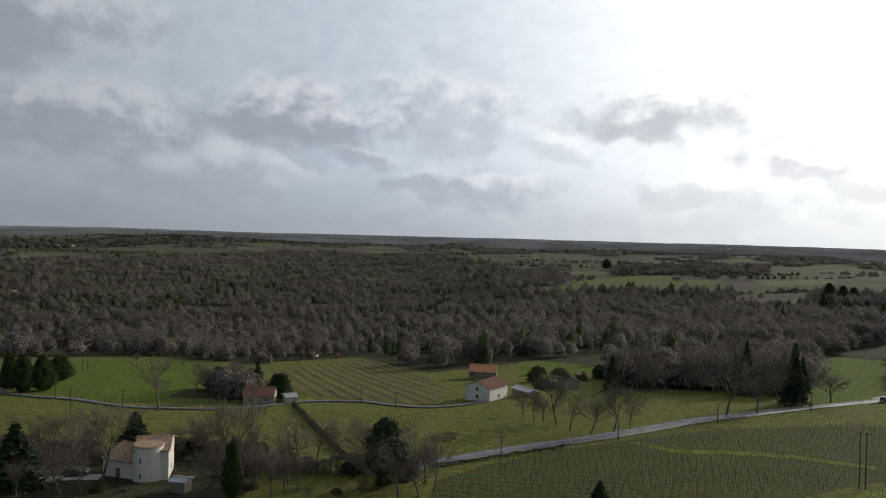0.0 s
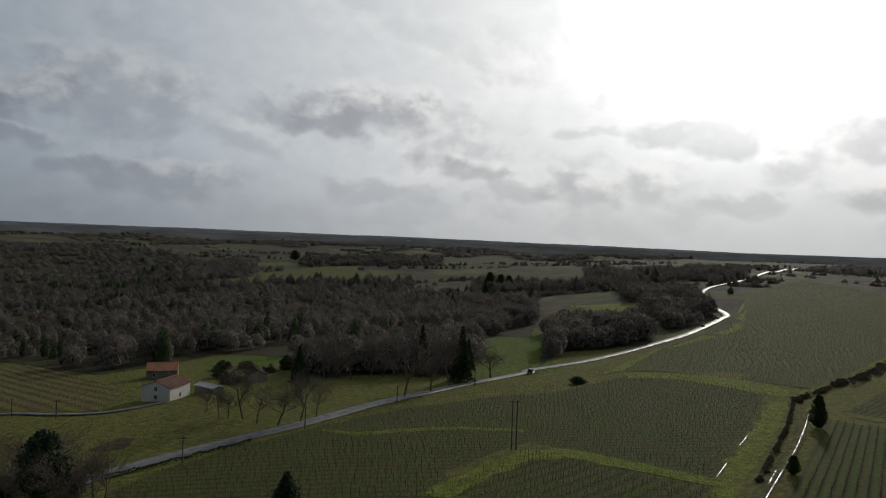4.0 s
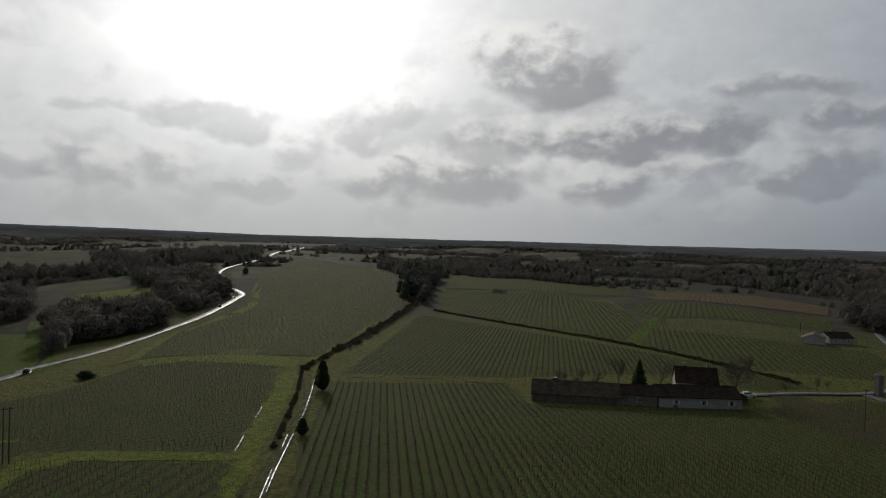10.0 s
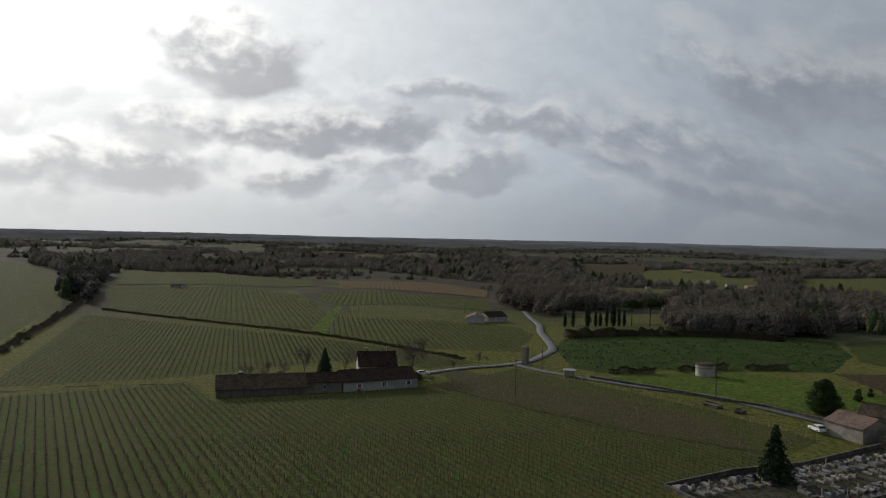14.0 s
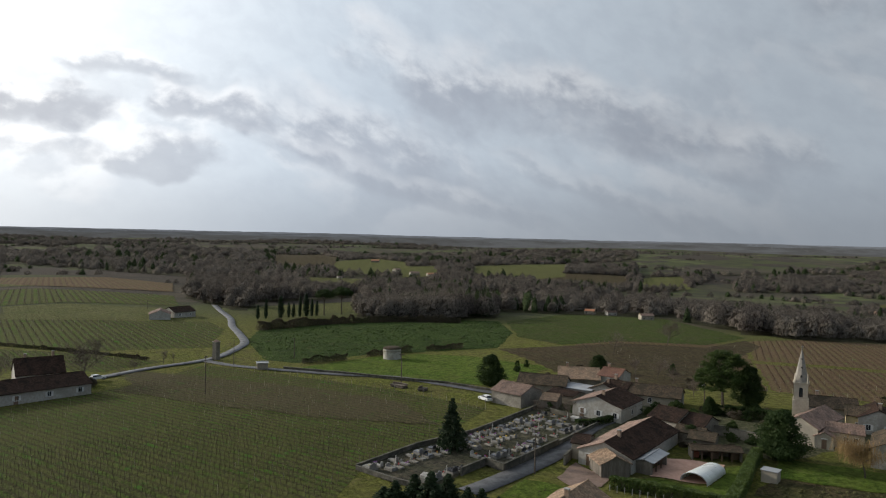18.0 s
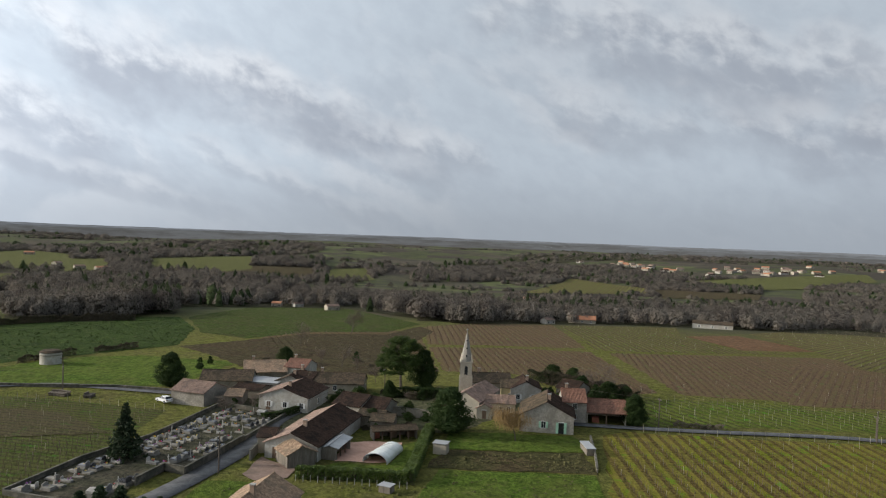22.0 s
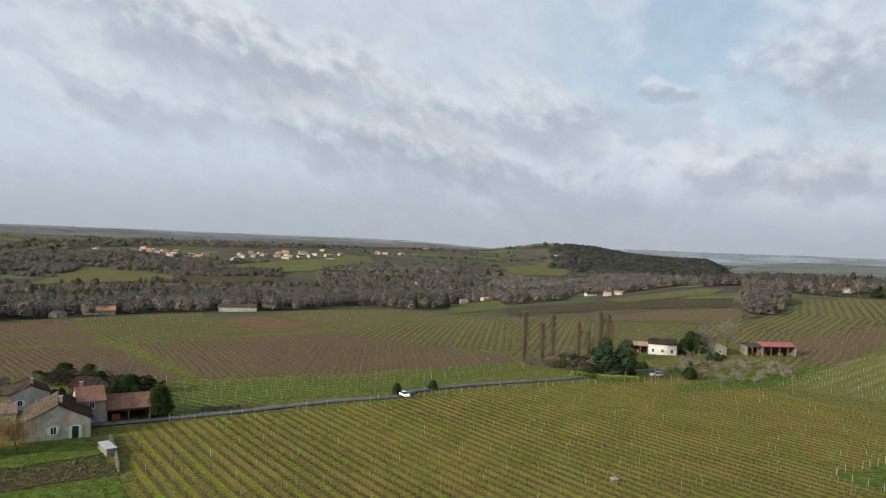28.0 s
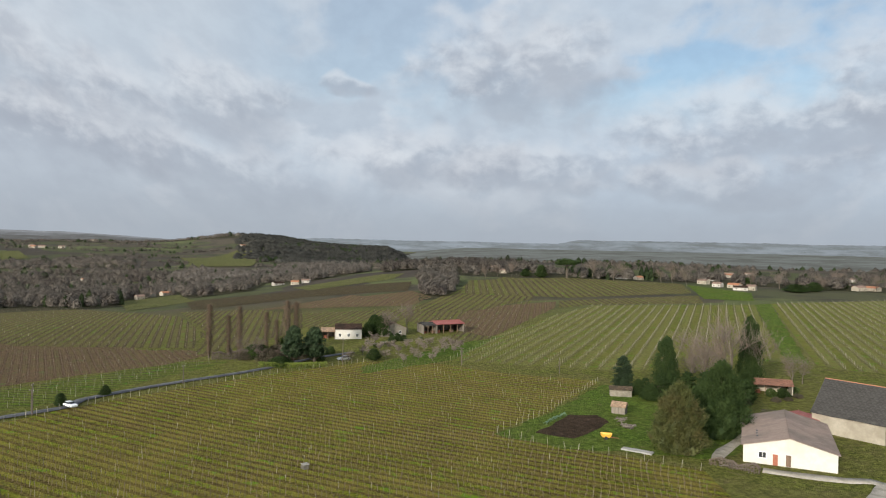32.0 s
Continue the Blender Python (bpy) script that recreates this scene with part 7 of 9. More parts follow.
# ---- the buildings ----
house("house", "long low house with cream gable and dark brown tiled roof", 114.0, -83.5, 212.7, 10.0, 24.6, 2.8, 2.0, "y", "render_white", "tile_dark", wins=2, door=1, chim=1, rm_back="tile_pink")
house("outbuilding", "small boarded outbuilding with worn orange tiles", 105.4, -72.9, 257.8, 5.2, 5.4, 2.4, 1.3, "y", "boards", "tile_warm")
house("outbuilding", "narrow cream rendered annexe beside the lane", 115.9, -74.1, 226.3, 3.0, 6.4, 3.0, 0.8, "x", "render_cream", "tile_dark")
house("house", "whitish rendered house with dark tiled roof and windows", 141.6, -97.0, 213.0, 11.8, 13.0, 3.4, 1.9, "y", "render_white", "tile_dark", wins=3, door=1, chim=1, rm_back="tile_pink")
house("house", "old stone house with dark tiled roof and chimney stacks", 156.2, -107.6, 214.0, 7.6, 9.0, 2.9, 1.6, "y", "render_grey", "tile_dark", chim=2, rm_back="tile_lichen")
house("outbuilding", "long low barn with mossy tiled roof", 147.9, -114.4, 223.7, 14.4, 7.7, 2.8, 1.9, "x", "render_cream", "tile_lichen", wins=1, chim=1)
house("outbuilding", "stone outbuilding with dark tiled roof", 126.4, -103.4, 200.3, 6.9, 8.6, 2.8, 1.7, "x", "render_grey", "tile_dark")
house("outbuilding", "low garden shed with tiled lean-to roof", 116.5, -100.1, 210.6, 5.7, 4.7, 2.4, 0.8, "x", "stone", "tile_lichen")
house("outbuilding", "shed with pale sheet roof", 160.6, -101.4, 216.0, 8.4, 6.6, 2.6, 0.5, "x", "render_white", "sheet_white")
house("outbuilding", "grey block barn with pinkish tiled roof", 158.8, -81.9, 205.4, 9.1, 8.5, 3.2, 1.7, "x", "render_grey", "tile_pink")
house("outbuilding", "long stone barn with mossy tiles", 167.7, -94.5, 230.7, 12.8, 7.8, 3.0, 1.9, "x", "stone", "tile_lichen")
house("house", "long stone house with weathered orange tiled roof", 177.0, -111.0, 240.1, 11.4, 13.2, 2.5, 2.1, "x", "stone", "tile_warm", chim=1)
house("house", "small house with red tiled roof and brick chimney", 171.0, -119.0, 212.9, 6.1, 9.0, 3.3, 1.6, "x", "render_white", "tile_red", chim=1)
house("outbuilding", "little garden shed with tiled roof", 152.4, -88.1, 228.1, 3.9, 6.9, 2.3, 0.9, "x", "boards", "tile_warm")
house("house", "grey rendered cottage with pale green shutters and brown roof", 92.6, -129.8, 215.7, 11.3, 13.0, 3.6, 2.9, "y", "render_grey", "tile_dark", green=1, chim=1, rm_back="tile_lichen")
house("house", "pale gabled house behind the church", 111.5, -146.0, 222.5, 7.6, 9.6, 3.6, 1.8, "y", "render_white", "tile_dark", wins=2, chim=1)
house("house", "stone house with reddish roof and tall chimney", 92.3, -139.2, 221.1, 5.2, 8.6, 4.8, 2.0, "x", "render_grey", "tile_red", wins=1, chim=1)
house("outbuilding", "open lean-to barn with red tiled roof", 86.8, -144.2, 216.6, 8.7, 8.8, 2.7, 2.0, "x", "render_cream", "tile_red", bays=1)
house("outbuilding", "long low building behind the church", 123.5, -146.5, 228.1, 10.5, 8, 3.0, 1.8, "x", "render_white", "tile_lichen", chim=1)
house("outbuilding", "yellowish rendered annexe near the church", 114.2, -143.5, 220.6, 4.6, 8, 3.6, 1.4, "x", "render_yellow", "tile_lichen", wins=1)
house("outbuilding", "dark roofed shed among bushes", 103.7, -156.4, 184.0, 5.7, 7, 3.2, 1.6, "x", "stone", "tile_dark")
house("barn", "long old barn with dark rounded sheet roof", 188.1, 57.9, 289.9, 23.2, 11, 2.2, 2.6, "x", "boards", "tile_lichen")
house("barn", "stone barn with dark roof", 193.1, 42.4, 289.8, 9.1, 8, 3.0, 1.7, "x", "stone", "tile_dark", wins=1)
house("barn", "low white walled farm range with dark tiled roof", 200.6, 29.2, 298.8, 21.8, 10, 2.9, 2.2, "x", "render_white", "tile_dark", wins=3, door=1)
house("house", "farmhouse with steep dark roof and two chimneys", 219.9, 31.8, 286.1, 11.6, 9, 3.6, 3.6, "x", "render_white", "tile_dark", chim=2, wins=3)
house("house", "low pale bungalow with tiled roof", 388.1, 2.5, 270.0, 10.0, 12, 2.8, 2.0, "y", "render_white", "tile_pink")
house("house", "white bungalow behind a hedge", 400.6, -6.8, 305.2, 12.8, 10, 3.0, 2.2, "x", "render_white", "tile_dark", wins=2)
house("outbuilding", "small pale concrete cabin with flat roof", 225.3, -28.2, 266.1, 3.2, 3.0, 2.1, 0.15, "x", "render_cream", "sheet_white")
house("house", "white rendered house with brown tiled roof", -49.5, -288.2, 171.7, 10.4, 9, 4.0, 1.5, "x", "render_bright", "tile_dark", wins=3)
house("outbuilding", "open wooden lean-to beside the white house", -41.8, -290.0, 166.5, 5.6, 7, 3.0, 0.9, "x", "boards", "tile_warm", bays=1)
house("house", "stone farmhouse with tiled roof", -67.3, -294.9, 190.1, 10.9, 14, 3.2, 2.4, "y", "stone", "tile_pink", wins=2)
house("barn", "open machine shed with dark sheet roof", -84.8, -296.0, 182.9, 5.9, 9, 3.6, 0.8, "x", "boards", "slate", bays=2)
house("barn", "open machine shed with red sheet roof", -93.7, -297.5, 192.3, 13.6, 9, 3.8, 1.0, "x", "boards", "sheet_red", bays=3)
house("barn", "white rendered farm building with brown sheet roof and rust-red doors", -108.0, -115.4, 139.6, 15.7, 25.0, 3.3, 2.0, "y", "render_bright", "sheet_brown", farm=1)
house("barn", "large barn with grey slate roof and cream walls", -134.2, -122.3, 111.0, 14.8, 13, 4.4, 6.4, "x", "render_cream", "slate", ridgecap=1)
house("outbuilding", "long shed with orange tiled roof and pale bays", -145.7, -162.0, 148.6, 10.5, 5, 2.8, 1.0, "x", "render_cream", "tile_red", bays=2)
house("outbuilding", "small wooden garden hut", -91.3, -150.3, 136.3, 3.2, 2.6, 1.9, 0.7, "x", "boards", "tile_warm")
house("outbuilding", "low ruined stone hut at the foot of a cypress", -102.1, -167.7, 153.4, 5.6, 3, 1.9, 0.5, "x", "stone", "tile_lichen")
house("house", "white rendered villa with round stair tower", -49.3, 125.3, 14.8, 5.5, 9, 5.4, 1.3, "x", "render_bright", "tile_warm", wins=2, villa=1)
house("house", "low tiled wing of the white villa", -52.8, 126.7, 338.4, 6.8, 9, 3.4, 1.6, "x", "render_bright", "tile_warm", door=1)
house("outbuilding", "small garden shed with pale flat roof", -40.8, 114.7, 348.2, 2.5, 2.2, 2.0, 0.3, "x", "boards", "sheet_white")
house("house", "cottage with reddish roof beside dark trees", -54.3, 218.8, 5.8, 9.0, 7, 2.8, 1.9, "x", "render_cream", "tile_red", wins=2)
house("outbuilding", "white low garage by the lane", -45.5, 220.0, 24.4, 3.6, 5, 2.2, 0.6, "x", "render_white", "sheet_white")
house("house", "white rendered house with pale tiled roof", 15.4, 225.5, 324.9, 9.0, 11, 4.4, 1.7, "y", "render_bright", "tile_red", wins=2)
house("house", "stone house with orange tiled roof", 18.3, 289.0, 352.5, 10.8, 9, 3.4, 2.2, "x", "stone", "tile_orange", wins=2)
house("outbuilding", "low greenhouse with pale cover", 28.0, 229.5, 302.2, 8.6, 4, 2.2, 0.5, "x", "boards", "sheet_white")
house("house", "small low house among trees", 45.7, 250.5, 359.1, 6.4, 8, 3.0, 1.6, "y", "render_grey", "tile_dark")
house("outbuilding", "white outbuilding beside a dark hedge", -144.6, 242.4, 4.3, 4.0, 6, 3.2, 1.2, "x", "render_white", "tile_dark")
house("outbuilding", "lean-to shelter with pale sheet roof", 105.0, -81.5, 302.7, 7.5, 2.9, 2.3, 0.35, "x", "boards", "sheet_white", bays=2)
house("outbuilding", "long low open garden shelter", 106.7, -97.2, 241.4, 9.0, 3.5, 1.9, 0.5, "x", "boards", "tile_lichen", bays=4)
house("outbuilding", "low dark roofed store behind the cemetery", 156.9, -94.9, 208.7, 7.3, 6, 2.2, 0.6, "x", "stone", "tile_dark")
house("outbuilding", "small gabled annexe among the roofs", 154.2, -109.0, 209.7, 6.4, 7, 3.2, 1.6, "x", "render_white", "tile_dark")
house("outbuilding", "low stone lean-to with mossy tiles behind the terrace", 112.2, -99.3, 220.0, 4.8, 5, 2.4, 0.9, "x", "stone", "tile_lichen")
house("outbuilding", "dark tiled outbuilding behind the long house", 122.4, -105.8, 204.7, 7.4, 7.2, 2.6, 1.5, "x", "stone", "tile_dark")


house("house", "long house with bright orange tiled roof at the wood's edge", 255.1, -392.0, 213.0, 17.0, 9, 3.0, 2.0, "x", "render_cream", "tile_orange", wins=3)
house("barn", "long low pale farm building at the wood's edge", 193.5, -447.0, 203.0, 24.0, 9, 3.2, 1.4, "x", "render_white", "tile_lichen", wins=3)


# ---- far houses ----
def far_house(seed):
    r = random.Random(seed)
    w, d, h = r.uniform(9, 15), r.uniform(7, 9), r.uniform(3, 4.8)
    root = new("house")
    root.empty_display_size = 0.5
    part("wall", gable_geo(w, d, h, 1.8, "x"), WALLS[r.choice(("render_white", "render_cream", "render_cream"))], root)
    for s in (-1, 1):
        part("roof", roof_geo(w, d, h, 1.8, "x", s, ripple=0.0, pitch=3.0), ROOFS[r.choice(("tile_pink", "tile_warm", "tile_dark", "tile_orange"))], root)
    for k in (-0.3, 0.3):
        part("window", box_geo(k * w - 0.5, k * w + 0.5, -d / 2 - 0.05, -d / 2 + 0.1, 1.0, 2.2), M_GLASS, root)
    return tagged(root, "small pale rural house with tiled roof far off", "house", "far houses")


protos = [far_house(k) for k in range(6)]
for k, (x, y) in enumerate(FAR_HOUSES):
    size = 0.72 if math.hypot(x, y) < 1200 else 1.25
    m = pose(x, y, ground(x, y), 0, 0, math.degrees(math.atan2(-x, y)) + random.uniform(-50, 50)) @ Matrix.Scale(size, 4)
    if k < 6:
        protos[k].matrix_basis = m
    else:
        copy_thing(protos[k % 6], m).scale = (size, size, size)


# ---- hedges and walls ----
def hedge(points, width, height, label, mat=None, name="hedge", leaf=0.16, per=9.0, gap=0.0, wild=True):
    """A hedge: small leaves filling a strip along a line, level and square when clipped, ragged when wild."""
    r = np.random.default_rng(int(abs(points[0][0]) * 10) + 3)
    line = glide(points, 1.0) if len(points) > 2 else [Vector(points[0]).lerp(Vector(points[1]), i / 20) for i in range(21)]
    p = np.array([tuple(q) for q in line])
    length = np.hypot(*np.diff(p, axis=0).T).sum()
    n = int(length * (width + 2 * height) * per * 1.6)
    t = r.uniform(0, len(p) - 1.001, n)
    i = t.astype(int)
    c = p[i] + (p[i + 1] - p[i]) * (t - i)[:, None]
    way = p[i + 1] - p[i]
    way /= np.linalg.norm(way, axis=1)[:, None] + 1e-9
    side = np.stack([-way[:, 1], way[:, 0]], -1)
    knots = r.uniform(-1, 1, len(p) + 3)
    lump = 1 + (0.34 * np.interp(t / 2.3, np.arange(len(knots)), knots) + 0.22 * np.interp(t / 0.9, np.arange(len(knots) * 3), np.tile(knots[::-1], 3)) if wild else 0.03 * np.sin(c[:, 0] * 2 + c[:, 1]))
    u, v = r.uniform(-1, 1, n), r.random(n)
    shell = r.random(n) < 0.75
    v = np.where(shell & (np.abs(u) < 0.85), np.maximum(v, 0.88 + 0.12 * r.random(n)), v)
    u = np.where(shell & (v < 0.85), np.sign(u) * (0.85 + 0.15 * r.random(n)), u)
    if wild:
        u = u * (1 - 0.55 * v)
    c = c + side * (u * width / 2 * lump)[:, None]
    z = v * height * np.maximum(lump, 0.3)
    if gap:
        keep = np.sin(c[:, 0] * 0.21 + c[:, 1] * 0.33) > gap - 1
        c, z = c[keep], z[keep]
    g = terrain(c[:, 0], c[:, 1])
    o = np.array([c[0][0], c[0][1], g[0]])
    root = new(name)
    root.empty_display_size = 0.3
    root.matrix_basis = pose(*o)
    cs = np.column_stack([c, g + z]) - o
    part("foliage", leaf_cloud(5, cs, 0.12, 1, leaf), mat or M_LEAF, root)
    k = cs[::60]
    if len(k) > 12:
        part("woody_core", join([prism((q[0], q[1], q[2] - h_), (q[0] + 0.1, q[1], q[2]), 0.05, 0.02) for q, h_ in zip(k, z[::60] + 0.1)]), M_BARK, root)
    return tagged(root, label, "hedge")


def garden_wall(points, high, thick, label, mat=None, coping=True, name="garden_wall"):
    root = new(name)
    root.empty_display_size = 0.3
    x0, y0 = points[0]
    z0 = ground(x0, y0)
    root.matrix_basis = pose(x0, y0, z0)
    for (ax, ay), (bx, by) in zip(points, points[1:]):
        a, b = Vector((ax - x0, ay - y0)), Vector((bx - x0, by - y0))
        way = (b - a).normalized()
        side = Vector((-way.y, way.x)) * thick / 2
        for nm, lo, hi, grow, m in (("wall_run", -0.5, high, 1.0, mat or M_WALLTOP), ("coping", high, high + 0.09, 1.35, M_WALLTOP if coping else None)):
            if m is None:
                continue
            v = [(*(q + side * s * grow), ground(x0 + q.x, y0 + q.y) - z0 + z) for q in (a, b) for s in (-1, 1) for z in (lo, hi)]
            part(nm, (np.array(v), box_geo(0, 1, 0, 1, 0, 1)[1]), m, root)
    return tagged(root, label, "wall")


# ---- church ----
def church(x, y, turn):
    root = new("church")
    root.matrix_basis = pose(x, y, ground(x, y), 0, 0, turn)
    tagged(root, "small pale limestone village church with slender stone spire", "church")
    stone, tile = WALLS["ashlar"], ROOFS["tile_pink"]
    # tower at the origin
    tower = part("tower", box_geo(-1.4, 1.4, -1.4, 1.4, -0.6, 10.2), stone, root)
    part("plinth", box_geo(-1.55, 1.55, -1.55, 1.55, -0.6, 4.0), stone, tower)
    for sx in (-1, 1):
        for sy in (-1, 1):
            part("corner_buttress", box_geo(sx * 1.35 - 0.28, sx * 1.35 + 0.28, sy * 1.35 - 0.28, sy * 1.35 + 0.28, -0.6, 6.6), stone, tower)
    part("cornice", box_geo(-1.6, 1.6, -1.6, 1.6, 10.2, 10.45), stone, tower)
    part("string_course", box_geo(-1.5, 1.5, -1.5, 1.5, 6.7, 6.88), stone, tower)
    for face in range(4):
        c, s = math.cos(face * math.pi / 2), math.sin(face * math.pi / 2)
        v, f = join([box_geo(-0.38, 0.38, -1.44, -1.36, 7.3, 9.0), (cyl_geo(0.38, 0, 0.08, 14)[0][:, [0, 2, 1]] * np.array([1, -1, 1]) + np.array([0, -1.36, 9.0]), cyl_geo(0.38, 0, 0.08, 14)[1])])
        v = np.stack([v[:, 0] * c - v[:, 1] * s, v[:, 0] * s + v[:, 1] * c, v[:, 2]], -1)
        part("belfry_opening", (v, f), M_GLASS, tower)
    spire = part("spire", cyl_geo(1.5, 10.45, 17.7, 8, 0.06), surface("spire_stone", (0.24, 0.22, 0.19), (0.33, 0.30, 0.25), 1.6, 0.95, 0.3, (0.2, 0.19, 0.17)), root)
    part("cross", join([box_geo(-0.04, 0.04, -0.04, 0.04, 17.6, 18.5), box_geo(-0.28, 0.28, -0.04, 0.04, 18.1, 18.19)]), M_METAL, spire)
    for k in range(4):
        a = k * math.pi / 2 + math.pi / 4
        part("pinnacle", cyl_geo(0.26, 10.45, 12.1, 4, 0.03, math.cos(a) * 1.8, math.sin(a) * 1.8), stone, tower)
    for k in range(3):
        part("dormer", box_geo(-0.17, 0.17, -1.25 + k * 0.38, -0.85 + k * 0.38, 11.5 + k * 1.75, 12.1 + k * 1.75), M_GLASS, spire)
    # the nave stands before the tower, a little askew, with a chapel and a porch at its side
    def wing(cx, cy, w, d, h, rise, ridge, askew=0.0):
        c, n = math.cos(radians(askew)), math.sin(radians(askew))
        turned = np.array([[c, n, 0], [-n, c, 0], [0, 0, 1]])
        g, o = gable_geo(w, d, h, rise, ridge), np.array([cx, cy, 0.0])
        ob = part("nave", (np.asarray(g[0]) @ turned + o, g[1]), stone, root)
        for s in (-1, 1):
            q = roof_geo(w, d, h, rise, ridge, s, over=0.35)
            part("roof", (np.asarray(q[0]) @ turned + o, q[1]), tile, ob)
        return ob
    wing(2.3, -6.0, 7.2, 15.6, 3.7, 1.9, "y", -18.4)
    chapel = wing(8.2, -9.4, 6.6, 5.0, 3.1, 1.3, "x")
    porch = wing(4.4, -13.0, 3.4, 3.4, 2.4, 0.9, "y")
    for k in range(2):
        window(chapel, 8.3 + k * 1.7, 1.0, 0.7, 1.2, -11.9)
    window(porch, 4.4, 0.0, 0.9, 1.9, -14.7, door=M_WOODDOOR)
    return root


church(*(117.6, -130.4), 222.0)

# ---- cemetery ----
CEMETERY = [(119.4, -31.1), (110.8, -35.7), (104.5, -40.7), (111.2, -47.2), (115.3, -53.7), (111.2, -55.3), (122.4, -72.6), (133.3, -89.2), (151.4, -83.5), (135.4, -60.3), (129.2, -45.5)]
patch("cemetery_ground", CEMETERY, grass("cemetery_gravel", (0.06, 0.055, 0.042), (0.085, 0.076, 0.058), (0.042, 0.05, 0.024), bare=(0.12, 0.09, 0.06), worn=0.5), 0.16, "pale gravel and grass cemetery ground", "cemetery")
garden_wall([CEMETERY[0], CEMETERY[1], CEMETERY[2]], 0.75, 0.25, "low pale cemetery front wall")
garden_wall([CEMETERY[0], CEMETERY[10], CEMETERY[9], CEMETERY[8]], 0.9, 0.28, "long dark stained cemetery wall along the vineyard")
garden_wall([CEMETERY[3], CEMETERY[4], CEMETERY[5], CEMETERY[6]], 1.35, 0.3, "old stone cemetery wall beside the lane")
garden_wall([CEMETERY[6], CEMETERY[7], CEMETERY[8]], 1.0, 0.3, "mossy stone wall behind the cemetery")
TOMB = [surface("pale_tomb_stone", (0.27, 0.26, 0.235), (0.41, 0.39, 0.355), 2.0, 0.8, 0.1, (0.190, 0.187, 0.170)), surface("grey_granite", (0.150, 0.150, 0.156), (0.204, 0.204, 0.211), 6.0, 0.4, 0.0, (0.122, 0.122, 0.129)),
        surface("dark_granite", (0.041, 0.041, 0.044), (0.061, 0.061, 0.065), 6.0, 0.3), surface("stained_concrete", (0.184, 0.173, 0.150), (0.238, 0.224, 0.197), 2.0, 0.9, 0.2, (0.109, 0.105, 0.088))]
M_FLOWER = [surface("red_flowers", (0.35, 0.03, 0.04), (0.45, 0.06, 0.08), 3.0, 0.8), surface("yellow_flowers", (0.55, 0.4, 0.06), (0.6, 0.48, 0.1), 3.0, 0.8), surface("violet_flowers", (0.3, 0.12, 0.35), (0.36, 0.16, 0.4), 3.0, 0.8)]


def cross_geo(h, w=0.5, t=0.14):
    return join([box_geo(-t / 2, t / 2, -t / 2, t / 2, 0, h), box_geo(-w / 2, w / 2, -t / 2, t / 2, h * 0.62, h * 0.62 + t)])


def grave(kind, r):
    root = new("grave")
    root.empty_display_size = 0.2
    m = TOMB[r.choice((0, 0, 1, 2, 3, 3))]
    if kind == "slab":
        part("kerb", join([box_geo(-0.6, 0.6, -1.15, 1.15, -0.1, 0.25)]), TOMB[3], root)
        part("slab", box_geo(-0.5, 0.5, -1.05, 1.0, 0.25, 0.42), m, root)
        part("headstone", join([box_geo(-0.5, 0.5, 1.0, 1.14, 0.2, 0.95), box_geo(-0.34, 0.34, 1.01, 1.13, 0.95, 1.12)]), m, root)
        label = "stone grave slab with upright headstone"
    elif kind == "cross":
        part("kerb", join([box_geo(-0.6, 0.6, -1.1, 1.1, -0.1, 0.22)]), TOMB[3], root)
        part("soil", box_geo(-0.48, 0.48, -1.0, 0.8, 0.22, 0.27), M_GRAVEL, root)
        v, f = cross_geo(1.5)
        part("pedestal", box_geo(-0.35, 0.35, 0.65, 1.05, 0.22, 0.7), m, root)
        part("cross", (v + np.array([0, 0.85, 0.7]), f), TOMB[0], root)
        label = "old grave with pedestal and stone cross"
    elif kind == "vault":
        part("body", box_geo(-1.0, 1.0, -1.3, 1.3, -0.1, 1.5), m, root)
        part("top", (gable_geo(2.2, 2.8, 0.0, 0.45, "y")[0] * np.array([1, 1, 1]) + np.array([0, 0, 1.95]) * np.array([1, 1, 0.82]), gable_geo(2.2, 2.8, 0.0, 0.45, "y")[1]), TOMB[0], root)
        part("door", box_geo(-0.4, 0.4, -1.34, -1.28, 0.1, 1.2), M_METAL, root)
        label = "family burial vault of grey stone"
    else:
        part("base", box_geo(-1.1, 1.1, -1.25, 1.25, -0.1, 0.5), TOMB[3], root)
        part("tomb", box_geo(-0.9, 0.9, -1.05, 0.95, 0.5, 0.85), m, root)
        part("stele", join([box_geo(-0.8, 0.8, 0.9, 1.1, 0.5, 1.5), box_geo(-0.3, 0.3, 0.88, 1.12, 1.5, 1.75)]), m, root)
        label = "wide double tomb with carved stele"
    for k in range(r.randint(0, 3)):
        px, py = r.uniform(-0.4, 0.4), r.uniform(-0.7, 0.7)
        pot = part("flower_pot", cyl_geo(0.12, 0.3, 0.6, 8, 0.16, px, py), TOMB[3], root)
        part("bouquet", leaf_cloud(k, [(px, py, 0.75)], 0.2, 26, 0.08), r.choice(M_FLOWER), pot)
    return tagged(root, label, "grave", "graves in the cemetery")


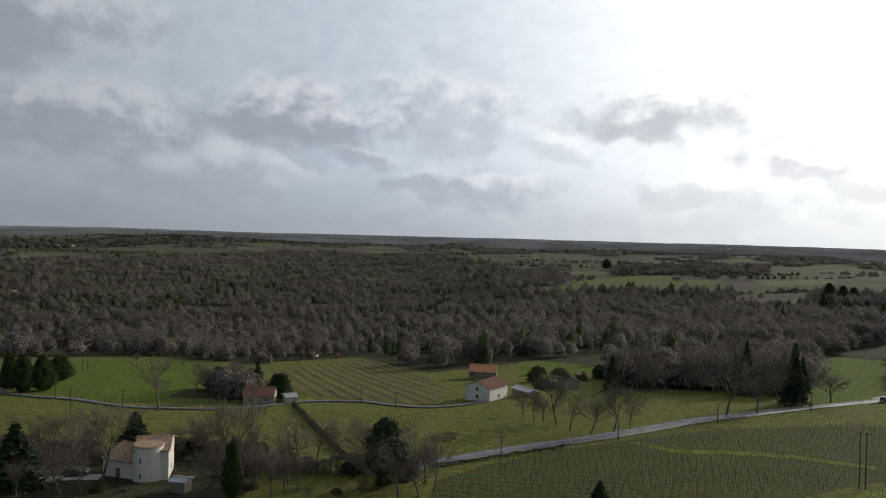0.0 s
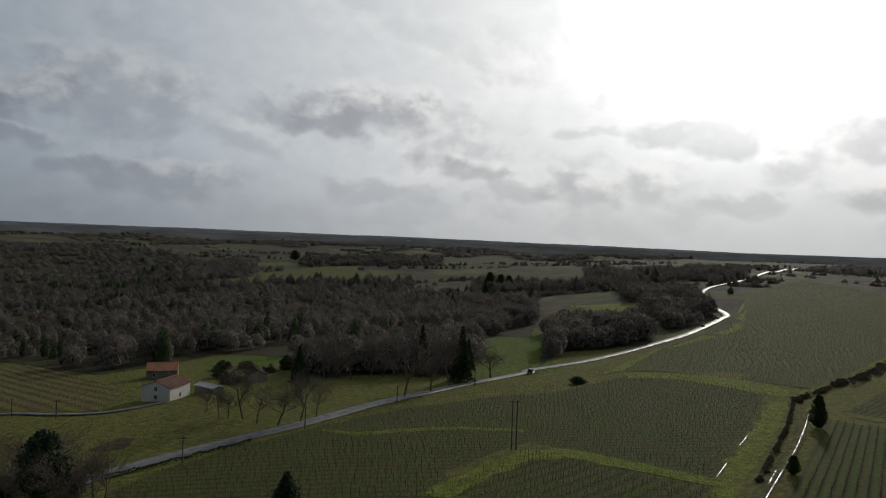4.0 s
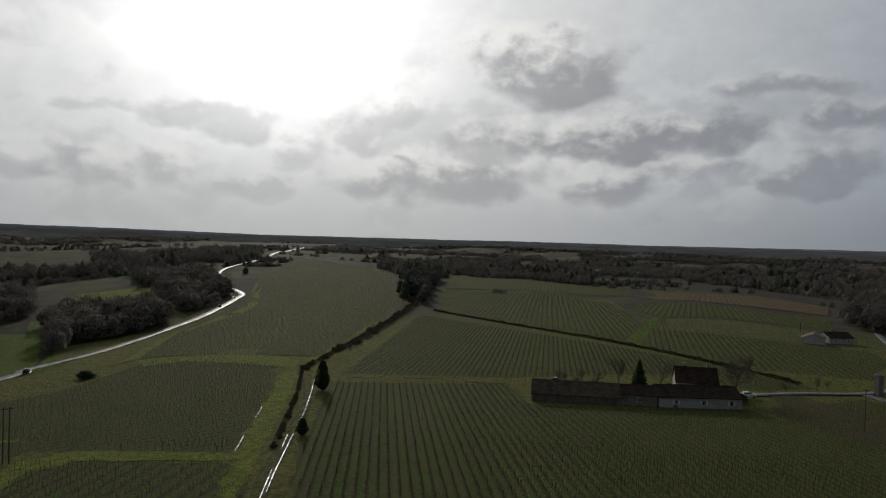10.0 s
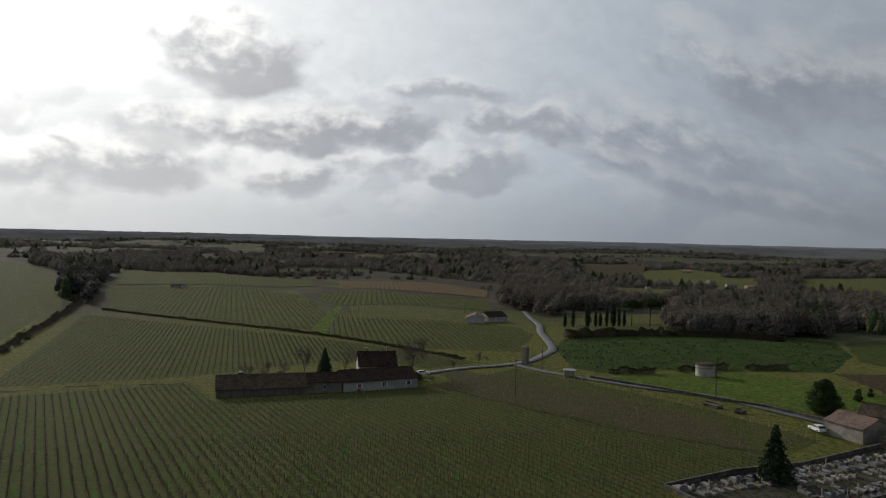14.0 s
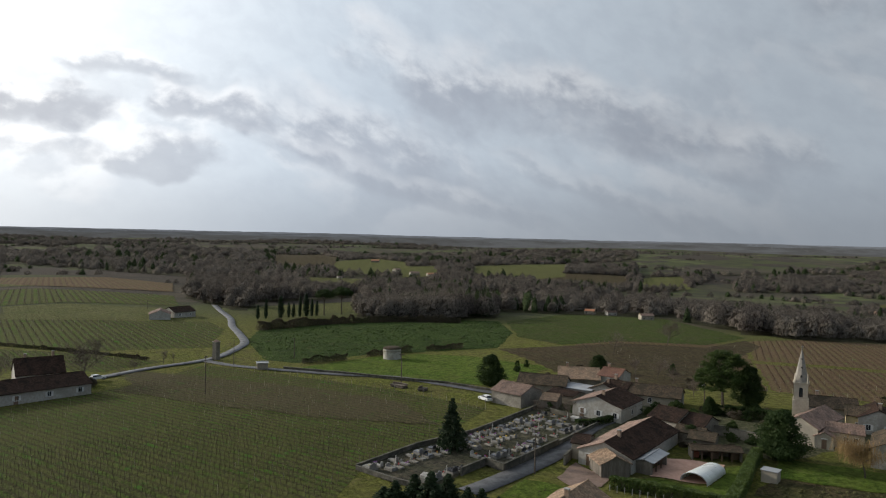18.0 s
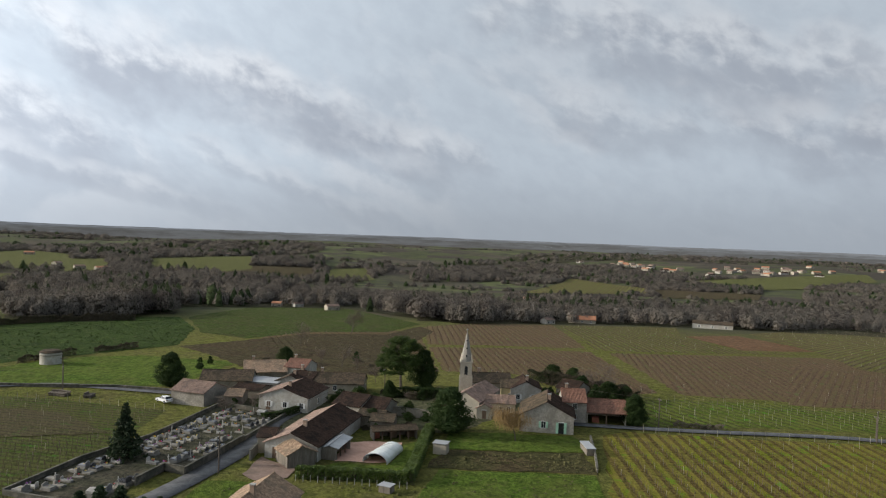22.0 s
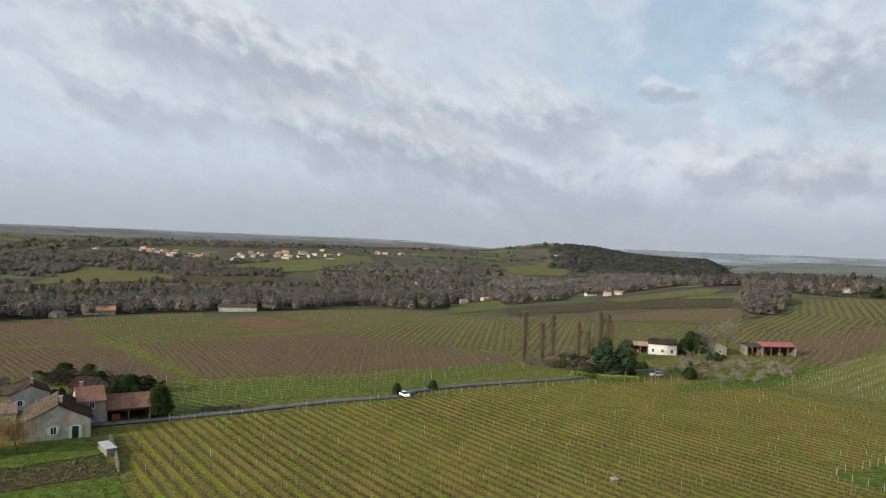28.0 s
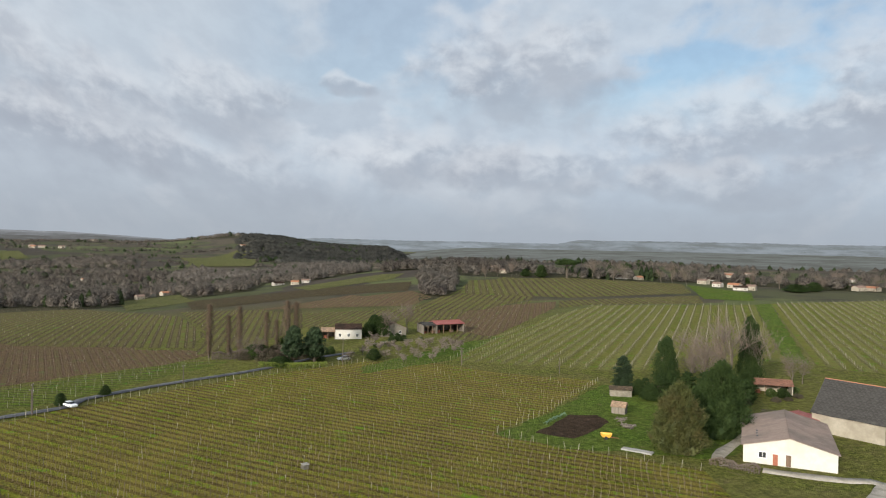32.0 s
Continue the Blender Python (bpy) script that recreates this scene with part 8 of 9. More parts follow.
def graveyard():
    r = random.Random(8)
    kinds = ["slab", "slab", "slab", "cross", "cross", "wide", "wide", "vault", "slab", "wide"]
    protos = [grave(k, r) for k in kinds]
    used = [False] * len(protos)
    a0, a1 = Vector(CEMETERY[0]), Vector(CEMETERY[9])
    u = (a1 - a0).normalized()
    v = Vector((u.y, -u.x))
    if v.dot(Vector(CEMETERY[6]) - a0) < 0:
        v = -v
    turn = math.degrees(math.atan2(u.y, u.x))
    for i in range(30):
        for j in range(14):
            p = a0 + u * (1.6 + i * 2.05 + r.uniform(-0.25, 0.25)) + v * (1.6 + j * 2.9 + r.uniform(-0.3, 0.3))
            ex, ey = np.array([p.x]), np.array([p.y])
            if not inside(ex, ey, CEMETERY)[0] or edge_distance(ex, ey, CEMETERY + CEMETERY[:1])[0] < 1.5:
                continue
            if (j % 4 == 3 and r.random() < 0.75) or r.random() < 0.12 or (i < 9 and 1 < j < 4) or (9 <= i < 11 and r.random() < 0.7):
                continue
            k = r.randrange(len(kinds))
            if kinds[k] == "vault" and r.random() < 0.5:
                k = 0
            m = pose(p.x, p.y, ground(p.x, p.y) + 0.2, 0, 0, turn + (0 if j % 2 else 180) + r.uniform(-4, 4)) @ Matrix.Diagonal((r.uniform(0.72, 0.95), r.uniform(0.75, 0.95), r.uniform(0.7, 0.95), 1))
            if used[k]:
                copy_thing(protos[k], m)
            else:
                protos[k].matrix_basis = m
                used[k] = True


graveyard()

# ---- hamlet grounds ----
patch("courtyard", [(105.7, -62.3), (111.6, -69.9), (107.6, -70.5), (102.3, -70.5), (99.2, -67.3), (101.7, -62.7)], surface("reddish_gravel", (0.15, 0.10, 0.075), (0.20, 0.135, 0.105), 2.0, 0.9, 0.2, (0.11, 0.08, 0.06)), 0.12, "reddish gravel courtyard", "courtyard")
patch("terrace", [(101.8, -78.3), (109.3, -88.3), (105.9, -92.8), (102.4, -95.6), (94.7, -85.9), (97.6, -82.1)], surface("pink_paving", (0.38, 0.225, 0.165), (0.45, 0.285, 0.215), 1.5, 0.85, 0.1, (0.29, 0.175, 0.13), spec=0.12), 0.13, "pinkish paved pool terrace", "terrace")
patch("vegetable_bed", [(94.0, -98.9), (75.2, -118.1), (66.8, -109.6), (88.7, -88.5)], grass("weedy_bed", (0.056, 0.042, 0.026), (0.078, 0.062, 0.032), (0.05, 0.058, 0.02), worn=0.5), 0.1, "dug over brown garden bed", "garden bed")
patch("lawn", [(102.6, -108.6), (83.9, -126.1), (78.4, -124.2), (75.4, -118.4), (94.3, -99.2)], GRASS["lush_grass"], 0.12, "bright green cottage lawn", "lawn")
patch("lawn", [(86.5, -89.8), (66.7, -108.8), (57.8, -98.0), (79.0, -77.3)], GRASS["lush_grass"], 0.08, "green grass strip behind gardens", "lawn")
patch("lawn", [(99.3, -48.0), (106.6, -56.8), (102.4, -61.0), (95.4, -65.3), (91.3, -65.8)], GRASS["lush_grass"], 0.09, "green lawn beside the lane", "lawn")
patch("verge", [(114.4, -74.2), (120.3, -90.5), (113.5, -101.2), (100.3, -108.0), (104.2, -128.7), (100.9, -136.9), (105.0, -158.1), (123.2, -145.8), (139.4, -116.7), (154.9, -105.2), (166.9, -95.1), (151.0, -81.5), (133.3, -89.2)], grass("trodden_yard", (0.075, 0.075, 0.045), (0.10, 0.095, 0.06), (0.055, 0.065, 0.028), bare=(0.13, 0.11, 0.08), worn=0.6), 0.06, "trodden yards and grass between houses", "yard")
M_HEDGE = surface("hedge_leaves", (0.055, 0.088, 0.016), (0.105, 0.145, 0.028), 0.7, 0.65, c=(0.05, 0.075, 0.018), thin=0.2)
hedge([(98.7, -68.4), (93.9, -73.2), (88.2, -77.8), (84.7, -80.5)], 1.6, 1.9, "clipped dense green garden hedge", M_HEDGE, leaf=0.17, per=70, wild=False)
hedge([(85.0, -81.0), (92.0, -89.9), (98.8, -98.1), (104.2, -105.1)], 1.9, 2.0, "clipped dense green garden hedge", M_HEDGE, leaf=0.17, per=70, wild=False)
patch("lawn", [(99.0, -69.4), (101.2, -77.9), (96.5, -81.5), (93.7, -85.3), (101.2, -95.0), (101.2, -100.4), (86.2, -81.9), (92.8, -75.8)], GRASS["lush_grass"], 0.1, "green lawn round the pool terrace", "lawn")
hedge([(133.9, -83.7), (133.6, -89.4), (136.1, -95.7)], 1.4, 1.5, "dark trimmed hedge beside the cemetery", leaf=0.17, per=60, wild=False)
hedge([(132.3, -123.0), (127.4, -127.4), (121.4, -130.4)], 2.2, 2.4, "tall dark hedge beside the church", leaf=0.18, per=55, wild=False)
garden_wall([(122.6, -105.9), (118.2, -110.1), (110.9, -112.7)], 2.0, 0.4, "old pale stone garden wall", WALLS["stone"])
garden_wall([(111.4, -67.4), (118.2, -74.6), (120.2, -77.9)], 1.8, 0.35, "stone wall beside the lane", WALLS["stone"])
garden_wall([(222.9, -34.4), (209.0, -48.9), (194.4, -63.3), (185.7, -73.2), (172.3, -81.7)], 0.8, 0.4, "long low stone wall along the lane", M_WALLTOP)
garden_wall([(80.2, -128.0), (74.4, -120.4), (67.6, -110.6)], 0.7, 0.3, "low stone edging wall of the garden", WALLS["stone"])
for x, y, turn, w, d, h, label in ((*(93.3, -97.2), 30.0, 2.6, 2.2, 2.0, "small pale metal garden shed"), (*(75.7, -120.0), 48.0, 1.6, 5.2, 1.3, "long low hutch with a flat pale roof"), (*(84.2, -75.6), 20.0, 2.0, 1.6, 1.1, "white garden storage box")):
    root = new("garden_shed")
    root.matrix_basis = pose(x, y, ground(x, y), 0, 0, turn)
    part("body", box_geo(-w / 2, w / 2, -d / 2, d / 2, -0.2, h), WALLS["render_cream"] if h > 1.5 else WALLS["boards"], root)
    part("roof", box_geo(-w / 2 - 0.15, w / 2 + 0.15, -d / 2 - 0.15, d / 2 + 0.15, h, h + 0.1), ROOFS["sheet_white"], root)
    part("door", box_geo(-0.4, 0.4, -d / 2 - 0.04, -d / 2, 0.0, h - 0.2), M_METAL, root)
    tagged(root, label, "shed")


def pool_cover(a, b, c):
    """An arched translucent pool enclosure."""
    a, b, c = Vector(a), Vector(b), Vector(c)
    u = b - a
    w = u.length
    d = (c - b).length
    o = (a + c) / 2
    root = new("pool_enclosure")
    root.matrix_basis = pose(o.x, o.y, ground(o.x, o.y) + 0.1, 0, 0, math.degrees(math.atan2(u.y, u.x)))
    n, high = 14, 1.7
    skin = surface("pool_cover_plastic", (0.55, 0.57, 0.53), (0.62, 0.63, 0.60), 0.6, 0.35)
    for k in range(4):
        y0, y1 = -d / 2 + d * k / 4, -d / 2 + d * (k + 1) / 4 - 0.06
        s = 1 - 0.04 * k
        v, f = [], []
        for i in range(n + 1):
            t = math.pi * i / n
            for y in (y0, y1):
                v += [(-math.cos(t) * w / 2 * s, y, math.sin(t) ** 0.8 * high * s), (-math.cos(t) * (w / 2 * s - 0.06), y, max(0, math.sin(t)) ** 0.8 * (high * s - 0.06))]
        for i in range(n):
            p = i * 4
            f += [(p, p + 2, p + 6, p + 4), (p + 1, p + 5, p + 7, p + 3), (p, p + 4, p + 5, p + 1), (p + 2, p + 3, p + 7, p + 6)]
        part("arch_segment", (np.array(v), np.array(f)), skin, root)
        part("rib", join([prism(v[i * 4], v[i * 4 + 4], 0.06, 0.06) for i in range(n)]), M_METAL, root)
    tagged(root, "arched pale plastic swimming pool enclosure", "pool enclosure")


pool_cover((98.0, -82.5), (93.9, -84.6), (98.7, -92.4))

# the tiled roof just below the camera
house("house", "cottage with light orange weathered tiled roof", *(85.7, -53.4), 215.0, 8.5, 10.5, 3.2, 2.3, "y", "render_cream", "tile_warm", chim=1)

# ---- poles and lines ----
def pole(x, y, h, lamp=False):
    root = new("utility_pole")
    root.matrix_basis = pose(x, y, ground(x, y), 0, 0, random.uniform(0, 180))
    shaft = part("shaft", prism((0, 0, -0.5), (0.02, 0, h), 0.15, 0.09, 8), M_POLE, root)
    part("crossarm", box_geo(-0.7, 0.7, -0.05, 0.05, h - 0.45, h - 0.33), M_POLE, root)
    for k in (-0.6, 0.0, 0.6):
        part("insulator", cyl_geo(0.05, h - 0.33, h - 0.12, 6, 0.03, k), M_CONCRETE, root)
    if lamp:
        part("street_lamp", box_geo(0.1, 0.9, -0.08, 0.08, h * 0.8, h * 0.8 + 0.1), M_METAL, root)
    return tagged(root, "weathered wooden utility pole with crossarm", "utility pole", "utility poles")


for k, (x, y, h) in enumerate(POLES):
    pole(x, y, max(h, 5.0), k in (6, 7, 8))


def wire(a, b, sag=0.7):
    (ax, ay, ah), (bx, by, bh) = a, b
    p = [Vector((ax + (bx - ax) * t, ay + (by - ay) * t, (ground(ax, ay) + ah) * (1 - t) + (ground(bx, by) + bh) * t - 0.2 - sag * 4 * t * (1 - t))) for t in [i / 10 for i in range(11)]]
    tagged(new("overhead_line", mesh_of("overhead_line", *join([prism(q, s, 0.02, 0.02) for q, s in zip(p, p[1:])]), [M_POLE])), "thin dark overhead electric line", "cable")


for a, b in ((2, 3), (3, 4), (2, 5), (6, 7), (7, 8), (8, 9), (9, 10), (10, 12), (12, 13), (15, 16), (17, 18), (18, 19)):
    wire(POLES[a], POLES[b])


# ---- cars ----
def car(x, y, turn, paint, label, size=1.0):
    root = new("car")
    root.matrix_basis = pose(x, y, ground(x, y) + 0.4, 0, 0, turn) @ Matrix.Scale(size, 4)
    side = [(-2.05, 0.35), (-2.1, 0.75), (-1.95, 0.95), (-1.6, 1.0), (1.0, 1.0), (1.9, 0.85), (2.1, 0.6), (2.05, 0.35)]
    top = [(-1.75, 1.0), (-1.45, 1.42), (0.2, 1.48), (1.0, 1.0)]

    def loft(pts, half, inner):
        v = [(px, s * (half if z < 1.05 else inner), z) for s in (-1, 1) for px, z in pts]
        n = len(pts)
        f = []
        for i in range(n):
            j = (i + 1) % n
            f += [(i, j, n + j), (i, n + j, n + i)]
        for i in range(1, n - 1):
            f += [(0, i, i + 1), (n, n + i + 1, n + i)]
        return np.array(v), np.array(f)
    part("body", loft(side, 0.86, 0.8), paint, root)
    part("cabin_glass", loft(top, 0.8, 0.64), M_GLASS, root)
    part("roof", box_geo(-1.4, 0.15, -0.63, 0.63, 1.44, 1.5), paint, root)
    for sx in (-1.3, 1.3):
        for sy in (-0.8, 0.8):
            v, f = cyl_geo(0.32, -0.1, 0.1, 14)
            wheel = part("wheel", (np.stack([v[:, 0] + sx, v[:, 2] + sy, v[:, 1] + 0.32], -1), f), M_GLASS, root)
            v, f = cyl_geo(0.18, -0.115, 0.115, 10)
            part("rim", (np.stack([v[:, 0] + sx, v[:, 2] + sy, v[:, 1] + 0.32], -1), f), M_METAL, wheel)
    for sy in (-0.6, 0.6):
        part("headlight", box_geo(2.0, 2.1, sy - 0.15, sy + 0.15, 0.62, 0.75), M_FRAME, root)
        part("tail_light", box_geo(-2.12, -2.05, sy - 0.12, sy + 0.12, 0.7, 0.9), M_RUST, root)
    tagged(root, label, "car")


PAINT_WHITE = surface("white_car_paint", (0.75, 0.76, 0.77), (0.8, 0.8, 0.8), 1.0, 0.25, c=(0.7, 0.7, 0.7))
PAINT_DARK = surface("dark_car_paint", (0.02, 0.022, 0.03), (0.03, 0.032, 0.04), 1.0, 0.25)
PAINT_GREY = surface("silver_car_paint", (0.35, 0.36, 0.37), (0.42, 0.43, 0.44), 1.0, 0.3, metal=0.4)
car(*(32.2, -178.9), 128.0, PAINT_WHITE, "white hatchback car on the country road", 0.86)
car(*(-61.6, 122.5), 5.0, PAINT_DARK, "dark car parked on a gravel drive")
car(*(219.4, 17.3), 300.0, PAINT_WHITE, "white car parked beside the farm")
car(*(326.3, 327.7), 40.0, PAINT_DARK, "dark car driving on the wet road")
car(*(369.6, 359.1), 60.0, PAINT_DARK, "small dark car farther along the road")
car(*(144.9, 231.6), 50.0, PAINT_DARK, "dark car on the road beside trees")
car(*(-38.6, -232.7), 20.0, PAINT_GREY, "bluish grey car parked at the white house")
car(*(208.7, 70.4), 10.0, PAINT_GREY, "grey car behind the farm barn")
PAINT_ORANGE = surface("orange_vehicle_paint", (0.5, 0.13, 0.03), (0.56, 0.16, 0.05), 1.0, 0.5)
car(*(-67.0, 391.0), 80.0, PAINT_WHITE, "white van parked behind the small vineyard")
car(*(-55.0, 393.0), 95.0, PAINT_ORANGE, "orange works vehicle parked behind the small vineyard")
car(*(161.6, -74.7), 10.0, PAINT_WHITE, "white van beside the block barn")

# ---- odd buildings ----
def dovecote(x, y):
    root = new("dovecote")
    root.matrix_basis = pose(x, y, ground(x, y))
    tagged(root, "round whitewashed stone dovecote with low tiled roof", "dovecote")
    body = part("round_wall", cyl_geo(3.0, -0.5, 3.6, 28), WALLS["render_white"], root)
    part("cornice", cyl_geo(3.2, 2.7, 2.95, 28), WALLS["stone"], body)
    part("roof", cyl_geo(3.3, 3.6, 4.2, 28, 2.4), ROOFS["tile_lichen"], root)
    part("door", box_geo(-0.5, 0.5, -3.1, -2.9, 0, 1.9), M_WOODDOOR, root)


dovecote(*(235.2, -73.0))
tower = new("stone_tower")
tx, ty = (248.5, -16.0)
tower.matrix_basis = pose(tx, ty, ground(tx, ty), 0, 0, 40)
tagged(tower, "narrow tall stone transformer tower beside the crossroads", "tower")
part("body", box_geo(-0.85, 0.85, -0.85, 0.85, -0.5, 5.9), WALLS["stone"], tower)
part("plinth", box_geo(-0.95, 0.95, -0.95, 0.95, -0.5, 0.6), WALLS["stone"], tower)
part("cornice", box_geo(-1.0, 1.0, -1.0, 1.0, 5.9, 6.1), WALLS["render_cream"], tower)
part("roof", cyl_geo(1.35, 6.1, 6.8, 4, 0.05), ROOFS["tile_pink"], tower)
for z in (2.2, 4.3):
    part("opening", box_geo(-0.25, 0.25, -0.89, -0.8, z, z + 0.9), M_GLASS, tower)
bx, by = (-14.4, -125.0)
box = new("well_head")
box.matrix_basis = pose(bx, by, ground(bx, by), 0, 0, 20)
tagged(box, "small pale concrete well head in the vineyard", "well head")
part("block", box_geo(-0.5, 0.5, -0.5, 0.5, -0.2, 0.85), M_WALLTOP, box)
part("lid", box_geo(-0.58, 0.58, -0.58, 0.58, 0.85, 0.95), M_CONCRETE, box)

# ---- the overgrown grounds of the villa ----
patch("woodland_floor", VILLA_GROUNDS, M_LITTER, 0.05, "brown leaf litter among bare trees round the villa", "woodland floor")

# ---- farm garden in the south-west ----
patch("garden_bed", [(-63.5, -137.6), (-78.8, -151.0), (-85.1, -149.0), (-83.9, -141.9), (-69.9, -131.6)], grass("dug_earth", (0.045, 0.03, 0.02), (0.06, 0.04, 0.028), (0.035, 0.025, 0.016), worn=0.3), 0.12, "dark freshly dug vegetable bed", "garden bed")
patch("garden_lawn", [(-54.8, -138.6), (-72.9, -152.3), (-104.3, -181.4), (-114.6, -173.0), (-124.3, -150.4), (-99.0, -116.2), (-88.6, -112.9), (-74.6, -121.7), (-64.6, -125.8)], GRASS["lush_grass"], 0.07, "green garden grass round a vegetable bed", "lawn")
hedge([(-68.9, -144.0), (-77.4, -151.2)], 0.9, 0.6, "row of bluish leeks beside the bed", surface("leek_leaves", (0.10, 0.17, 0.10), (0.15, 0.23, 0.14), 1.0, 0.7), "vegetable_row", 0.14, 10)
hedge([(-86.4, -110.9), (-89.3, -107.5), (-91.5, -103.7)], 1.5, 1.3, "low dry brown hedge by the drive", M_TWIG, leaf=0.12, per=34)
trailer = new("farm_trailer")
qx, qy = (-76.2, -130.3)
trailer.matrix_basis = pose(qx, qy, ground(qx, qy), 0, 0, 150)
tagged(trailer, "small yellow farm trailer with red drawbar", "trailer")
M_YELLOW = surface("yellow_paint", (0.55, 0.30, 0.04), (0.62, 0.36, 0.06), 2.0, 0.6)
part("hopper", (np.array([(-1.2, -0.8, 1.2), (1.2, -0.8, 1.2), (1.2, 0.8, 1.2), (-1.2, 0.8, 1.2), (-0.8, -0.5, 0.5), (0.8, -0.5, 0.5), (0.8, 0.5, 0.5), (-0.8, 0.5, 0.5)]), np.array([(0, 1, 5, 4), (1, 2, 6, 5), (2, 3, 7, 6), (3, 0, 4, 7), (4, 5, 6, 7)])), M_YELLOW, trailer)
for sy in (-0.7, 0.7):
    v, f = cyl_geo(0.38, -0.1, 0.1, 14)
    part("wheel", (np.stack([v[:, 0], v[:, 2] + sy, v[:, 1] + 0.38], -1), f), M_GLASS, trailer)
part("drawbar", prism((1.0, 0, 0.5), (2.6, 0, 0.4), 0.07, 0.05, 5), M_RUST, trailer)
slab = new("concrete_slab")
qx, qy = (-77.7, -121.0)
slab.matrix_basis = pose(qx, qy, ground(qx, qy), 0, 0, 130)
tagged(slab, "long grey concrete slab in the grass", "slab")
part("slab_top", box_geo(-3.0, 3.0, -0.9, 0.9, -0.1, 0.28), M_CONCRETE, slab)
garden_wall([(-113.8, -136.5), (-115.6, -133.4)], 2.2, 0.25, "short white rendered wall", WALLS["render_bright"])
house("outbuilding", "low lean-to with faded red roof beside the barn", *(-123.5, -128.2), 139.6, 7.0, 9.0, 2.5, 0.7, "y", "render_cream", "sheet_red")
patch("farmyard", [(-111.4, -130.9), (-129.3, -146.1), (-137.0, -141.5), (-106.0, -122.9)], grass("trodden_earth", (0.10, 0.085, 0.06), (0.14, 0.12, 0.09), (0.08, 0.085, 0.03), worn=0.5), 0.1, "pale gravel farmyard", "farmyard")

# ---- ditch bank with brambles along the eastern track ----
M_BRAMBLE = surface("bramble_stems", (0.06, 0.05, 0.034), (0.095, 0.078, 0.05), 0.8, 0.95, c=(0.04, 0.048, 0.02), thin=0.3)
hedge(ROADS["ditch"][:3], 1.3, 0.9, "dark bramble bank beside the grassy track", M_BRAMBLE, "bramble_bank", 0.13, 30, gap=0.3)
hedge(ROADS["ditch"][2:], 3.0, 0.9, "dark overgrown bramble and scrub bank", M_BRAMBLE, "bramble_bank", 0.16, 16, gap=0.3)
hedge([(x + 3.5, y - 1.5) for x, y in ROADS["ditch"][3:]], 3.0, 1.8, "bare brown scrub beside the bank", M_TWIG, "bramble_bank", 0.14, 16, gap=0.5)
hedge([(393.6, 213.7), (346.0, 132.3), (308.9, 70.8), (271.0, 22.4), (253.4, 5.0)], 1.6, 1.0, "dark weedy ditch between vineyards", M_BRAMBLE, "bramble_bank", 0.17, 34)
hedge([(331.6, -39.6), (361.8, -83.9), (372.6, -125.6), (362.5, -151.2)], 4.5, 3.2, "dark hedge along the rough field", M_BRAMBLE, "hedge", 0.2, 40)
hedge([(232.6, -41.8), (236.6, -57.0), (244.3, -70.7), (253.3, -92.7), (257.6, -113.0)], 2.0, 1.8, "ragged hedge beside the sheep pasture", M_BRAMBLE, "hedge", 0.2, 26, gap=0.35)
hedge([(-42.9, 213.6), (-29.1, 172.7), (-19.9, 146.2), (-16.8, 139.9)], 1.6, 0.9, "dark overgrown ditch across the meadow", M_BRAMBLE, "bramble_bank", 0.17, 34)
hedge([(-56.3, 219.7), (-51.2, 220.3), (-44.4, 220.9)], 1.6, 1.6, "dark clipped hedge beside the lane", M_LEAF, "hedge", 0.22, 26)
hedge([(-34.6, 128.4), (-25.3, 127.7), (-15.3, 128.2), (-3.0, 125.7)], 4.0, 2.6, "tangled bare scrub below the meadow", M_TWIG, "scrub_bank", 0.15, 30)
hedge([(-87.0, 142.7), (-74.6, 136.5), (-64.3, 135.3)], 5.0, 3.0, "tangled bare scrub beside the villa", M_TWIG, "scrub_bank", 0.15, 30)
hedge([(-53.7, 143.9), (-40.3, 137.1), (-32.8, 137.6)], 5.0, 3.0, "tangled bare scrub behind the villa", M_TWIG, "scrub_bank", 0.15, 30)
hedge([(-0.1, 132.9), (12.1, 140.3), (27.0, 149.8)], 0.8, 0.6, "low hedge along the road verge", M_LEAF, "hedge", 0.16, 12)
hedge([(-11.6, -227.3), (-20.0, -223.4), (-31.8, -223.7)], 2.0, 1.5, "bright green clipped garden hedge", surface("lime_hedge_leaves", (0.11, 0.15, 0.02), (0.17, 0.2, 0.035), 0.8, 0.7), "hedge", 0.18, 50, wild=False)
hedge([(126.2, -167.6), (107.0, -168.3), (90.3, -165.6)], 5.0, 3.0, "tangled shrubs behind the hamlet", M_BRAMBLE, "scrub_bank", 0.15, 30)
hedge([(74.0, -152.1), (64.6, -157.5)], 1.4, 1.0, "dry bush along the roadside", M_TWIG, "scrub_bank", 0.15, 30)
hedge([(2.7, -244.9), (-8.6, -242.8), (-21.5, -241.5)], 4.0, 2.4, "brown bramble thicket under the poplars", M_TWIG, "scrub_bank", 0.15, 30)
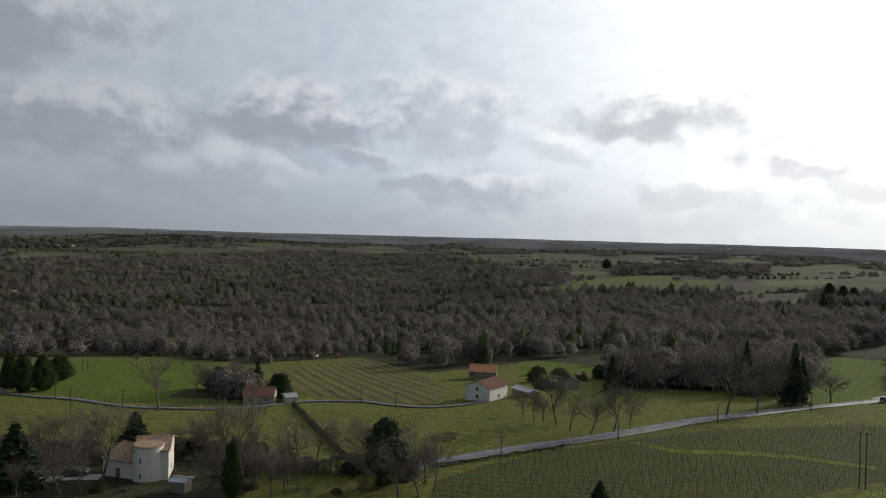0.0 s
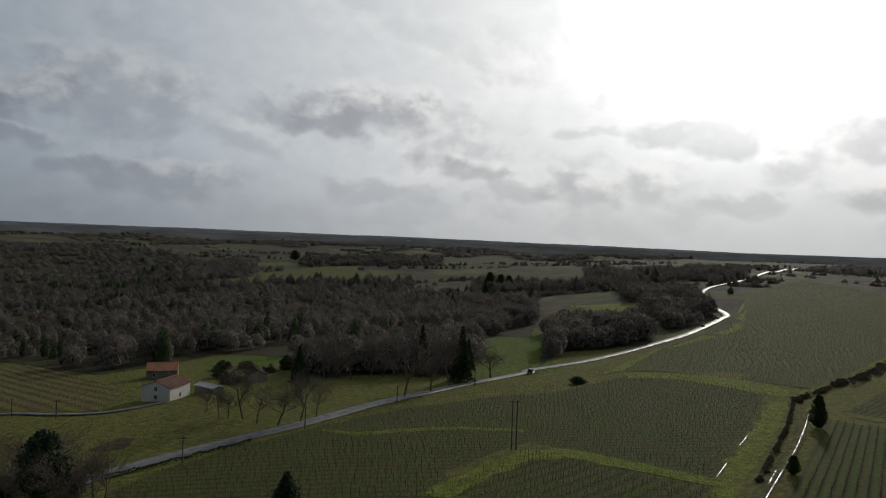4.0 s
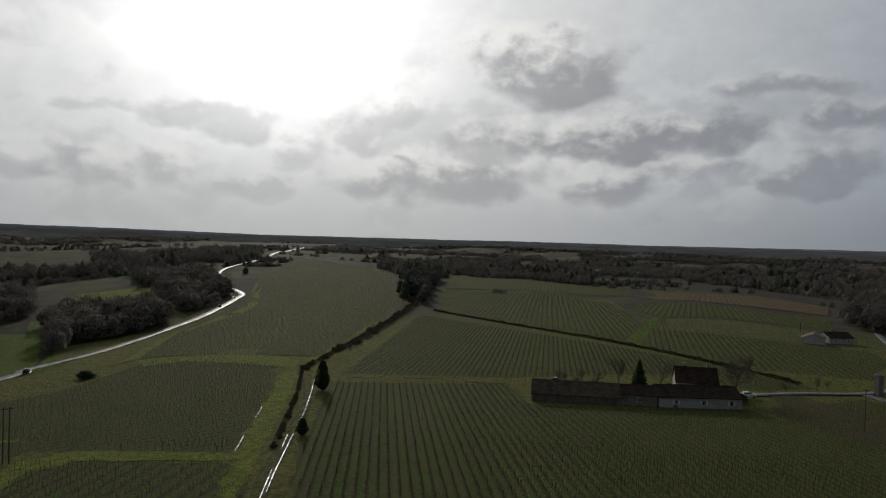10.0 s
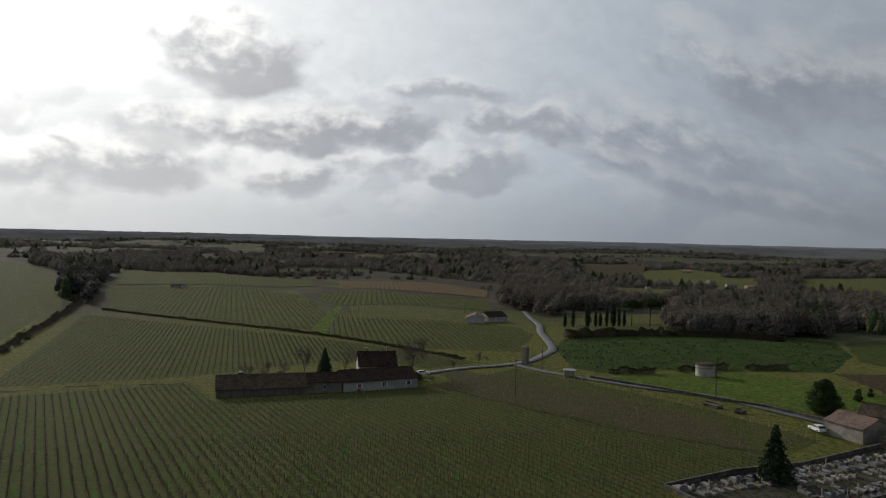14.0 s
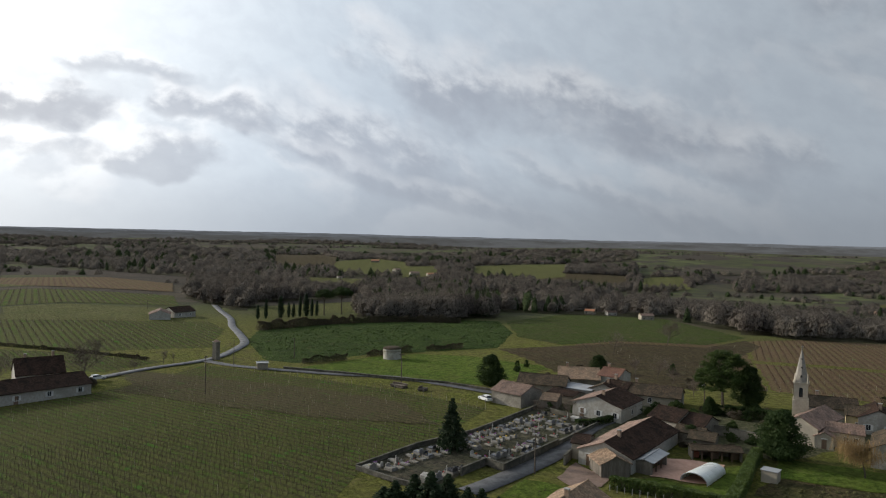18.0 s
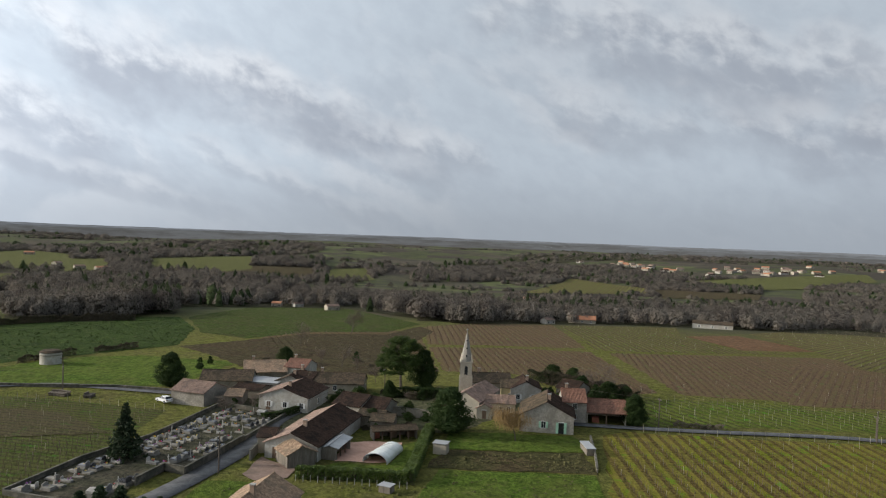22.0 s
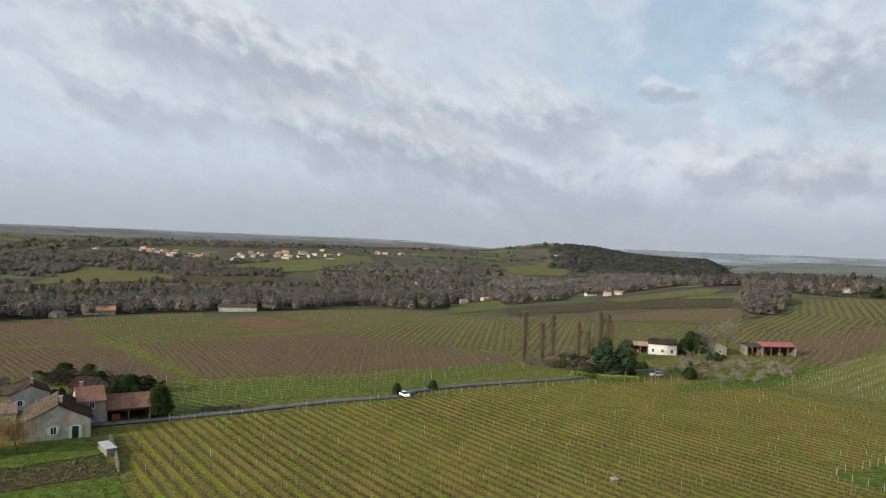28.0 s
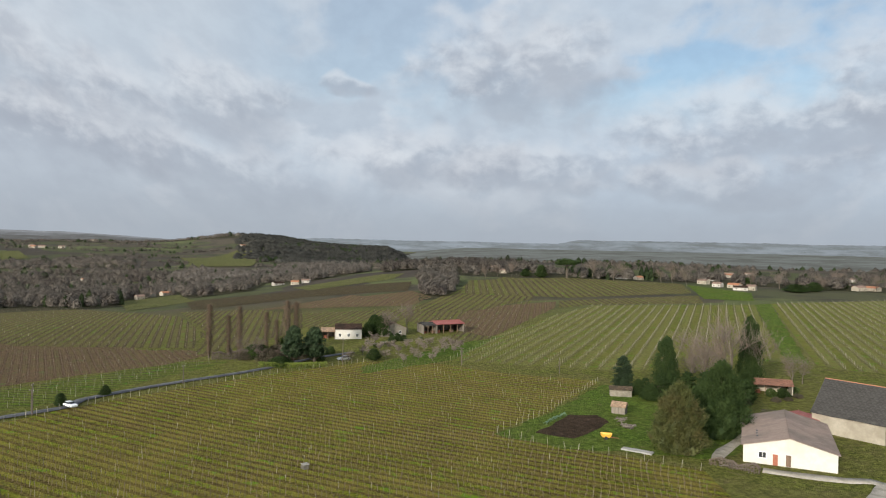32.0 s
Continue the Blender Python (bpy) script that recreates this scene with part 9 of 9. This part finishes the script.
for rut in ([(86.9, 76.4), (97.6, 83.6), (110.6, 92.0), (118.5, 97.1)], [(123.7, 100.4), (135.4, 108.0), (154.0, 120.7), (172.2, 133.7)], [(83.8, 75.0), (90.1, 79.3), (96.1, 83.4)], [(108.6, 91.8), (117.0, 97.4)],
            [(181.2, 126.6), (184.3, 120.3)], [(189.4, 113.2), (192.6, 105.1)], [(194.3, 94.5), (197.1, 83.0)], [(182.1, 159.4), (181.7, 156.5)], [(134.7, 120.4), (125.4, 113.9)], [(111.2, 104.1), (102.1, 97.7)]):
    ribbon("puddled_rut", rut, 0.2, M_PUDDLE, 0.26, "water filled wheel rut in the grass", "puddle", 1.3, 0.05)
ribbon("track", [(-74.2, 117.3), (-67.2, 119.6), (-61.5, 121.4), (-57.1, 122.3)], 3.2, M_GRAVEL, 0.25, "gravel drive to the villa", "track", edge=0.2)


# tufts of rank green over the rough field
def tufts(poly, count, size, mat, label):
    pts = np.array(poly)
    lo, hi = pts.min(axis=0), pts.max(axis=0)
    x, y = rng.uniform(lo[0], hi[0], count * 3), rng.uniform(lo[1], hi[1], count * 3)
    ok = inside(x, y, poly) & (np.sin(x * 0.35 + np.sin(y * 0.11) * 3) + np.sin(y * 0.4) > -0.6)
    x, y = x[ok][:count], y[ok][:count]
    tpl = leaf_cloud(3, [(0, 0, 0.25), (0.3, 0.1, 0.18), (-0.2, 0.25, 0.2)], 0.35, 9, 0.2)
    n = len(x)
    geo = scatter(tpl, np.stack([x, y, terrain(x, y)], -1), rng.uniform(0, 6, n), size * rng.uniform(0.6, 1.6, n))
    tagged(new("grass_tufts", mesh_of("grass_tufts", *geo, [mat])), label, "grass", kind="stuff")


M_TUFT = surface("rank_grass", (0.045, 0.078, 0.02), (0.075, 0.11, 0.032), 0.1, 0.9, island=True)
M_STRAW = surface("withered_grass", (0.085, 0.085, 0.03), (0.13, 0.12, 0.05), 0.1, 0.95, island=True)
SCRUB = next(f[5] for f in FIELDS if f[0] == "scrub_field")
tufts(SCRUB, 1300, 0.6, M_TUFT, "rank dark green grass tufts")
tufts([(99.3, -48.0), (102.1, -61.9), (85.8, -86.3), (67.3, -106.9), (58.4, -98.2), (64.3, -76.6)], 300, 0.4, M_STRAW, "rough grass tufts behind the gardens")

tufts([(93.5, -98.4), (74.9, -117.3), (67.8, -109.9), (88.7, -89.3)], 260, 0.45, M_STRAW, "withered weeds on the dug garden bed")

# ---- sheep pasture, logs and posts ----
def low_things():
    r = random.Random(3)
    for x, y in ((185.8, -59.0), (178.8, -64.2), (184.0, -60.0)):
        root = new("log_pile")
        root.matrix_basis = pose(x, y, ground(x, y), 0, 0, r.uniform(0, 180))
        for k in range(9):
            part("log", prism((-1.4 + r.uniform(-0.3, 0.3), (k % 4) * 0.5 - 0.8, 0.2 + (k // 4) * 0.4), (1.3 + r.uniform(-0.3, 0.3), (k % 4) * 0.5 - 0.7, 0.2 + (k // 4) * 0.4), 0.22, 0.2, 6), M_BARK, root)
        tagged(root, "small pile of cut logs in the grass", "logs")
    for k in range(16):
        a, b = Vector((97.4, -67.5)), Vector((83.0, -78.9))
        p = a.lerp(b, k / 15)
        root = new("fence_post", mesh_of("fence_post", *prism((0, 0, -0.3), (0, 0, 1.1), 0.06, 0.06, 5), [M_CONCRETE]))
        root.matrix_basis = pose(p.x, p.y, ground(p.x, p.y))
        tagged(root, "thin pale concrete fence post", "fence post", "fence posts before the hedge")


low_things()


# ---- garden shrubs and heaps ----
def shrubs(protos, spots, low, high, group, clear=0.0):
    """Single shrubs at the spots, kept clear of the buildings."""
    r = random.Random(len(spots))
    used = set()
    for k, (x, y) in enumerate(spots):
        if any(math.hypot(x - hx, y - hy) < size * 0.8 + clear for hx, hy, size in HOUSES):
            continue
        i = r.randrange(len(protos))
        m = pose(x, y, ground(x, y) - 0.05, 0, 0, r.uniform(0, 360)) @ Matrix.Diagonal((q := r.uniform(low, high), q, q * r.uniform(0.7, 1.2), 1))
        if i in used:
            copy_thing(protos[i], m)["group"] = group
        else:
            protos[i].matrix_basis = m
            protos[i]["group"] = group
            used.add(i)
    for i, ob in enumerate(protos):
        if i not in used:
            ob.matrix_basis = pose(*spots[i], ground(*spots[i]))


def spread(poly, count, seed):
    r = np.random.default_rng(seed)
    pts = np.array(poly)
    lo, hi = pts.min(axis=0), pts.max(axis=0)
    x, y = r.uniform(lo[0], hi[0], count * 12), r.uniform(lo[1], hi[1], count * 12)
    q = inside(x, y, poly)
    return [(float(p), float(t)) for p, t in zip(x[q][:count], y[q][:count])]


def shrub_kinds(kinds="dotb"):
    make = {"d": lambda: rounded(81, 2.4, 2.2, "dense dark evergreen garden shrub", M_LEAF, "shrub", base=0.03, power=0.4, core=0, clumps=60, per=44, size=0.1, clump=0.2),
            "o": lambda: rounded(82, 2.0, 2.4, "olive green garden shrub", M_LEAF_LIGHT, "shrub", base=0.03, power=0.4, core=0, clumps=60, per=44, size=0.1, clump=0.2),
            "t": lambda: bare(83, 2.8, "bare twiggy garden shrub", (M_BARK, M_TWIG), spread=0.9, splits=(7, 5, 3), trunk_share=0.75),
            "b": lambda: rounded(84, 1.3, 2.6, "low brown bramble bush", M_BRAMBLE, "shrub", base=0.02, power=0.35, core=0, clumps=60, per=44, size=0.085, clump=0.2)}
    return [make[k]() for k in kinds]


shrubs(shrub_kinds(), spread([(149.9, -80.9), (157.7, -98.3), (150.9, -114.9), (130.5, -130.4), (116.3, -143.4), (104.2, -128.7), (108.9, -112.3), (109.8, -95.1), (119.8, -91.5), (133.3, -89.2)], 70, 1), 0.7, 1.6, "garden shrubs in the hamlet")
shrubs(shrub_kinds("tbd"), spread([(219.0, -96.2), (231.4, -124.2), (195.3, -162.9), (145.1, -149.1), (175.0, -124.7), (176.6, -88.0)], 16, 2), 0.7, 1.3, "bushes behind the hamlet")
shrubs(shrub_kinds(), spread([(116.1, -151.9), (104.8, -165.0), (87.6, -162.0), (79.2, -144.2), (90.8, -143.2), (106.2, -141.5)], 40, 3), 0.8, 1.8, "bushes round the church")
shrubs(shrub_kinds("ttbbd"), spread([(-75.6, 124.0), (-64.0, 136.9), (-35.8, 145.2), (-1.1, 129.9), (-6.4, 115.4), (-40.0, 115.0), (-51.8, 111.0), (-67.2, 110.4)], 84, 4), 0.7, 1.6, "undergrowth round the villa", 5.0)
shrubs(shrub_kinds("ttbo"), spread([(-3.0, -253.4), (-33.2, -263.2), (-38.7, -247.2), (-27.5, -229.8), (-2.9, -235.0)], 30, 5), 0.8, 1.8, "bushes round the white house")
shrubs(shrub_kinds(), spread([(-49.9, -268.4), (-80.8, -288.3), (-79.0, -274.6), (-49.6, -256.2)], 16, 6), 0.7, 1.4, "bushes beside the stone farmhouse")
shrubs(shrub_kinds("dtbb"), spread([(-109.8, -174.0), (-138.8, -168.1), (-128.6, -149.4), (-105.9, -157.3)], 26, 7), 0.9, 2.0, "bushes in the farm garden")
shrubs(shrub_kinds(), spread([(-148.5, -165.9), (-157.1, -160.4), (-144.4, -149.2), (-134.0, -151.5)], 12, 8), 0.8, 1.4, "bushes behind the slate barn")
shrubs(shrub_kinds("tbb"), spread([(188.4, 71.6), (209.7, 17.1), (219.3, 18.0), (204.5, 70.7)], 24, 9), 0.8, 1.6, "bushes round the farmstead")
shrubs(shrub_kinds("tbo"), spread([(30.4, 247.4), (59.8, 247.5), (80.8, 314.7), (29.5, 299.6)], 26, 10), 0.9, 1.9, "bushes round the orange roofed house")


ditch = glide(ROADS["ditch"][2:], 4.0)
rnd = random.Random(77)
shrubs(shrub_kinds("bbbt"), [(p.x + rnd.gauss(0, 1.3), p.y + rnd.gauss(0, 1.3)) for p in ditch], 0.7, 1.5, "brambles and thorn bushes along the ditch")
ditch = glide(ROADS["ditch"][:3], 6.0)
shrubs(shrub_kinds("bbt"), [(p.x + rnd.gauss(0, 0.5), p.y + rnd.gauss(0, 0.5)) for p in ditch], 0.4, 0.8, "brambles beside the track")


def heaps():
    r = random.Random(12)
    for (x, y), n, label in (((-86.1, -137.9), 26, "heap of split firewood and old planks"), ((-87.6, -143.6), 18, "pile of grey planks in the grass"), ((-89.7, -108.1), 20, "stack of vine prunings by the drive")):
        root = new("wood_heap")
        root.matrix_basis = pose(x, y, ground(x, y), 0, 0, r.uniform(0, 180))
        for k in range(n):
            p = Vector((r.gauss(0, 1.3), r.gauss(0, 0.6), 0.08 + 0.5 * r.random()))
            way = Vector((r.gauss(0, 0.6), r.gauss(0, 0.6), r.gauss(0, 0.12))).normalized() * r.uniform(0.5, 1.2)
            part("log", prism(p - way, p + way, 0.1, 0.08, 5), WALLS["boards"] if k % 2 else M_BARK, root)
        tagged(root, label, "wood heap")


heaps()


# end posts where vine rows meet a road or headland
def end_posts(points, step, label, tall=1.5):
    line = glide(points, step)
    r = np.random.default_rng(31)
    p = np.array([tuple(q) for q in line])
    n = len(p)
    base = np.column_stack([p, terrain(p[:, 0], p[:, 1])])
    size = np.stack([np.full(n, 1.9), np.full(n, 1.9), r.uniform(0.9, 1.1, n) * tall / 1.4], -1)
    tagged(new("end_posts", mesh_of("end_posts", *scatter(STAKE, base, r.uniform(0, 6, n), size, r.normal(0, 0.09, (n, 2))), [M_POST])), label, "posts", kind="stuff")


end_posts([(75.7, -142.0), (50.2, -162.8), (29.2, -181.8), (-9.3, -210.5), (-44.6, -229.7)], 2.4, "pale end posts along the road side of the vineyard")
end_posts([(-105.2, -185.3), (-87.7, -168.3), (-72.7, -152.9), (-56.4, -140.9)], 2.4, "pale leaning end posts beside the garden")
end_posts([(-55.7, -139.2), (-64.8, -126.2), (-82.3, -107.9)], 3.0, "pale end posts below the garden")
end_posts([(220.8, -25.4), (180.0, -56.8), (154.4, -71.4)], 2.6, "end posts along the lane to the hamlet")
end_posts([(152.1, -156.2), (125.3, -177.7), (94.0, -180.1)], 3.0, "end posts along the brown vineyard")


# ---- distant ridges and plain with the haze painted in, far behind everything ----
SKYLINE = ((-60, 0.20), (-40, 0.26), (-25, 0.46), (-10, 0.42), (20, 0.40), (50, 0.14), (80, 0.16), (110, 0.28), (140, 0.26), (170, 0.10), (192, 0.0), (262, 0.3))


def backdrop(a0, a1, dist, far, low, drop, bumps, colour, glow, seed, level=None):
    """A ridge or plain with haze put into its colour and glow: it rises from dist to far, up to the skyline less a
    drop, or to a level of its own (degrees).
    """
    r = np.random.default_rng(seed)
    n = 600
    a = np.radians(np.linspace(a0, a1, n))
    t = sum(np.sin(a * k + r.uniform(0, 6)) / math.sqrt(k) for k in (5, 11, 23, 47, 96)) * 0.3 + sum(np.sin(a * k + r.uniform(0, 6)) for k in (170, 310, 530)) * 0.035
    high = np.interp(np.degrees(a), *np.array(SKYLINE).T) - drop if level is None else np.full(n, level)
    edge = np.minimum(np.linspace(0, 1, n), np.linspace(1, 0, n)) * 12
    top = 40 + far * np.tan(np.radians(high + bumps * t)) - np.clip(1 - edge, 0, 1) * dist * 0.02
    bottom = np.full_like(top, 40 + dist * math.tan(radians(low)))
    v = np.concatenate([np.stack([np.sin(a) * dist, np.cos(a) * dist, bottom], -1), np.stack([np.sin(a) * far, np.cos(a) * far, top], -1)])
    i = np.arange(n - 1)
    f = np.stack([i, i + 1, n + i + 1, n + i], -1)
    m = bpy.data.materials.new("distance")
    m.use_nodes = True
    n = Nodes(m.node_tree)
    pos = n.add("ShaderNodeTexCoord").outputs["Object"]
    q = n.add("ShaderNodeMapping")
    q.inputs["Scale"].default_value = (1, 1, 7)
    n.link(pos, q.inputs[0])
    f1, _ = n.noise(q.outputs[0], 0.0045, 7.0, 0.7)
    f2, _ = n.noise(q.outputs[0], 0.016, 5.0, 0.7)
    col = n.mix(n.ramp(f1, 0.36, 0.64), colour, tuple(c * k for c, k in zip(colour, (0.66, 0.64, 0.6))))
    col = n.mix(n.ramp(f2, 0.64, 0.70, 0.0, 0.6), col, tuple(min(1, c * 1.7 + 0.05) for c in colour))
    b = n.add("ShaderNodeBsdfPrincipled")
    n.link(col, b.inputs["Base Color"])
    # emission lifts the tone as haze would; nothing here is a lamp
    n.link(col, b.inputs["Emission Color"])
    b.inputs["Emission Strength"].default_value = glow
    b.inputs["Roughness"].default_value = 1.0
    b.inputs["Specular IOR Level"].default_value = 0.0
    n.link(b.outputs[0], n.add("ShaderNodeOutputMaterial").inputs[0])
    tagged(new("backdrop", mesh_of("backdrop", v, f, [m], True)), "distant hills on the horizon with blue-grey haze painted in and a slight glow", "backdrop", kind="structure")


# farther ridges are paler and bluer: aerial haze given as colour and emission
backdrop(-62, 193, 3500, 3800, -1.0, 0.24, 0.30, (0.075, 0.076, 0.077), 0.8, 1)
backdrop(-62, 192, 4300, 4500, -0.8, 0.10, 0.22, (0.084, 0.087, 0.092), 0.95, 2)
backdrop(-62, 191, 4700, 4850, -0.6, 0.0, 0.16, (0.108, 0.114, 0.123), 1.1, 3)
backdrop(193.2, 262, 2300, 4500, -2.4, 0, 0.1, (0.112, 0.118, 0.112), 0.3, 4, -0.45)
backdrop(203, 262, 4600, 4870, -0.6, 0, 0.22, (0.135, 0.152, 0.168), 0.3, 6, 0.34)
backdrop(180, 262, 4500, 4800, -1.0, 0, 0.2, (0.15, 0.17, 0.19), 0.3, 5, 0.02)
